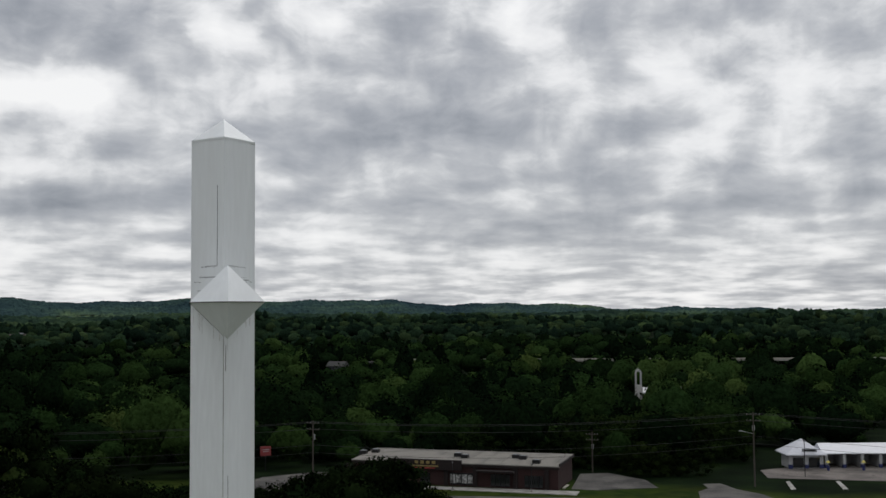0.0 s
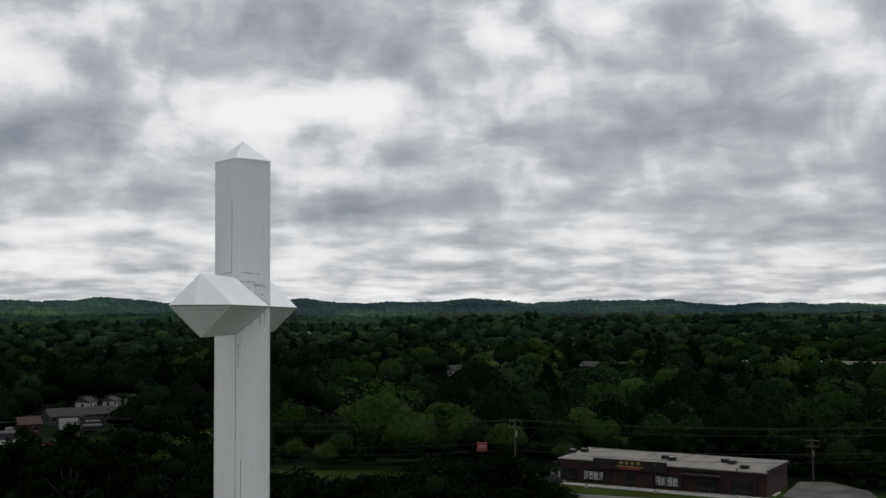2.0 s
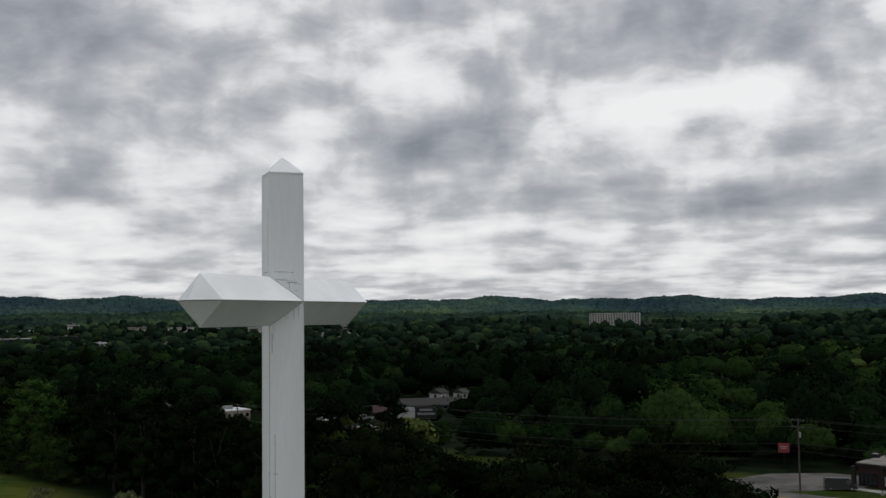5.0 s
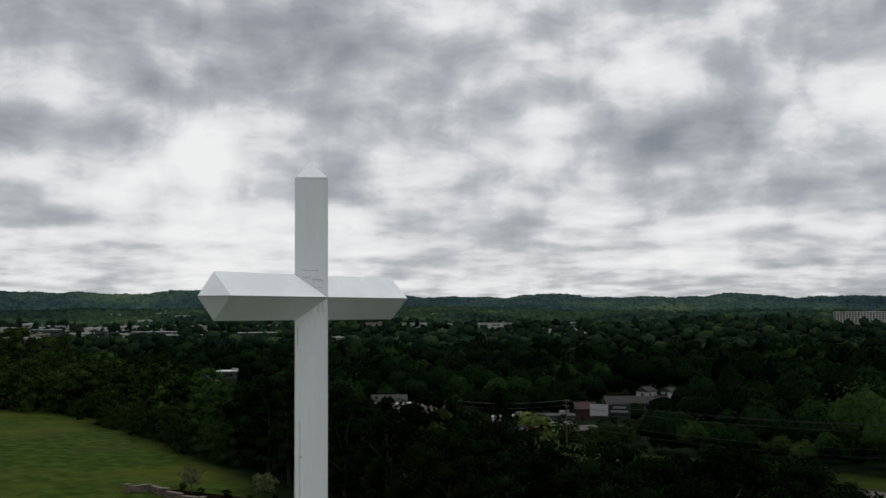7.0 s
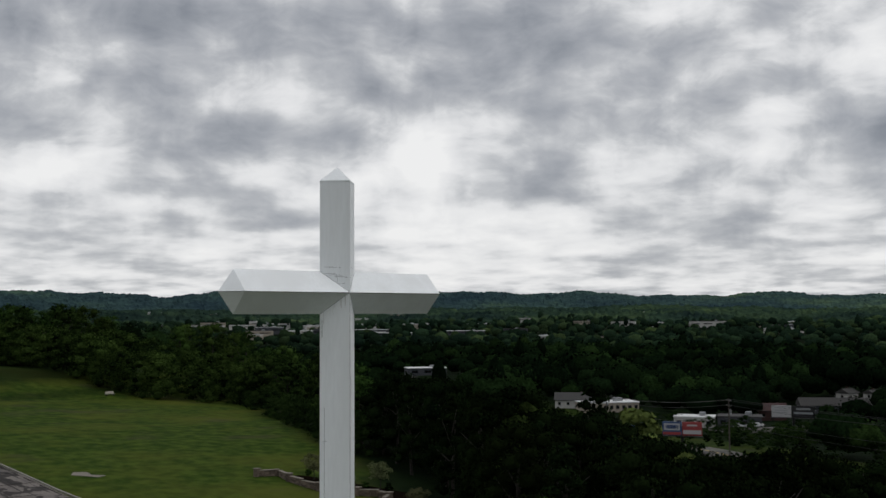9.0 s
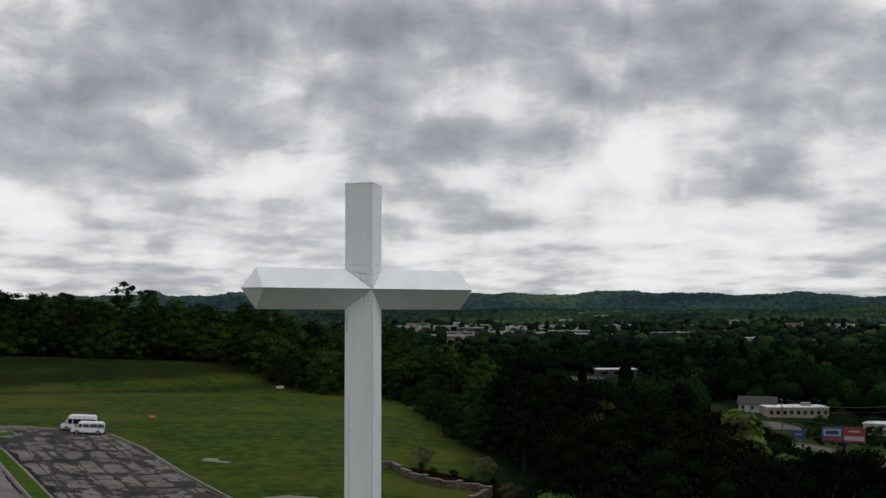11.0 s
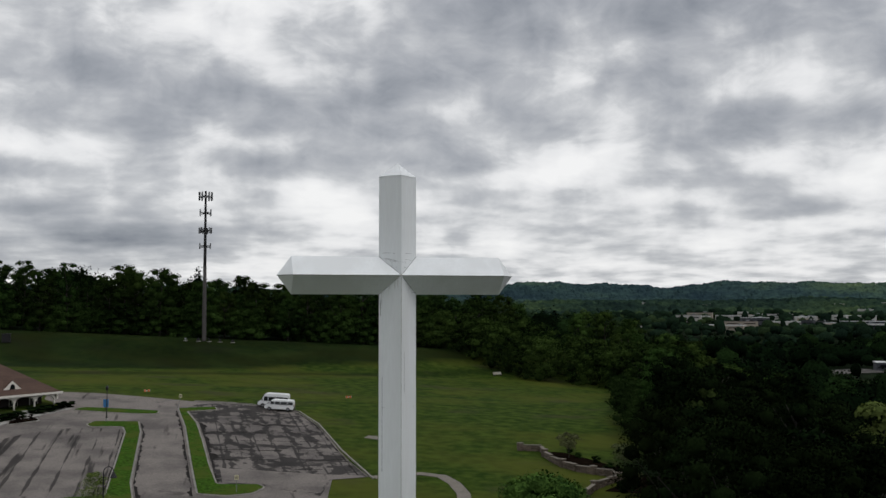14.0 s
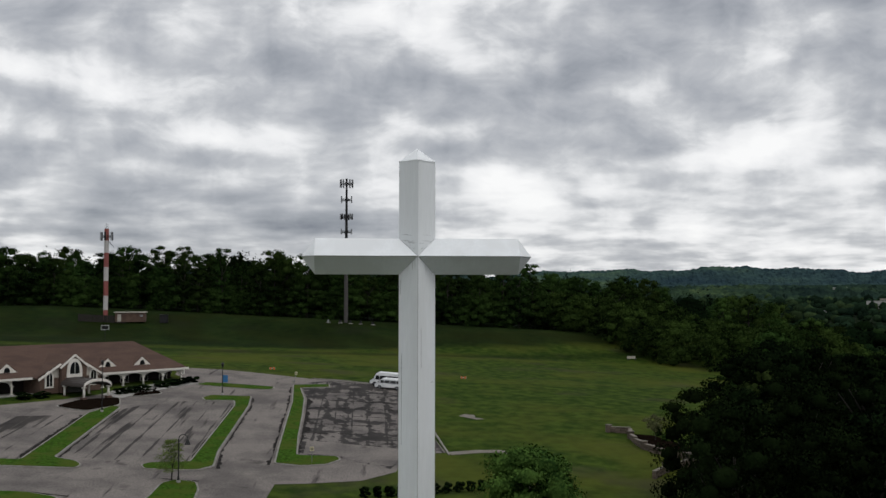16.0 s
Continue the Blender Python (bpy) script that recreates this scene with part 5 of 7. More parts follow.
part("floor_slab", box((LEN + 1, DEEP + 1, 3.0), (LEN / 2, -DEEP / 2, -1.45)), M_CONCRETE, church)
# wall behind the arcade takes dark brick to paint in the arcade's shade
part("wall", box((LEN - 1, DEEP - ARC - 0.4, EAVE), (LEN / 2, -ARC - (DEEP - ARC) / 2, EAVE / 2 + 0.05)), M_BRICK_DARK, church)
part("roof", gable_roof(-0.8, LEN + 0.8, -DEEP - 0.6, 0.6, EAVE, EAVE + RISE, DEEP / 2, DEEP / 2), M_SHINGLE, church, "brown shingled hipped roof")
part("fascia", box((LEN + 1.7, 0.12, 0.34), (LEN / 2, 0.68, EAVE + 0.06)), M_TRIM, church)
part("fascia", box((0.12, DEEP + 1.3, 0.34), (-0.88, -DEEP / 2, EAVE + 0.06)), M_TRIM, church)


def arch_panel(w, h, spring, rise, thick, frame_top, n=10):
    """A wall panel with an arched opening through it, in the x-z plane, centred on x."""
    bm = bmesh.new()
    outer = [(-w / 2, frame_top), (w / 2, frame_top)]
    arcp = [(-(w / 2 - spring[0]) * math.cos(math.pi * k / n), spring[1] + rise * math.sin(math.pi * k / n)) for k in range(n + 1)]
    pts = [(-w / 2, spring[1])] + arcp + [(w / 2, spring[1])]
    for k in range(len(pts) - 1):
        (xa, za), (xb, zb) = pts[k], pts[k + 1]
        if abs(xb - xa) < 1e-6:
            continue
        quad = [(xa, za), (xb, zb), (xb, frame_top), (xa, frame_top)]
        front = [bm.verts.new((x, thick / 2, z)) for x, z in quad]
        back = [bm.verts.new((x, -thick / 2, z)) for x, z in quad]
        bm.faces.new(front)
        bm.faces.new(back[::-1])
        for i in range(4):
            bm.faces.new((front[i], front[(i + 1) % 4], back[(i + 1) % 4], back[i]))
    bmesh.ops.recalc_face_normals(bm, faces=bm.faces[:])
    return bm


def column(x, y, z0, h, parent, r=0.17):
    c = part("column", tube((x, y, z0), (x, y, z0 + h), r, r * 0.86, 10), M_TRIM, parent, smooth=True)
    part("base", box((r * 2.7, r * 2.7, 0.16), (x, y, z0 + 0.08), 0, 0.02), M_TRIM, c)
    part("capital", box((r * 2.9, r * 2.9, 0.14), (x, y, z0 + h - 0.05), 0, 0.02), M_TRIM, c)


BAY = 4.1
for k in range(12):
    x = 0.3 + k * BAY
    if 18 < x < 29:
        continue
    column(x, 0, 0.05, 1.4, church)
    if x + BAY < 19.5 or 29 < x < LEN - 3:
        a = part("arch", arch_panel(BAY, 0, (0.22, 1.42), 0.74, 0.3, EAVE), M_TRIM, church)
        a.location = (x + BAY / 2, 0, 0)
        d = part("window", box((1.5, 0.1, 1.5), (x + BAY / 2, -ARC + 0.02, 1.25)), M_GLASS_DARK, church)
        part("frame", box((1.7, 0.06, 1.7), (x + BAY / 2, -ARC - 0.02, 1.25)), M_TRIM, d)
for k in range(3):
    a = part("arch", arch_panel(BAY, 0, (0.22, 1.42), 0.74, 0.3, EAVE), M_TRIM, church)
    a.matrix_basis = pose(0.0, -1.6 - 4.0 * k, 0, 0, 0, 90)
    column(0.0, -3.7 - 4.0 * k, 0.05, 1.4, church)


def lancet(w, h, n=7):
    """Outline of a pointed window."""
    pts = [(-w / 2, 0), (w / 2, 0)]
    s = h - w * 0.85
    for k in range(n + 1):
        t = k / n
        pts.append((w / 2 * math.cos(t * math.pi / 2) ** 0.8, s + (h - s) * math.sin(t * math.pi / 2)))
    for k in range(n - 1, -1, -1):
        t = k / n
        pts.append((-w / 2 * math.cos(t * math.pi / 2) ** 0.8, s + (h - s) * math.sin(t * math.pi / 2)))
    return pts


def upright_panel(outline, thick):
    """A flat panel standing in the x-z plane."""
    bm = prism(outline, -thick / 2, thick / 2)
    bmesh.ops.rotate(bm, verts=bm.verts[:], cent=(0, 0, 0), matrix=Matrix.Rotation(radians(90), 3, "X"))
    return bm


def pointed_window(x, y, z, w, h, parent, surround=0.22):
    g = part("window", upright_panel(lancet(w + 2 * surround, h + 2 * surround), 0.12), M_TRIM, parent, "cream arched window surround")
    g.location = (x, y, z)
    p = part("pane", upright_panel(lancet(w, h), 0.1), M_GLASS_DARK, g)
    p.location = (0, 0.04, surround)
    bar = part("mullion", box((0.07, 0.06, h * 0.96), (0, 0.1, surround + h * 0.48)), M_TRIM, g)
    return g


# entrance block: wide gable with a taller middle bay
EX, EW, EY = 24.0, 11.0, 2.2
part("entrance_wall", box((EW, 5.0, EAVE + 0.1), (EX, EY - 2.5, (EAVE + 0.1) / 2)), M_BROWNBRICK, church)
wing = part("entrance_gable", upright_panel([(-EW / 2, EAVE), (EW / 2, EAVE), (2.2, EAVE + 2.1), (-2.2, EAVE + 2.1)], 0.4), M_STUCCO, church, "cream stucco gable")
wing.location = (EX, EY - 0.2, 0)
er = gable_roof(-EY + 0.45, 8.5, -EW / 2 - 0.5, EW / 2 + 0.5, EAVE + 0.02, EAVE + 3.3, 0, 0)
o = part("entrance_roof", er, M_SHINGLE, church)
o.matrix_basis = pose(EX, 0, 0, 0, 0, -90)
for s in (-1, 1):
    L = math.hypot(3.9, 2.35)
    b = part("rake_board", box((L, 0.16, 0.3), (EX + s * 4.1, EY + 0.3, EAVE + 1.15)), M_TRIM, church)
    b.matrix_basis = pose(EX + s * 4.15, EY + 0.46, EAVE + 1.05, 0, s * 31, 0)
    b.data.transform(Matrix.Translation((-EX - s * 4.1, -EY - 0.3, -EAVE - 1.15)))
bay = part("entrance_bay", upright_panel([(-2.25, 0), (2.25, 0), (2.25, 4.2), (0, 5.8), (-2.25, 4.2)], 1.0), M_BROWNBRICK, church)
bay.location = (EX, EY + 0.3, 0)
br = part("bay_roof", gable_roof(-0.42, 7.5, -2.6, 2.6, 4.05, 6.05, 0, 0, 0.12), M_SHINGLE, church)
br.matrix_basis = pose(EX, EY + 0.3, 0, 0, 0, -90)
for s in (-1, 1):
    b = part("rake_board", box((3.3, 0.14, 0.3)), M_TRIM, church)
    b.matrix_basis = pose(EX + s * 1.3, EY + 0.98, 5.02, 0, s * 37.5, 0)
pointed_window(EX, EY + 0.86, 2.45, 1.7, 1.9, church, 0.55)
pointed_window(EX + 4.0, EY + 0.06, 0.9, 1.0, 2.2, church, 0.25)
pointed_window(EX - 4.0, EY + 0.06, 0.9, 1.0, 2.2, church, 0.25)
# porch with a barrel roof of metal
PW, PY = 4.4, 9.2
n = 10
arcs = [(PW / 2 * 1.12 * -math.cos(math.pi * k / n), 1.25 + 1.0 * math.sin(math.pi * k / n)) for k in range(n + 1)]
bm = bmesh.new()
outer = [(x * 1.0, z + 0.22) for x, z in arcs]
ring = arcs + outer[::-1]
fr = [bm.verts.new((x, EY + 0.8, z)) for x, z in ring]
bk = [bm.verts.new((x, PY + 0.3, z)) for x, z in ring]
m_ = len(ring)
for i in range(m_):
    bm.faces.new((fr[i], fr[(i + 1) % m_], bk[(i + 1) % m_], bk[i]))
for lst in (fr, bk):
    for i in range(n):
        bm.faces.new((lst[i], lst[i + 1], lst[m_ - 2 - i], lst[m_ - 1 - i]))
bmesh.ops.recalc_face_normals(bm, faces=bm.faces[:])
M_METALROOF = material("brown_metal_roof", (0.055, 0.045, 0.040), 0.55, 0.3, 0.15)
pr = part("porch_roof", bm, M_METALROOF, church, "brown metal barrel roof")
pr.location = (EX, 0, 0)
for k in range(1, n):
    x, z = outer[k]
    part("seam", box((0.05, PY - EY - 0.6, 0.06), (EX + x, (PY + EY + 1) / 2, z + 0.02)), M_METALROOF, pr).matrix_parent_inverse = pr.matrix_basis.inverted()
fa = part("porch_arch", arch_panel(PW * 1.14, 0, (0.25, 2.3), 0.95, 0.3, 2.35), M_TRIM, church)
bm = bmesh.new()
for k in range(n):
    (xa, za), (xb, zb) = arcs[k], arcs[k + 1]
    q = [(xa, za - 0.12), (xb, zb - 0.12), (xb, zb + 0.3), (xa, za + 0.3)]
    f1 = [bm.verts.new((x, 0.12, z)) for x, z in q]
    f2 = [bm.verts.new((x, -0.12, z)) for x, z in q]
    bm.faces.new(f1)
    bm.faces.new(f2[::-1])
    for i in range(4):
        bm.faces.new((f1[i], f1[(i + 1) % 4], f2[(i + 1) % 4], f2[i]))
bmesh.ops.recalc_face_normals(bm, faces=bm.faces[:])
fa.data.clear_geometry()
bm.to_mesh(fa.data)
bm.free()
fa.location = (EX, PY + 0.42, 0)
for x in (-PW / 2, PW / 2):
    for y in (PY, EY + 1.6):
        column(EX + x, y, -0.6, 1.85, church, 0.2)
        part("pedestal", box((0.8, 0.8, 0.9), (EX + x, y, -0.75), 0, 0.03), M_BROWNBRICK, church)
part("door", box((2.6, 0.12, 2.2), (EX, EY + 0.88, 1.15)), M_GLASS_DARK, church, "dark glazed entrance doors")
# dormers
for x in (8.2, 15.2, 33.5, 40.5):
    d = part("dormer", upright_panel([(-1.9, 0), (1.9, 0), (0, 1.5)], 0.16), M_TRIM, church, "cream triangular dormer")
    zz = EAVE + 0.95
    d.location = (x, -0.85, zz)
    w = part("pane", upright_panel(lancet(1.0, 0.85), 0.1), M_GLASS_DARK, d)
    w.location = (0, 0.06, 0.14)
    dr = part("dormer_roof", gable_roof(0.02, 3.0, -2.05, 2.05, -0.02, 1.66, 0, 0, 0.08), M_SHINGLE, d)
    dr.matrix_basis = pose(0, 0, 0, 0, 0, -90)
walk_ = tagged(part("church_walk", draped([(-101.5, -37.0), (-98.3, -34.6), (-84.5, -42.2), (-79, -43.8), (-82, -47.5), (-88, -46.5)], 0.09, 0.2), M_CONCRETE), "concrete walk along the arcade", "walk", kind="structure")
for k, (x, y, w) in enumerate(((-97, -37.2, 2.0), (-94.6, -38.6, 2.1), (-92.2, -40, 2.0), (-99.2, -36, 1.8), (-87.6, -42.2, 1.9), (-85.4, -43.4, 1.9), (-83.4, -44.8, 1.7), (-76.5, -55.5, 1.6), (-74.5, -57.6, 1.7))):
    shrub(x, y, w * 1.7, 1.1, "clipped dark green hedge shrub along the arcade", M_LEAF_DARK, 320 + k % 3, "hedge along the arcade")
for k, (x, y) in enumerate(((-82.2, -41.4), (-83.6, -41), (-85.6, -39.9))):
    shrub(x, y, 0.8, 1.0, "small reddish shrub in a bed", M_MULCH, 230 + k, "small shrubs by the walk")


# ---- lamps, signs, markers ----
def lantern_post(x, y, h, label, neck):
    t = thing("lamp_post", pose(x, y, gz(x, y) + 0.1), label, "lamp post", "lamps of the car park")
    part("footing", tube((0, 0, -0.2), (0, 0, 0.35), 0.25, 0.22, 10), M_CONCRETE, t)
    part("pole", tube((0, 0, 0.3), (0, 0, h), 0.085, 0.06, 8), M_METAL_DARK, t)
    part("base_collar", tube((0, 0, 0.3), (0, 0, 0.8), 0.15, 0.11, 10), M_METAL_DARK, t)
    if neck:
        bm = bmesh.new()
        pts = [Vector((0, 0.5 - 0.5 * math.cos(a), h + 0.5 * math.sin(a))) for a in [math.pi * k / 8 for k in range(9)]]
        for a, b in zip(pts, pts[1:]):
            add_tube(bm, a, b, 0.045, 0.045, 6)
        part("neck", bm, M_METAL_DARK, t)
        bm = bmesh.new()
        add_tube(bm, (0, 1, h - 0.5), (0, 1, h - 0.02), 0.30, 0.10, 12)
        add_tube(bm, (0, 1, h - 0.62), (0, 1, h - 0.5), 0.36, 0.32, 12)
        part("shade", bm, M_METAL_DARK, t, "black bell-shaped shade")
    else:
        bm = bmesh.new()
        add_tube(bm, (0, 0, h), (0, 0, h + 0.5), 0.14, 0.24, 8)
        add_tube(bm, (0, 0, h + 0.5), (0, 0, h + 0.8), 0.3, 0.03, 8)
        part("lantern", bm, M_METAL_DARK, t, "black lantern head")
    return t


a = lantern_post(-26.4, -25.3, 4.9, "black lamp post with curved neck and bell shade", True)
a.matrix_world = pose(-26.4, -25.3, gz(-26.4, -25.3) + 0.1, 0, 0, -8)
lantern_post(-86.6, -28.8, 4.7, "black lamp post with a lantern head", False)
lantern_post(-66.2, -43.6, 7.0, "tall black lamp post on the grass island", False)
M_BLUE = material("blue_panel", (0.02, 0.13, 0.30), 0.6, 0, 0.1)
M_SIGN = material("sign_face", (0.5, 0.46, 0.3), 0.6, 0, 0.1)
ban = thing("banner", pose(-95.5, -29.6, gz(-95.5, -29.6)), "small blue banner on a post", "banner")
part("post", tube((0, 0, 0), (0, 0, 2.0), 0.04), M_METAL_DARK, ban)
part("cloth", box((0.05, 0.85, 1.3), (0.03, 0.1, 1.45), 0, 0.02), M_BLUE, ban)
for x, y, tilt, h in ((-101.2, -17.9, 12, 2.3), (-38.6, -11.2, 0, 2.0)):
    s = thing("sign_post", pose(x, y, gz(x, y) + 0.15, -tilt, 0, 0), "small sign on a leaning metal post" if tilt else "small sign on an upright metal post", "sign")
    part("post", tube((0, 0, -0.2), (0, 0, h), 0.035), M_GALV, s)
    part("panel", box((0.03, 0.5, 0.55), (0.05, 0, h - 0.25), 0, 0.01), M_SIGN, s)
    part("bar", box((0.01, 0.34, 0.08), (0.072, 0, h - 0.2)), M_METAL_DARK, s)
    part("bar", box((0.01, 0.30, 0.06), (0.072, 0, h - 0.35)), M_METAL_DARK, s)
M_ORANGE = material("orange_plastic", (0.55, 0.13, 0.03), 0.6, 0, 0.1)
for x, y in ((-122.3, -23.7), (-120.8, 15.1)):
    b = thing("pipe_marker", pose(x, y, gz(x, y)), "low orange and white pipe marker in the grass", "marker", "pipe markers")
    for dy in (-0.35, 0.35):
        part("cap", tube((0, dy, 0), (0, dy, 0.45), 0.2, 0.18, 10), M_ORANGE, b)
    part("pipe", tube((0, -0.6, 0.22), (0, 0.6, 0.22), 0.1, 0.1, 8), M_PAINT_WHITE, b)
bench = thing("bench", pose(-190.8, 67.8, gz(-190.8, 67.8), 0, 0, 15), "pale bench at the far side of the field", "bench")
part("seat", box((0.5, 2.6, 0.1), (0, 0, 0.5), 0, 0.02), M_STUCCO, bench)
part("backrest", box((0.08, 2.6, 0.55), (-0.25, 0, 0.85), 0, 0.02), M_STUCCO, bench)
for dy in (-1.1, 1.1):
    part("leg", box((0.5, 0.12, 0.5), (0, dy, 0.25)), M_METAL_DARK, bench)
M_HOOP = material("white_hoop_board", (0.5, 0.5, 0.5), 0.5)
hoop = thing("basketball_hoop", pose(-178.5, -70.9, gz(-178.5, -70.9)), "basketball hoop with white framed backboard", "hoop")
part("post", tube((0, 0, 0), (0, 0, 3.2), 0.07), M_METAL_DARK, hoop)
part("backboard", box((0.05, 1.5, 0.9), (0.1, 0, 3.3)), M_METAL_DARK, hoop)
for dz in (-0.55, 0.55):
    part("frame_bar", box((0.07, 1.9, 0.12), (0.12, 0, 3.3 + dz)), M_HOOP, hoop)
for dy in (-0.95, 0.95):
    part("frame_bar", box((0.07, 0.12, 1.2), (0.12, dy, 3.3)), M_HOOP, hoop)


# ---- vans ----
M_VAN = material("white_car_paint", (0.72, 0.73, 0.73), 0.25, 0, 0.03)
M_VAN_BLACK = material("black_car_paint", (0.012, 0.012, 0.013), 0.3, 0, 0.05)
M_TYRE = material("tyre", (0.015, 0.015, 0.015), 0.9)
M_LAMP_RED = material("red_lamp", (0.25, 0.02, 0.02), 0.3)


def van(m, label, paint, length, height, nose, side_windows):
    """A van facing local +x, standing on z = 0."""
    v = thing("van", m, label, "van")
    L, Hh, W = length / 2, height, 1.95
    prof = [(-L, 0.35), (-L, Hh - 0.35), (-L + 0.18, Hh - 0.06), (-L + 0.6, Hh), (L - nose - 0.55, Hh), (L - nose - 0.1, Hh - 0.12), (L - nose + 0.62, 1.12), (L - 0.18, 0.95), (L, 0.8), (L, 0.35)]
    bm = bmesh.new()
    lo = [bm.verts.new((x, -W / 2 + (0.12 if z > 1.2 else 0), z)) for x, z in prof]
    hi = [bm.verts.new((x, W / 2 - (0.12 if z > 1.2 else 0), z)) for x, z in prof]
    k = len(prof)
    bm.faces.new(lo)
    bm.faces.new(hi[::-1])
    for i in range(k):
        bm.faces.new((lo[i], hi[i], hi[(i + 1) % k], lo[(i + 1) % k]))
    bmesh.ops.recalc_face_normals(bm, faces=bm.faces[:])
    bmesh.ops.bevel(bm, geom=bm.edges[:], offset=0.05, segments=2, affect="EDGES")
    part("body", bm, paint, v)
    top = min(Hh - 0.26, 1.95)
    for s in (-1, 1):
        for x0, x1 in side_windows:
            part("side_window", solid([(x0, s * (W / 2 + 0.012), 1.18), (x1, s * (W / 2 + 0.012), 1.18), (x1, s * (W / 2 - 0.055), top), (x0, s * (W / 2 - 0.055), top), (x0, s * (W / 2 - 0.2), 1.18), (x1, s * (W / 2 - 0.2), 1.18), (x1, s * (W / 2 - 0.2), top), (x0, s * (W / 2 - 0.2), top)],
                                     [(0, 1, 2, 3), (4, 7, 6, 5), (0, 4, 5, 1), (1, 5, 6, 2), (2, 6, 7, 3), (3, 7, 4, 0)]), M_GLASS_DARK, v)
        for x in (-L + 1.0, L - 0.95):
            w = part("wheel", tube((x, s * (W / 2 - 0.24), 0.36), (x, s * (W / 2 + 0.015), 0.36), 0.36, 0.36, 18), M_TYRE, v)
            part("rim", tube((x, s * (W / 2 - 0.1), 0.36), (x, s * (W / 2 + 0.03), 0.36), 0.2, 0.2, 14), M_GALV, w)
        part("headlight", box((0.12, 0.36, 0.2), (L - 0.03, s * 0.72, 0.78), 0, 0.02), M_GALV, v)
        part("rear_light", box((0.08, 0.14, 0.4), (-L - 0.01, s * 0.85, 1.15), 0, 0.02), M_LAMP_RED, v)
        part("mirror", box((0.14, 0.22, 0.26), (L - nose + 0.3, s * (W / 2 + 0.12), 1.35), 0, 0.03), M_METAL_DARK, v)
    xa, za, xb, zb = L - nose - 0.02, Hh - 0.22, L - nose + 0.54, 1.2
    part("windscreen", solid([(xa + 0.12, -0.74, za), (xa + 0.12, 0.74, za), (xb + 0.12, 0.86, zb), (xb + 0.12, -0.86, zb), (xa - 0.1, -0.72, za), (xa - 0.1, 0.72, za), (xb - 0.1, 0.8, zb), (xb - 0.1, -0.8, zb)],
                             [(0, 1, 2, 3), (4, 7, 6, 5), (0, 4, 5, 1), (1, 5, 6, 2), (2, 6, 7, 3), (3, 7, 4, 0)]), M_GLASS_DARK, v)
    part("bumper", box((0.2, W, 0.28), (L + 0.03, 0, 0.48), 0, 0.05), M_METAL_DARK, v)
    part("bumper", box((0.16, W, 0.25), (-L - 0.03, 0, 0.48), 0, 0.05), M_METAL_DARK, v)
    part("grille", box((0.05, 1.0, 0.28), (L + 0.01, 0, 0.8)), M_METAL_DARK, v)
    return v


def on_slope(x, y, turn, lift=0.07):
    d = Vector((math.cos(radians(turn)), math.sin(radians(turn)), 0))
    n = Vector((-d.y, d.x, 0))
    p = math.degrees(math.atan2(gz(x + d.x, y + d.y) - gz(x - d.x, y - d.y), 2))
    q = math.degrees(math.atan2(gz(x + n.x, y + n.y) - gz(x - n.x, y - n.y), 2))
    return pose(x, y, gz(x, y) + lift, 0, 0, turn) @ pose(0, 0, 0, q, -p, 0)


van(on_slope(-101.4, -0.4, -104), "white passenger van parked at the edge of the bay", M_VAN, 5.2, 1.95, 1.15, [(-2.45, -1.5), (-1.4, -0.3), (-0.2, 0.75), (0.85, 1.5)])
van(on_slope(-105.2, -1.1, -104), "tall white high-roof van beside another van", M_VAN, 5.6, 2.5, 1.15, [(-2.6, -0.5), (-0.4, 0.9), (1.0, 1.7)])


# ---- masts on the bank ----
def antenna_ring(parent, z, r, count, panel, rail=True):
    g = part("antenna_mount", tube((0, 0, z - 0.15), (0, 0, z + 0.15), 0.5, 0.5, 10), M_METAL_DARK, parent)
    bm = bmesh.new()
    for k in range(3):
        a, b = 2 * math.pi * k / 3, 2 * math.pi * (k + 1) / 3
        for dz in (-0.25, 0.25):
            add_tube(bm, (r * math.cos(a), r * math.sin(a), z + dz), (r * math.cos(b), r * math.sin(b), z + dz), 0.07, 0.07, 5)
        add_tube(bm, (0, 0, z), (r * math.cos(a), r * math.sin(a), z), 0.08, 0.08, 5)
    part("platform", bm, M_METAL_DARK, g)
    for k in range(count):
        a = 2 * math.pi * k / count
        part("antenna", box((0.2, 0.42, panel), (r * math.cos(a), r * math.sin(a), z + 0.1), math.degrees(a), 0.03), M_GALV if k % 2 else M_METAL_DARK, g)


# paler steel for the lower sections: daylight on them is put into the colour
M_MAST_LIT = material("lit_mast_steel", (0.075, 0.068, 0.066), 0.6, 0.2, 0.15)
mast = thing("cell_tower", pose(-217, -10.9, gz(-217, -10.9)), "tall dark steel cell tower with antenna rings", "cell tower")
MH = 60.2 - gz(-217, -10.9)
for k in range(4):
    z0, z1 = MH * k / 4, MH * (k + 1) / 4
    part("pole_section", tube((0, 0, z0), (0, 0, z1), 0.62 - 0.09 * k, 0.56 - 0.09 * k, 12), M_MAST_LIT if k < 2 else M_METAL_DARK, mast)
for z, r, cnt, pn in ((MH - 1.6, 1.9, 12, 2.3), (MH - 6.3, 1.7, 6, 1.9), (MH - 11.4, 1.8, 9, 1.7), (MH - 15.8, 1.7, 6, 1.5)):
    antenna_ring(mast, z, r, cnt, pn)
mast2 = thing("cell_tower", pose(-205.5, -77.5, gz(-205.5, -77.5)), "red and white banded steel cell tower with antennas", "cell tower")
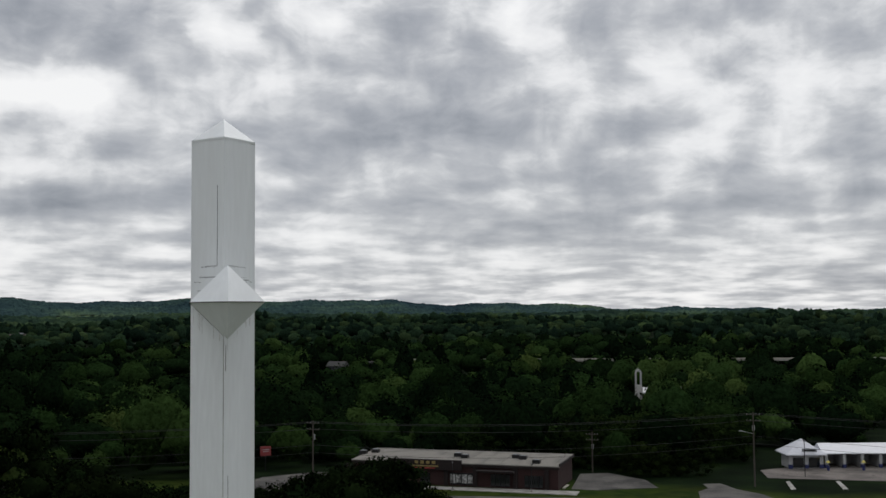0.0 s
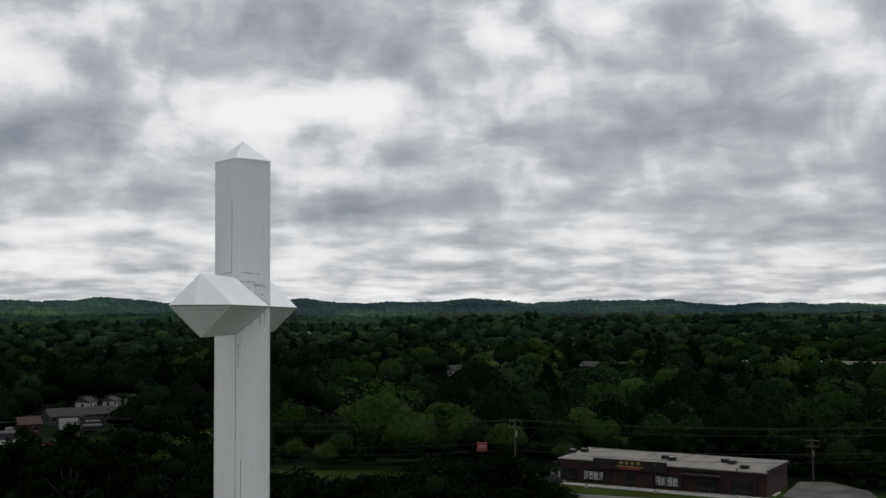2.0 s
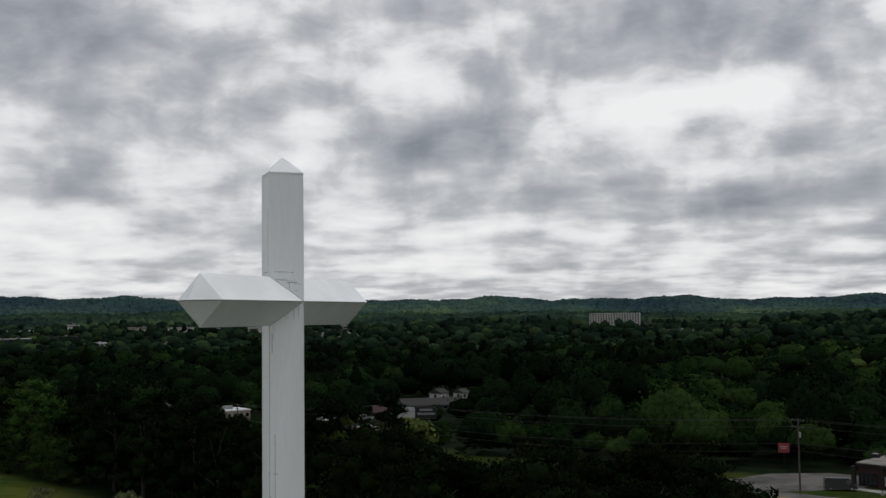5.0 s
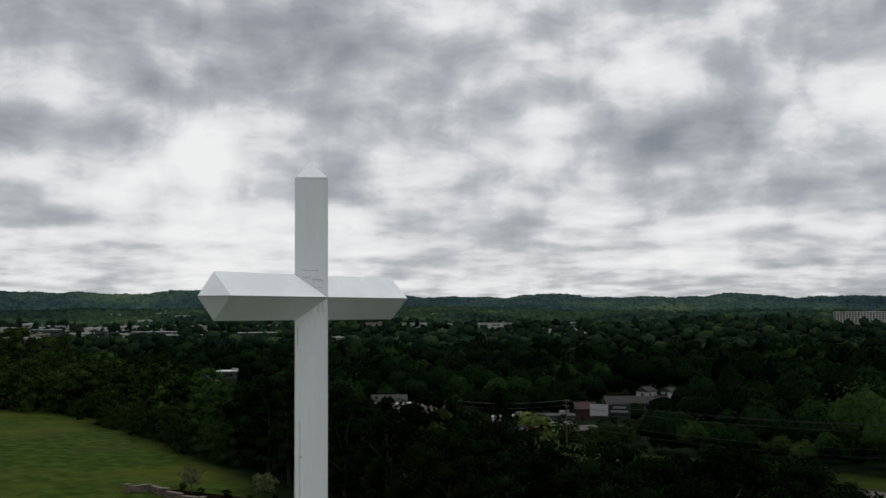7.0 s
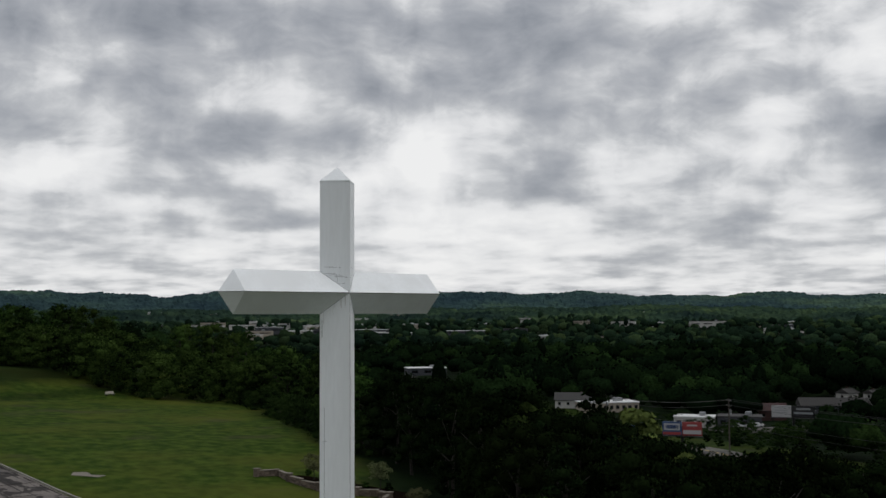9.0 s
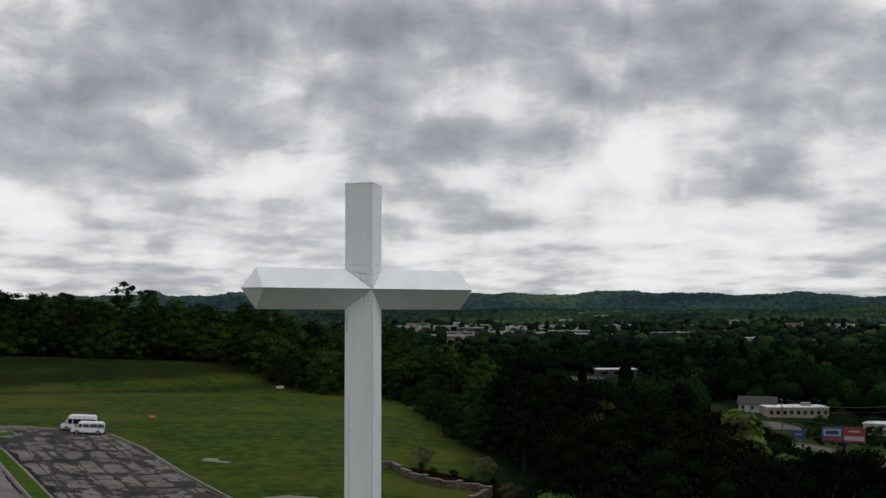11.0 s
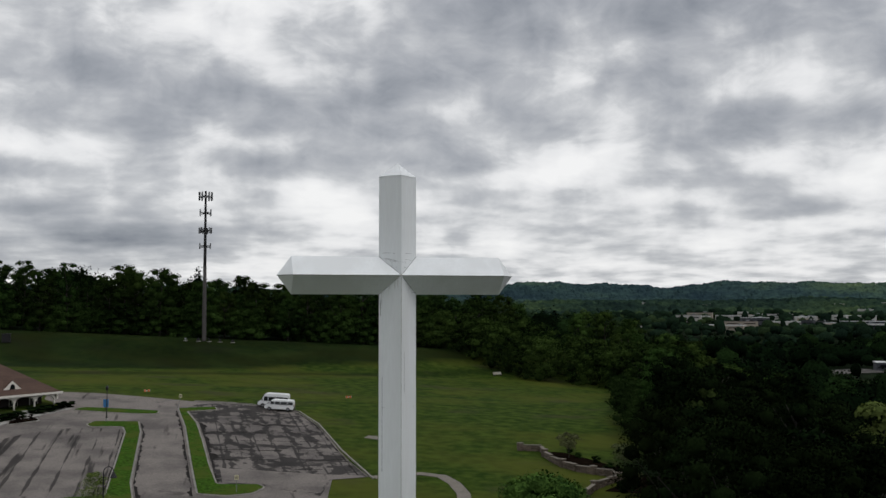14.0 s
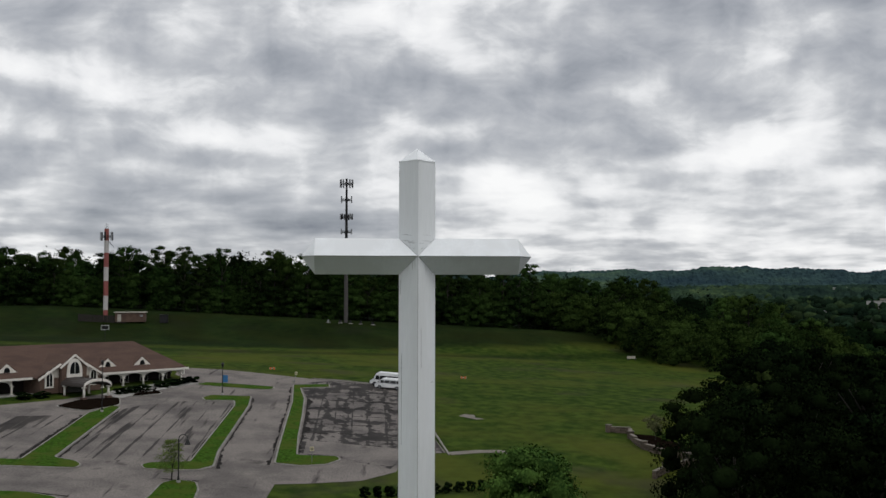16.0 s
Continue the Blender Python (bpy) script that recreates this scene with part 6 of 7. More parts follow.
M_BAND_RED = material("faded_red_paint", (0.27, 0.075, 0.065), 0.7, 0, 0.2)
M_BAND_WHITE = material("dirty_white_paint", (0.48, 0.46, 0.45), 0.7, 0, 0.15)
zs = [0, 2.9, 6.9, 11.0, 14.9, 18.9, 22.3, 25.6]
for k, (z0, z1) in enumerate(zip(zs, zs[1:])):
    part("pole_section", tube((0, 0, z0), (0, 0, z1), 0.66, 0.64, 12), M_BAND_WHITE if k % 2 else M_BAND_RED, mast2)
antenna_ring(mast2, 23.4, 1.7, 6, 2.4)
part("dish_arm", tube((0, 0.3, 22.4), (0, 2.1, 20.4), 0.1, 0.06, 6), M_METAL_DARK, mast2)
for k in range(4):
    part("whip", tube((0.4 * math.cos(k * 1.6), 0.4 * math.sin(k * 1.6), 25.4), (0.4 * math.cos(k * 1.6), 0.4 * math.sin(k * 1.6), 27.0), 0.04, 0.03, 5), M_METAL_DARK, mast2)
shed = thing("equipment_shed", pose(-205.5, -70.5, gz(-205.5, -70.5), 0, 0, 96), "low brick equipment shed with pale flat roof", "shed")
part("wall", box((8.0, 4.0, 2.5), (0, 0, 1.25)), M_BROWNBRICK, shed)
part("roof", box((8.6, 4.6, 0.25), (0, 0, 2.62), 0, 0.03), M_STUCCO, shed)
part("door", box((1.0, 0.1, 2.0), (-2.9, -2.02, 1.05)), M_STUCCO, shed)
part("vent", box((0.8, 0.1, 0.6), (3.0, -2.02, 1.7)), M_GALV, shed)
cabin = thing("equipment_cabin", pose(-206, -61.5, gz(-206, -61.5), 0, 0, 96), "grey equipment cabinet beside the shed", "cabinet")
part("body", box((2.2, 1.6, 2.2), (0, 0, 1.1), 0, 0.04), M_METAL_DARK, cabin)
part("lid", box((2.4, 1.8, 0.12), (0, 0, 2.26)), M_METAL_DARK, cabin)
fence = thing("compound_fence", pose(-203.5, -84, 0), "grey slatted fence of the mast compound", "fence", kind="structure")
for k in range(13):
    y = k * 1.0
    z = gz(-203.5, -84 + y)
    part("slat", box((0.06, 0.94, 2.0), (0, y, z + 1.0)), M_BARK, fence)
for k, y in enumerate((-16, -12.5, -6.5, -3, -9.5)):
    c = thing("equipment_box", pose(-215.5, y, gz(-215.5, y)), "pale equipment box at the mast's foot", "cabinet", "boxes at the mast")
    part("body", box((0.7, 0.5 + 0.3 * (k % 2), 0.8 + 0.2 * (k % 3)), (0, 0, 0.45), 0, 0.03), M_METAL_DARK if k else M_GALV, c)
    part("plinth", box((1.0, 1.3, 0.15), (0, 0, 0.07)), M_CONCRETE, c)

# ---- valley: road and buildings ----
tagged(part("road", draped(ribbon(ROAD[1:-1], 12.0), 0.05, 0.2, 8.0), M_ROAD), "grey asphalt road through the valley", "road", kind="structure")
bm = bmesh.new()
for (ax, ay), (bx, by) in zip(ROAD[1:-2], ROAD[2:-1]):
    L = math.hypot(bx - ax, by - ay)
    n = int(L / 4)
    ang = math.degrees(math.atan2(by - ay, bx - ax))
    for k in range(n):
        t = (k + 0.5) / n
        x, y = ax + (bx - ax) * t, ay + (by - ay) * t
        for s in (-0.18, 0.18):
            add_box(bm, (L / n, 0.14, 0.01), (x - math.sin(radians(ang)) * s, y + math.cos(radians(ang)) * s, gz(x, y) + 0.065), ang)
tagged(part("centre_line", bm, M_PAINT_YELLOW), "double yellow centre line on the road", "road marking", kind="structure")
tagged(part("side_street", draped([(86.5, 119), (100.5, 114), (101, 123), (99.2, 129.5), (99.6, 136.5), (96.0, 137), (94.6, 132), (91, 129)], 0.055, 0.2), M_ROAD), "side street joining the road", "road", kind="structure")
tagged(part("store_yard", draped([(69, 138.5), (73, 136), (85.6, 135.2), (87.2, 144.5), (83.5, 155.5), (77.4, 156)], 0.06, 0.1), M_ROAD), "pale worn asphalt yard beside the store", "yard", kind="structure")
tagged(part("store_yard", draped([(2, 154), (16, 147), (30, 156), (36, 170), (24, 178), (12, 172)], 0.06, 0.1), M_ROAD), "worn asphalt yard behind the store", "yard", kind="structure")
tagged(part("store_walk", draped([(28, 157.5), (26.8, 155.5), (67.5, 131.5), (69.5, 135.2)], 0.12, 0.2), M_CONCRETE), "concrete walk along the shop front", "walk", kind="structure")
tagged(part("wash_yard", draped([(112, 140), (116, 150), (150, 158), (156, 132), (132, 130)], 0.06, 0.1), M_ASPHALT), "dark asphalt yard of the car wash", "yard", kind="structure")

# brick store with a flat pale roof
STORE = pose(66.2, 137.9, -5.4, 0, 0, math.degrees(math.atan2(23.4, -39.0)))
store = thing("brick_store", STORE, "long maroon brick store with flat tan roof", "building")
SL, SD, SH = 42.6, 14.0, 5.0
# local x runs along the front from its east end, the front faces local +y
part("wall", box((SL, SD, SH), (SL / 2, -SD / 2, SH / 2 - 0.6)), M_BRICK, store)
rf = solid([(-0.25, -SD - 0.2, SH - 0.1), (SL + 0.25, -SD - 0.2, SH - 0.1), (SL + 0.25, 0.35, SH - 0.7), (-0.25, 0.35, SH - 0.7), (-0.25, -SD - 0.2, SH + 0.15), (SL + 0.25, -SD - 0.2, SH + 0.15), (SL + 0.25, 0.35, SH - 0.42), (-0.25, 0.35, SH - 0.42)],
           [(0, 1, 2, 3), (7, 6, 5, 4), (0, 4, 5, 1), (1, 5, 6, 2), (2, 6, 7, 3), (3, 7, 4, 0)])
part("roof", rf, M_ROOF_TAN, store, "sloping tan metal roof")
for k in range(12):
    xs_ = 3.6 * k + 1.0
    part("roof_seam", solid([(xs_ + dx, y, z + dz) for y, z in ((-SD - 0.1, SH + 0.145), (0.3, SH - 0.42)) for dx in (-0.05, 0.05) for dz in (0, 0.06)], [(0, 1, 3, 2), (4, 6, 7, 5), (0, 4, 5, 1), (2, 3, 7, 6), (1, 5, 7, 3), (0, 2, 6, 4)]), M_ROOF_TAN, store)
part("cornice", box((SL + 0.4, 0.25, 0.5), (SL / 2, 0.3, SH - 0.85)), M_BRICK_DARK, store)
part("gable_rail", box((0.3, SD + 0.4, 0.5), (-0.3, -SD / 2, SH - 0.2)), M_BRICK_DARK, store)
para = part("sign_parapet", box((15.5, 0.6, 2.0), (27.0, 0.5, SH - 0.85), 0, 0.03), M_BRICK_DARK, store)
M_LETTER = material("gold_letters", (0.20, 0.15, 0.05), 0.5, 0, 0.1)
M_LETTER_RED = material("red_letters", (0.42, 0.05, 0.04), 0.5, 0, 0.1)
for x, w in ((25.0, 0.7), (26.2, 0.7), (27.4, 0.7), (28.6, 0.7)):
    part("sign_bar", box((w, 0.08, 0.6), (x, 0.83, SH - 0.4)), M_LETTER, para)
part("sign_bar", box((5.6, 0.08, 0.28), (26.8, 0.83, SH - 1.1)), M_LETTER, para)
part("sign_bar", box((4.2, 0.06, 0.14), (26.8, 0.83, SH - 1.5)), M_LETTER_RED, para)
for x in (2.2, 8.4, 16.6, 22.6, 31.6, 37.5, 43.5):
    part("pier", box((0.8, 0.5, SH - 0.9), (x, 0.2, (SH - 0.9) / 2 - 0.3)), M_BRICK_DARK, store)
M_CHALK = material("pale_window_posters", (0.33, 0.33, 0.32), 0.7, 0, 0.5, 1.2, 3.0, second=(0.05, 0.05, 0.05))
for x, w, poster in ((4.8, 3.6, False), (11.5, 3.8, False), (19.4, 4.8, True), (35.0, 4.4, True), (40.5, 3.6, False)):
    g = part("window", box((w, 0.16, 2.3), (x, 0.05, 1.5)), M_GLASS_DARK, store)
    for k in range(5):
        part("mullion", box((0.09, 0.1, 2.3), (x - w / 2 + w * k / 4, 0.16, 1.5)), M_METAL_DARK, g)
    if poster:
        for k in range(4):
            part("poster", box((w / 4 - 0.2, 0.05, 1.6 + 0.15 * (k % 2)), (x - w / 2 + w * (k + 0.5) / 4, 0.17, 1.5)), M_CHALK, g)
part("door", box((2.0, 0.16, 2.4), (27.0, 0.06, 1.25)), M_GLASS_DARK, store)
part("canopy", box((7.5, 1.6, 0.35), (12.2, 0.9, 3.3)), M_BRICK_DARK, store)
for x, y in ((8.5, -6.5), (10.2, -7.6), (20.4, -5.6), (22.3, -7.2), (4.8, -2.5), (41.0, -8.5), (43.0, -6.6)):
    u = part("roof_unit", box((1.5, 1.2, 0.8), (x, y, SH + 0.2 + 0.04 * -y - 0.35), 0, 0.04), M_METAL_DARK, store)
    part("fan_cover", box((1.0, 0.8, 0.12), (x, y, SH + 0.65 + 0.04 * -y - 0.35)), M_GALV, u)
part("side_steps", box((0.5, 4.0, 0.3), (-0.6, -4, 0.1)), M_STUCCO, store)

van(on_slope(26.6, 153.0, 12, 0.08), "black cargo van parked beside the store", M_VAN_BLACK, 5.7, 2.3, 1.1, [(1.0, 1.7)])


def street_pole(x, y, h, label, arms=True, turn=0.0, lamp=False):
    t = thing("utility_pole", pose(x, y, gz(x, y), 0, 0, turn), label, "utility pole", "poles along the road")
    part("pole", tube((0, 0, -0.5), (0, 0, h), 0.19, 0.12, 9), M_WOOD_POLE, t)
    if arms:
        for z in (h - 0.5, h - 1.7):
            part("crossarm", box((0.12, 2.6, 0.14), (0, 0, z)), M_WOOD_POLE, t)
            for dy in (-1.2, -0.5, 0.5, 1.2):
                part("insulator", tube((0, dy, z + 0.06), (0, dy, z + 0.26), 0.05, 0.04, 6), M_GALV, t)
    part("transformer", tube((0.38, 0, h - 3.6), (0.38, 0, h - 2.6), 0.26, 0.26, 10), M_GALV, t)
    if lamp:
        part("lamp_arm", tube((0, 0, h - 4.2), (0, 2.2, h - 3.7), 0.05, 0.04, 6), M_GALV, t)
        part("lamp_head", box((0.3, 0.8, 0.18), (0, 2.4, h - 3.72), 0, 0.04), M_GALV, t)
    return t


POLES = [(196, 64, 14.0), (104.1, 131.3, 14.4), (20.0, 146.0, 14.0), (-74, 166, 13.5), (-150, 214, 13.5)]
for k, (x, y, h) in enumerate(POLES):
    street_pole(x, y, h, "tall weathered wooden utility pole with crossarms", True, 58, k == 1)
street_pole(80.6, 157.0, 8.6, "short wooden pole with a transformer", True, 60)


def wire(a, b, sag, r=0.03):
    a, b = Vector(a), Vector(b)
    bm = bmesh.new()
    d = (b - a).normalized()
    side = Vector((-d.y, d.x, 0)).normalized() * r
    up = Vector((0, 0, r))
    last = None
    for k in range(13):
        t = k / 12
        p = a.lerp(b, t) - Vector((0, 0, 4 * sag * t * (1 - t)))
        ring = [bm.verts.new(p + o) for o in (side, up, -side, -up)]
        if last:
            for i in range(4):
                bm.faces.new((last[i], last[(i + 1) % 4], ring[(i + 1) % 4], ring[i]))
        else:
            bm.faces.new(ring)
        last = ring
    bm.faces.new(last[::-1])
    bmesh.ops.recalc_face_normals(bm, faces=bm.faces[:])
    tagged(part("power_line", bm, M_METAL_DARK), "thin dark power line strung between poles", "cable", "lines between poles")


for (ax, ay, ah), (bx, by, bh) in zip(POLES, POLES[1:]):
    d = Vector((bx - ax, by - ay, 0)).normalized()
    n_ = Vector((-d.y, d.x, 0))
    for off, dz in ((-1.2, -0.3), (1.2, -0.3), (0.5, -1.5), (0, -4.6), (0, -6.0)):
        wire((ax + n_.x * off, ay + n_.y * off, gz(ax, ay) + ah + dz), (bx + n_.x * off, by + n_.y * off, gz(bx, by) + bh + dz), 1.3 + 0.3 * abs(dz) / 3)
for x, y in ((46.6, 143.4), (60.5, 137.0), (34, 149.5)):
    t = thing("lamp_post", pose(x, y, gz(x, y)), "slim dark lamp post before the store", "lamp post", "lamps before the store")
    part("pole", tube((0, 0, 0), (0, 0, 5.4), 0.08, 0.06), M_METAL_DARK, t)
    part("lamp_head", box((0.3, 0.9, 0.16), (0, -0.4, 5.4), 0, 0.03), M_METAL_DARK, t)
    part("footing", tube((0, 0, -0.2), (0, 0, 0.6), 0.3, 0.26, 10), M_CONCRETE, t)

# car wash
WASH = pose(122.8, 150.1, -5.35, 0, 0, -14)
wash = thing("car_wash", WASH, "white metal-roofed car wash with open bays", "building")
M_METAL_WHITE = material("white_metal_roof", (0.50, 0.51, 0.55), 0.45, 0.1, 0.08, 0.6, 3)
M_WALL_WHITE = material("white_block_wall", (0.36, 0.36, 0.36), 0.9, 0, 0.12)
M_NAVY = material("navy_base", (0.012, 0.02, 0.10), 0.7, 0, 0.2)
M_YELLOW = material("yellow_cover", (0.50, 0.42, 0.08), 0.6, 0, 0.1)
part("office_wall", box((6.8, 6.0, 2.9), (3.8, 3.2, 1.45)), M_WALL_WHITE, wash)
part("office_roof", solid([(-0.6, -0.8, 2.9), (8.2, -0.8, 2.9), (8.2, 7.2, 2.9), (-0.6, 7.2, 2.9), (3.8, 3.2, 6.1), (-0.6, -0.8, 3.1), (8.2, -0.8, 3.1), (8.2, 7.2, 3.1), (-0.6, 7.2, 3.1)], [(3, 2, 1, 0), (0, 1, 6, 5), (1, 2, 7, 6), (2, 3, 8, 7), (3, 0, 5, 8), (5, 6, 4), (6, 7, 4), (7, 8, 4), (8, 5, 4)]), M_METAL_WHITE, wash)
for x in (0.5, 3.9, 7.2):
    part("navy_plinth", box((0.9, 0.3, 0.9), (x, 0.1, 0.45)), M_NAVY, wash)
    part("pillar", box((0.75, 0.25, 2.6), (x, 0.1, 1.5)), M_WALL_WHITE, wash)
for x in (2.2, 5.6):
    part("opening", box((2.3, 0.2, 2.1), (x, 0.12, 1.3)), M_GLASS_DARK, wash)
sg = part("sign_board", box((3.2, 0.25, 0.7), (4.4, -0.5, 4.0), 0, 0.05), M_GALV, wash)
part("sign_bar", box((2.4, 0.06, 0.3), (4.4, -0.66, 4.0)), M_METAL_DARK, sg)
part("long_roof", gable_roof(7.6, 40, 0.4, 7.6, 3.0, 5.0), M_METAL_WHITE, wash)
part("back_wall", box((32, 0.3, 3.0), (24, 7.0, 1.5)), M_WALL_WHITE, wash)
for k in range(9):
    x = 8.4 + k * 3.9
    p = part("bay_wall", box((0.35, 6.0, 3.0), (x, 3.9, 1.5)), M_WALL_WHITE, wash)
    part("bay_pillar", box((0.6, 0.5, 3.0), (x, 0.8, 1.5)), M_WALL_WHITE, wash)
    part("navy_plinth", box((0.7, 0.6, 0.8), (x, 0.78, 0.4)), M_NAVY, wash)
for k, (x, c) in enumerate(((7.5, M_YELLOW), (15.0, M_YELLOW), (22.5, M_GALV), (30, M_YELLOW))):
    v = thing("vacuum_station", WASH @ pose(x, -3.0, 0), "coin vacuum with a domed cover", "vacuum", "vacuums of the car wash")
    part("drum", tube((0, 0, 0), (0, 0, 1.1), 0.3, 0.3, 10), M_NAVY, v)
    part("dome", tube((0, 0, 1.7), (0, 0, 2.1), 0.5, 0.2, 12), c, v)
    part("stem", tube((0, 0, 1.1), (0, 0, 1.7), 0.08), M_GALV, v)
for x, y in ((113.0, 135.0), (122.6, 132.6)):
    tagged(part("concrete_slab", draped([(x, y), (x + 1.0, y + 0.3), (x - 3.0, y - 8.6), (x - 4.2, y - 8.8)], 0.06, 0.1), M_CONCRETE), "pale concrete strip on the grass verge", "slab", kind="structure")
p = thing("lamp_post", pose(119.9, 139.1, gz(119.9, 139.1)), "tall dark lamp post by the car wash", "lamp post")
part("pole", tube((0, 0, 0), (0, 0, 7.4), 0.09, 0.07), M_METAL_DARK, p)
part("lamp_head", box((0.3, 0.9, 0.16), (0, -0.3, 7.4), 0, 0.03), M_METAL_DARK, p)

van(on_slope(-150.0, 213.6, 30, 0.06), "dark pickup-sized van driving lane of the valley road", M_VAN_BLACK, 5.2, 1.75, 1.5, [(-0.4, 0.6), (0.7, 1.2)])
for x, y, turn in ((-142.8, 279, 20), (-148.6, 297, 100), (-139, 283.5, 20)):
    van(on_slope(x, y, turn, 0.13), "small white car-sized van parked by the shops", M_VAN, 4.6, 1.6, 1.5, [(-1.4, -0.3), (-0.2, 0.6)])
tagged(part("clay_bank", draped([(-129, 176), (-124, 185), (-110, 172), (-101, 157), (-108, 154)], 0.08, 0.1), material("bare_red_clay", (0.085, 0.042, 0.024), 0.95, 0, 0.3, 0.3, 3, 0.3, gloss=0.0)), "bare reddish clay bank beside the road", "bank", kind="structure")
tagged(part("roadside_pad", draped([(-43, 150.5), (-28, 145.5), (-24, 137), (-38, 140)], 0.07, 0.1), M_CONCRETE), "pale concrete pad beside the road", "slab", kind="structure")

# signs
M_RED = material("red_sign_face", (0.24, 0.03, 0.03), 0.5, 0, 0.1, 1.5, 4)
M_SIGN_WHITE = material("white_sign_face", (0.34, 0.34, 0.34), 0.5, 0, 0.08)
M_OVAL = material("blue_sign_face", (0.02, 0.05, 0.13), 0.5, 0, 0.1)
s = thing("pole_sign", pose(13.5, 186, gz(13.5, 186), 0, 0, 8), "square red sign on a tall pole", "sign")
hz = -1.8 - gz(13.5, 186)
part("pole", tube((0, 0, 0), (0, 0, hz + 1), 0.14, 0.12), M_METAL_DARK, s)
pn = part("panel", box((2.4, 0.25, 2.1), (0, -0.2, hz), 0, 0.04), M_RED, s)
part("bar", box((1.6, 0.04, 0.16), (0, -0.345, hz + 0.3)), M_SIGN_WHITE, pn)
part("bar", box((1.3, 0.04, 0.12), (0, -0.345, hz - 0.1)), M_SIGN_WHITE, pn)


def billboard(x, y, zc, turn, w, h, faces, label):
    t = thing("billboard", pose(x, y, gz(x, y), 0, 0, turn), label, "billboard")
    z = zc - gz(x, y)
    part("pole", tube((0, 0.5, -0.5), (0, 0.5, z), 0.4, 0.36, 10), M_METAL_DARK, t)
    part("catwalk", box((w, 0.8, 0.12), (0, -0.5, z - h / 2 - 0.15)), M_METAL_DARK, t)
    x0 = -w / 2
    for share, mat, bars in faces:
        f = part("panel", box((w * share - 0.15, 0.4, h), (x0 + w * share / 2, 0, z), 0, 0.03), mat, t)
        for bw, bh, bz, bmat in bars:
            part("bar", box((w * share * bw, 0.05, h * bh), (x0 + w * share / 2, -0.225, z + h * bz)), bmat, f)
        x0 += w * share
    return t


billboard(-75.4, 149.5, 2.2, 32, 8.8, 3.0, [(0.5, M_OVAL, [(0.8, 0.5, 0.12, M_SIGN_WHITE), (0.6, 0.28, 0.12, M_OVAL), (0.9, 0.2, -0.36, M_RED)]), (0.5, M_RED, [(0.5, 0.12, 0.25, M_SIGN_WHITE), (0.9, 0.3, -0.25, M_SIGN_WHITE)])], "double billboard, blue with white oval and red")
billboard(-105.5, 249.4, -2.4, 22, 13.0, 3.6, [(0.46, M_SIGN_WHITE, [(0.6, 0.06, 0.1, M_GALV), (0.5, 0.06, -0.1, M_GALV)]), (0.54, M_METAL_DARK, [(0.6, 0.18, 0.25, M_GALV), (0.8, 0.18, -0.1, M_GALV)])], "double billboard with one white and one dark face")
b = thing("pole_sign", pose(-116.5, 182.7, gz(-116.5, 182.7), 0, 0, 40), "small dark blue sign on two posts", "sign")
for dx in (-1.3, 1.3):
    part("post", tube((dx, 0, 0), (dx, 0, 4.6), 0.1), M_METAL_DARK, b)
pn = part("panel", box((3.6, 0.2, 2.2), (0, -0.1, 4.0), 0, 0.03), M_OVAL, b)
part("bar", box((1.6, 0.04, 0.5), (0, -0.22, 4.1)), M_GALV, pn)


# ---- houses and shops ----
M_WALLS = [material("off_white_siding", (0.42, 0.41, 0.39), 0.85, 0, 0.1), material("beige_siding", (0.30, 0.26, 0.21), 0.85, 0, 0.12), material("grey_siding", (0.036, 0.040, 0.048), 0.85, 0, 0.12), material("red_brick", (0.036, 0.014, 0.012), 0.9, 0, 0.2)]
M_ROOFS = [material("grey_shingle", (0.036, 0.0355, 0.035), 0.9, 0, 0.2), material("pale_roofing", (0.60, 0.60, 0.605), 0.7, 0, 0.1), material("dark_shingle", (0.026, 0.025, 0.024), 0.9, 0, 0.2), material("dull_red_roof", (0.034, 0.009, 0.0078), 0.8, 0, 0.2), material("bright_red_roof", (0.38, 0.035, 0.045), 0.6, 0, 0.1)]


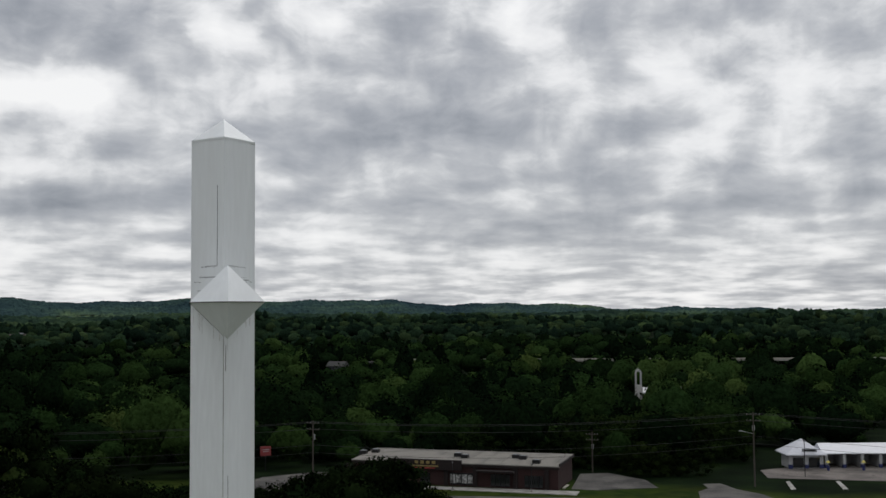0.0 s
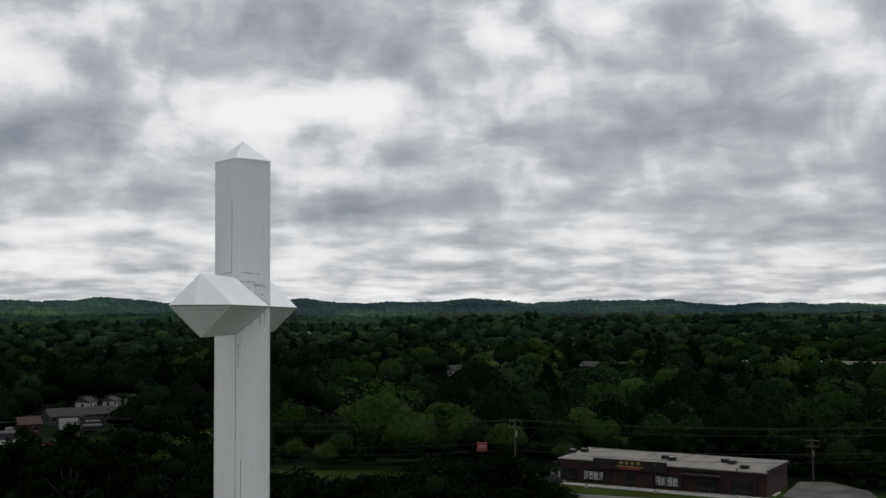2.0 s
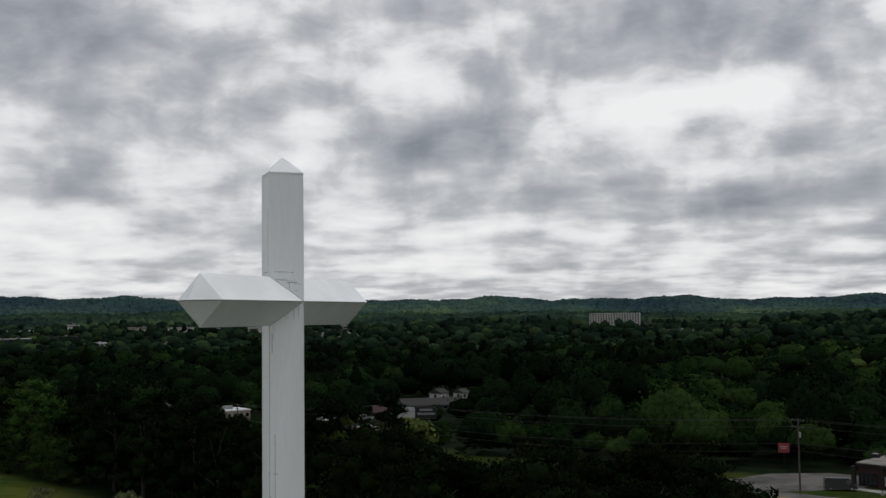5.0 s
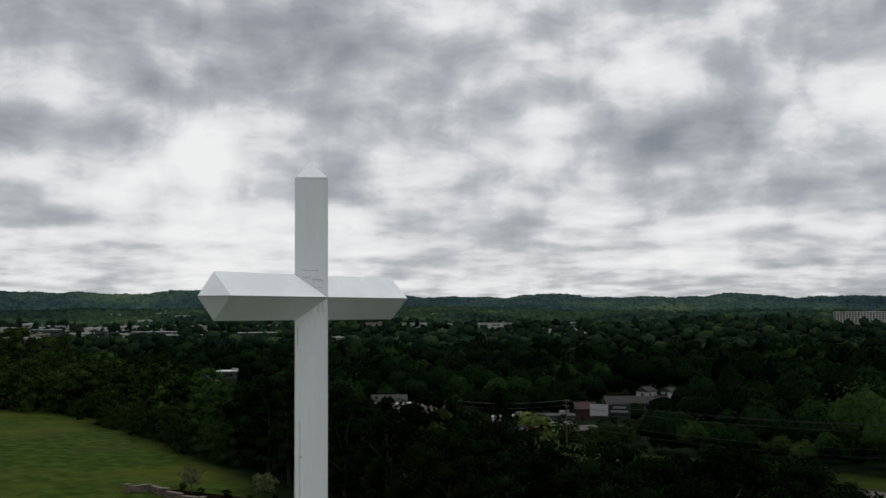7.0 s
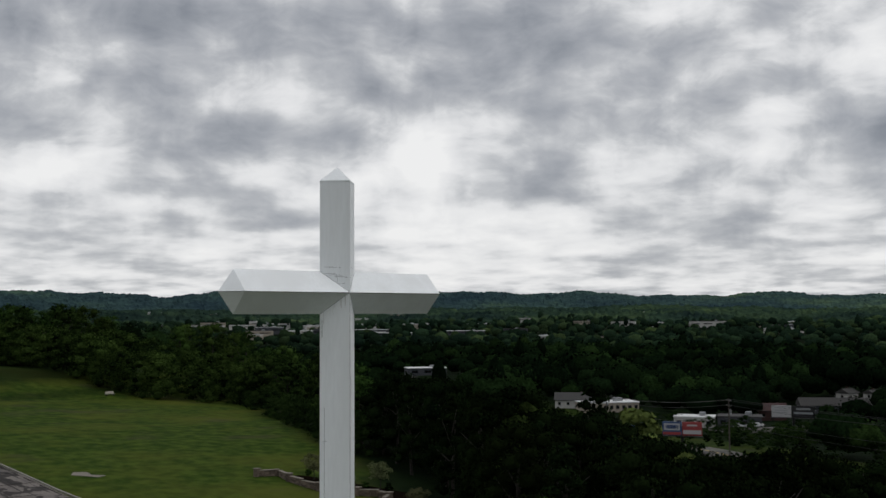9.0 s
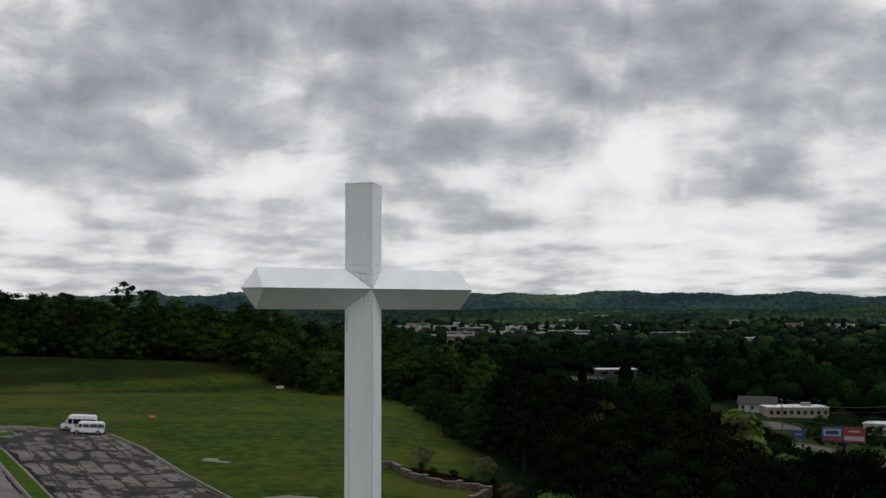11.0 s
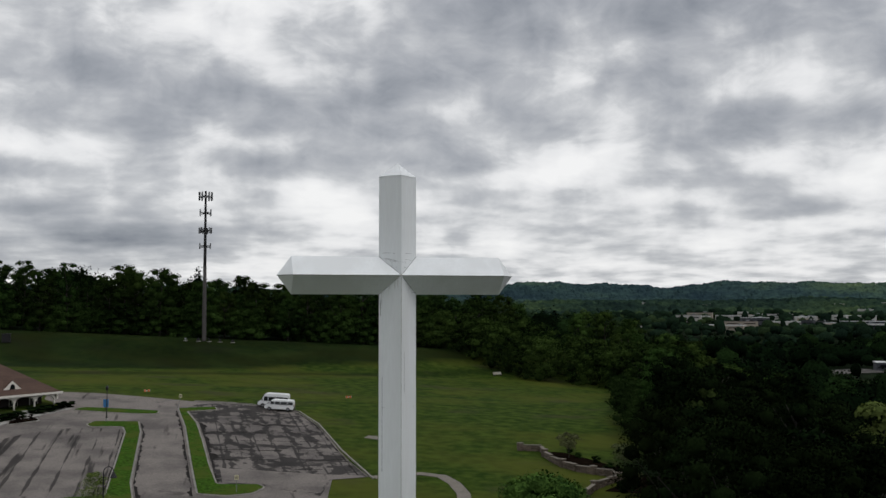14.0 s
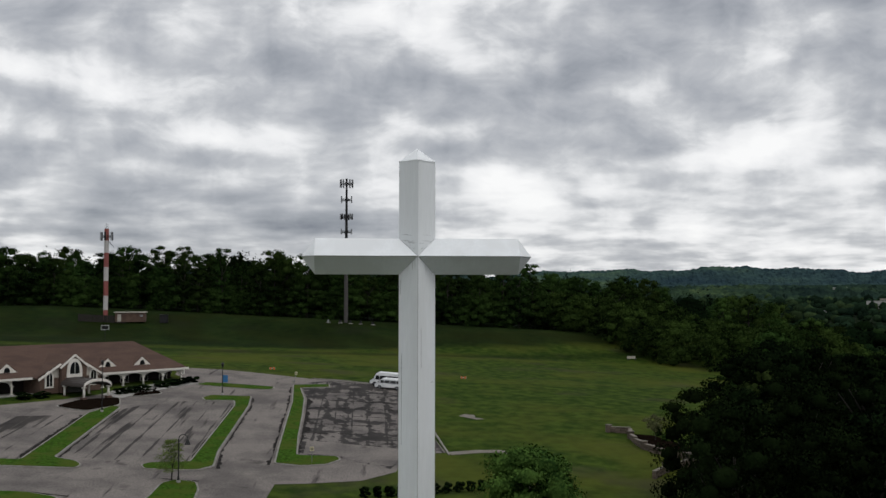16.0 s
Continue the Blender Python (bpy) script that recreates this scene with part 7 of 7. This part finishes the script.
def house(x, y, turn, w, d, h, wall, roof, label, rise=None, porch=False, z=None):
    """A gabled house; its long front faces local -y."""
    t = thing("house", pose(x, y, gz(x, y) if z is None else z, 0, 0, turn), label, "house")
    rise = d * 0.32 if rise is None else rise
    bm = solid([(-w / 2, -d / 2, -1.5), (w / 2, -d / 2, -1.5), (w / 2, d / 2, -1.5), (-w / 2, d / 2, -1.5), (-w / 2, -d / 2, h), (w / 2, -d / 2, h), (w / 2, d / 2, h), (-w / 2, d / 2, h), (-w / 2, 0, h + rise - 0.2), (w / 2, 0, h + rise - 0.2)],
               [(3, 2, 1, 0), (0, 1, 5, 4), (2, 3, 7, 6), (1, 2, 6, 9, 5), (3, 0, 4, 8, 7), (4, 5, 9, 8), (6, 7, 8, 9)])
    part("wall", bm, wall, t)
    part("roof", gable_roof(-w / 2 - 0.5, w / 2 + 0.5, -d / 2 - 0.5, d / 2 + 0.5, h - 0.12, h + rise), roof, t)
    n = max(2, int(w / 3.2))
    for k in range(n):
        xx = -w / 2 + w * (k + 0.5) / n
        if k == n // 2:
            part("door", box((1.0, 0.14, 2.1), (xx, -d / 2 - 0.02, 1.05)), M_BRICK_DARK, t)
        else:
            g = part("window", box((1.1, 0.12, 1.2), (xx, -d / 2 - 0.02, h * 0.55)), M_GLASS_DARK, t)
            part("sill", box((1.3, 0.2, 0.1), (xx, -d / 2 - 0.06, h * 0.55 - 0.65)), M_SIGN_WHITE, g)
    for s in (-1, 1):
        part("window", box((0.12, 1.1, 1.2), (s * (w / 2 + 0.02), 0, h * 0.55)), M_GLASS_DARK, t)
    part("chimney", box((0.7, 0.7, 1.6), (w * 0.25, d * 0.2, h + rise * 0.8)), M_WALLS[3], t)
    return t


def flat_building(x, y, turn, w, d, h, wall, roof, label, rows=1, cols=6, name="commercial_building", z=None, glass=(0.5, 0.42)):
    """A flat-roofed building with rows of windows on its front, which faces local -y."""
    t = thing(name, pose(x, y, gz(x, y) if z is None else z, 0, 0, turn), label, "building")
    part("wall", box((w, d, h + 2), (0, 0, h / 2 - 1)), wall, t)
    part("roof", box((w + 0.5, d + 0.5, 0.4), (0, 0, h + 0.2)), roof, t)
    ph = h / rows
    for r in range(rows):
        for c in range(cols):
            part("window", box((w / cols * glass[0], 0.25, ph * glass[1]), (-w / 2 + w * (c + 0.5) / cols, -d / 2 - 0.03, ph * (r + 0.5))), M_GLASS_DARK, t)
    part("roof_unit", box((min(4, w * 0.15), 2.5, 1.4), (w * 0.2, 0, h + 1.0), 0, 0.05), M_GALV, t)
    return t


def facing(x, y):
    """Turn that makes a front look towards the hill."""
    return math.degrees(math.atan2(-x, y)) * 1.0


def yard(x, y, hx, hy, turn):
    CLEARINGS.append((x, y, hx, hy, turn))
    # open ground on the side towards the hill, so that it can be seen over the trees
    r = math.hypot(x, y)
    CLEARINGS.append((x - x / r * 20, y - y / r * 20, 6 + hx * 0.7, 16, turn))


SPOTS = [
    # x, y, turn offset, width, depth, height, wall, roof
    (-143, 345, 18, 26, 9, 2.6, 2, 2, "long low motel with dark roof and pale gables"),
    (-127, 385, 62, 6, 5, 2.6, 0, 2, "white gabled motel wing with dark roof"),
    (-134, 381, 62, 6, 5, 2.6, 0, 2, "white gabled motel wing with dark roof"),
    (-142, 376.5, 62, 6, 5, 2.6, 0, 2, "white gabled motel wing with dark roof"),
    (-151, 372, 62, 7, 6, 3.2, 0, 2, "white gabled motel office with dark roof"),
    (-240, 264, 10, 5, 5, 4.0, 0, 4, "small kiosk with a bright red roof"),
    (-223.5, 282, 0, 14, 9, 3.0, 0, 0, "white house with grey hipped roof among trees"),
    (-151, 313, 10, 10, 8, 3.8, 3, 3, "dull red roofed house behind the billboard"),
    (0, 520, 20, 9, 8, 3.0, 0, 2, "small white house in the trees"),
    (75, 535, -25, 10, 8, 3.4, 2, 0, "grey gabled house in the trees"),
    (100, 577, 30, 9, 8, 3.6, 2, 0, "grey gabled house among trees"),
    (-384, 796, 5, 20, 10, 3.4, 0, 1, "pale low house with white roof"),
    (60, 640, 40, 10, 8, 3.2, 1, 0, "beige house half hidden by trees"),
    (-60, 600, -15, 10, 8, 3.2, 0, 0, "white house half hidden by trees"),
    (-250, 640, 25, 12, 8, 3.2, 1, 2, "beige house half hidden by trees"),
    (-330, 560, -30, 11, 8, 3.2, 0, 0, "white house with grey roof in the woods"),
    (150, 660, 10, 12, 8, 3.2, 0, 0, "white house far down the valley"),
    (-420, 470, 10, 12, 8, 3.2, 1, 0, "beige house beyond the road"),
]
for x, y, dt, w, d, h, wa, ro, lab in SPOTS:
    house(x, y, facing(x, y) + dt, w, d, h, M_WALLS[wa], M_ROOFS[ro], lab)
    yard(x, y, w / 2 + 4, d / 2 + 4, facing(x, y) + dt)
SHOPS = [
    (-209, 286, 22, 23, 12, 3.3, 1, 1, 1, 9, "cream strip of shops with pale flat roof"),
    (-72, 131, 20, 13, 8, 3.6, 0, 1, 1, 3, "low white building with flat white roof"),
    (-147, 285, 4, 15, 10, 3.6, 2, 0, 1, 4, "low blue-grey shop with dark roof"),
    (-160, 276, 0, 14, 9, 3.6, 0, 1, 1, 4, "low white shop with flat white roof"),
    (-430, 380, 12, 24, 14, 4.0, 2, 1, 1, 3, "long low building with bright white roof"),
    (-946, 674, 0, 28, 12, 4.5, 0, 1, 1, 6, "low pale building on the valley floor"),
    (-205, 1200, 0, 46, 14, 7.0, 1, 0, 2, 10, "beige two-storey school building"),
]
for x, y, dt, w, d, h, wa, ro, rows, cols, lab in SHOPS:
    flat_building(x, y, facing(x, y) + dt, w, d, h, M_WALLS[wa], M_ROOFS[ro], lab, rows, cols)
    yard(x, y, w / 2 + 5, d / 2 + 6, facing(x, y) + dt)
# hotel block on the skyline
flat_building(-366, 1560, facing(-366, 1560) - 4, 78, 18, 17, M_WALLS[0], M_ROOFS[1], "long white seven-storey hotel block with dark windows", 6, 19, "hotel_block", gz(-366, 1560) - 2, (0.6, 0.66))
yard(-366, 1560, 60, 60, facing(-366, 1560))
CLEARINGS.append((-352, 1495, 58, 46, facing(-352, 1495)))
CLEARINGS.append((-205, 1165, 34, 40, facing(-205, 1200)))
# chapel with an open steeple
CX, CY = 160, 314
st = thing("chapel", pose(CX, CY, gz(CX, CY) - 1.5, 0, 0, -22), "small chapel with a white openwork steeple", "church")
part("wall", box((14, 9, 6.0), (9, 0, 2.4)), M_WALLS[3], st)
part("roof", gable_roof(1.5, 16.5, -5, 5, 5.4, 7.6), M_ROOFS[1], st)
part("steeple_base", box((2.5, 2.2, 8.4), (0, 0, 4.2), 0, 0.05), M_WALLS[0], st)
hb = 8.4
for dx in (-0.93, 0.93):
    part("steeple_post", box((0.62, 2.2, 4.4), (dx, 0, hb + 2.2), 0, 0.04), M_SIGN_WHITE, st)
bm = bmesh.new()
arc = [(math.cos(math.pi * k / 12), math.sin(math.pi * k / 12)) for k in range(13)]
for y in (-1.1, 1.1):
    rows_ = [[bm.verts.new((r * c, y, hb + 4.4 + r * q * 1.15)) for c, q in arc] for r in (1.24, 0.62)]
    for i in range(12):
        bm.faces.new((rows_[0][i], rows_[0][i + 1], rows_[1][i + 1], rows_[1][i]))
bm.verts.ensure_lookup_table()
for base in (0, 13):
    for i in range(12):
        bm.faces.new([bm.verts[j] for j in (base + i, base + i + 1, base + i + 27, base + i + 26)])
bmesh.ops.recalc_face_normals(bm, faces=bm.faces[:])
part("steeple_arch", bm, M_SIGN_WHITE, st)
hb = 6.8
part("cross_upright", box((0.14, 0.14, 2.0), (0, 0, hb + 7.2)), M_SIGN_WHITE, st)
part("cross_bar", box((0.9, 0.14, 0.14), (0, 0, hb + 7.5)), M_SIGN_WHITE, st)
CLEARINGS.append((CX + 5, CY, 12, 8, -22))
CLEARINGS.append((CX - 7, CY - 22, 13, 26, -22))
# raised highway, pale barriers showing between trees
hw = thing("highway_viaduct", pose(0, 0, 0), "pale concrete highway viaduct beyond the woods", "viaduct", kind="structure")
A, B = Vector((128, 610, 0)), Vector((425, 500, 0))
d = (B - A).normalized()
ang = math.degrees(math.atan2(d.y, d.x))
for k in range(8):
    c = A.lerp(B, (k + 0.5) / 8)
    z = -1.3
    s = part("deck", box(((B - A).length / 8 - 0.3, 11, 0.9), (c.x, c.y, z), ang), M_CONCRETE, hw)
    part("barrier", box(((B - A).length / 8 - 0.3, 0.3, 1.1), (c.x + d.y * 5.3, c.y - d.x * 5.3, z + 0.95), ang), M_STUCCO, s)
    part("pillar", box((1.2, 6, 8), (c.x, c.y, z - 4.4), ang), M_CONCRETE, hw)
for share, half in ((0.31, 32), (0.78, 22)):
    c = A.lerp(B, share)
    CLEARINGS.append((c.x, c.y, half, 12, ang))
    CLEARINGS.append((c.x - c.x / c.length * 34, c.y - c.y / c.length * 34, half * 0.9, 26, ang))
CLEARINGS.append((76, 508, 13, 26, 0))
tagged(part("yard", draped([(82, 540), (88, 566), (100, 562), (95, 536)], 0.12, 0.2, 8), M_CONCRETE), "pale paved yard between houses", "yard", kind="structure")

# the town across the valley: sheds and blocks of many sizes
rng = random.Random(12)
TOWN = []
for k in range(110):
    th = radians(rng.choice((rng.uniform(38, 62), rng.uniform(50, 66), rng.uniform(14, 40), rng.uniform(50, 61))))
    r = rng.choice((rng.uniform(1120, 1620), rng.uniform(1120, 1620), rng.uniform(1600, 2200)))
    x, y = -math.sin(th) * r, math.cos(th) * r
    if 9 < math.degrees(th) < 21 or any(math.hypot(x - a, y - b) < 28 for a, b in TOWN):
        continue
    TOWN.append((x, y))
    w, d, h = rng.uniform(12, 52), rng.uniform(10, 22), rng.choice((3.4, 3.4, 4, 4, 5, 6.5))
    flat_building(x, y, facing(x, y) + rng.uniform(-12, 12), w, d, h, M_WALLS[rng.choice((0, 0, 0, 1, 1, 2))], M_ROOFS[rng.choice((1, 1, 0))], rng.choice(("pale flat-roofed store in the distant town", "long low shed in the distant town", "beige block in the distant town")), 2 if h > 8 else 1, max(1, int(w / 14)), z=gz(x, y) + 2.6, glass=(0.7, 0.2))
    yard(x, y, w / 2 + 4, d / 2 + 8, facing(x, y))
# gravel yard and parking beyond the trees
for pts, lab in (([(-345, 296), (-330, 322), (-312, 312), (-324, 288)], "pale gravel yard among the trees"), ([(-470, 345), (-452, 372), (-418, 364), (-436, 330)], "grey car park before a long building"), ([(-150, 268), (-128, 292), (-112, 280), (-132, 258)], "pale paved yard by the shops"), ([(-232, 246), (-200, 268), (-180, 262), (-205, 236)], "grey paved yard before the shops")):
    tagged(part("yard", draped(pts, 0.12, 0.2, 8), M_ROAD), lab, "yard", kind="structure")
    cx, cy = sum(p[0] for p in pts) / 4, sum(p[1] for p in pts) / 4
    yard(cx, cy, 20, 16, facing(cx, cy))
CLEARINGS.append((-412, 366, 24, 20, 50))
CLEARINGS.append((-388, 346, 18, 18, 50))
CLEARINGS.append((48, 152, 34, 20, -30))
CLEARINGS.append((80, 147, 12, 11, 0))
CLEARINGS.append((134, 144, 38, 26, -14))
CLEARINGS.append((14, 166, 18, 16, -30))
CLEARINGS.append((96, 128, 18, 14, 0))
CLEARINGS.append((-112, 240, 62, 46, -28))
CLEARINGS.append((-180, 262, 40, 26, -30))
rng = random.Random(44)
for k in range(46):
    x, y = rng.uniform(-175, -40), rng.uniform(186, 265)
    if float(road_distance(x, y)) > 10:
        shrub(x, y, rng.uniform(2, 4), rng.uniform(1.6, 3), "rough green bush beside the road", M_LEAF_MID, 240 + k % 4, "bushes along the road")


def roadside(rng):
    while True:
        x, y = rng.uniform(-180, -36), rng.uniform(180, 280)
        if 13 < float(road_distance(x, y)) < 60 and not (-166 < x < -108 and 262 < y < 300):
            return x, y


thicket("roadside_growth", "rough green bushes beyond the road", 70, 45, roadside, (0.35, 0.7), 4.0, None, M_LEAF_MID)


def behind_store(rng):
    return rng.uniform(58, 122), rng.uniform(162, 182)


thicket("store_growth", "trees close behind the store", 40, 46, behind_store, (0.7, 1.2), 4.6, None, M_LEAF_MID)



def behind_yard(rng):
    return rng.uniform(86, 102), rng.uniform(147, 164)


thicket("yard_growth", "dark bushes and small trees behind the yard", 26, 47, behind_yard, (0.5, 0.85), 4.0, None, M_LEAF_MID)

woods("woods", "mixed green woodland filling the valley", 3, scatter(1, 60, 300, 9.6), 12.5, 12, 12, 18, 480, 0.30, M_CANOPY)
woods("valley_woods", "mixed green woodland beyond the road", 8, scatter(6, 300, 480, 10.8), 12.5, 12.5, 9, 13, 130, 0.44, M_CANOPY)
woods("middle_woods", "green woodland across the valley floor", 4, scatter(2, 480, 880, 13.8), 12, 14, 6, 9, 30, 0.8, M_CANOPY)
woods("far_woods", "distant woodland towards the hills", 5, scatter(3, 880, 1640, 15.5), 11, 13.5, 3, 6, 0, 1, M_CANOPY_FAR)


def treetops(name, label, seed, rs, step, uneven, mat):
    """Far woods: one sheet of treetops over the ground, uneven from crown to crown."""
    rng = np.random.default_rng(seed)
    T, R = np.meshgrid(np.radians(np.arange(-43, 112, step)), rs)
    T = T + rng.uniform(-0.4, 0.4, T.shape) * radians(step)
    X, Y = -R * np.sin(T), R * np.cos(T)
    Z = ground_z(X, Y) + 8 + rng.uniform(-uneven, uneven, T.shape) + 1.6 * lumps(X, Y, 60, 1.3)
    Z[0] -= 9
    ny, nx = T.shape
    k = np.arange(nx * ny).reshape(ny, nx)
    ob = mesh_object(name, np.stack([X.ravel(), Y.ravel(), Z.ravel()], 1), np.stack([k[:-1, :-1].ravel(), k[1:, :-1].ravel(), k[1:, 1:].ravel(), k[:-1, 1:].ravel()], 1), mat)
    tagged(ob, label, "woods", kind="stuff")


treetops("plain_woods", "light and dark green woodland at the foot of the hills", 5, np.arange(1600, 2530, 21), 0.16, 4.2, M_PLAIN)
treetops("hill_woods", "wooded hills on the skyline, haze painted into their blue-green", 6, np.concatenate([np.arange(2500, 2800, 30), np.arange(2800, 3300, 18), np.arange(3300, 4400, 110)]), 0.11, 3.6, M_HILLS)
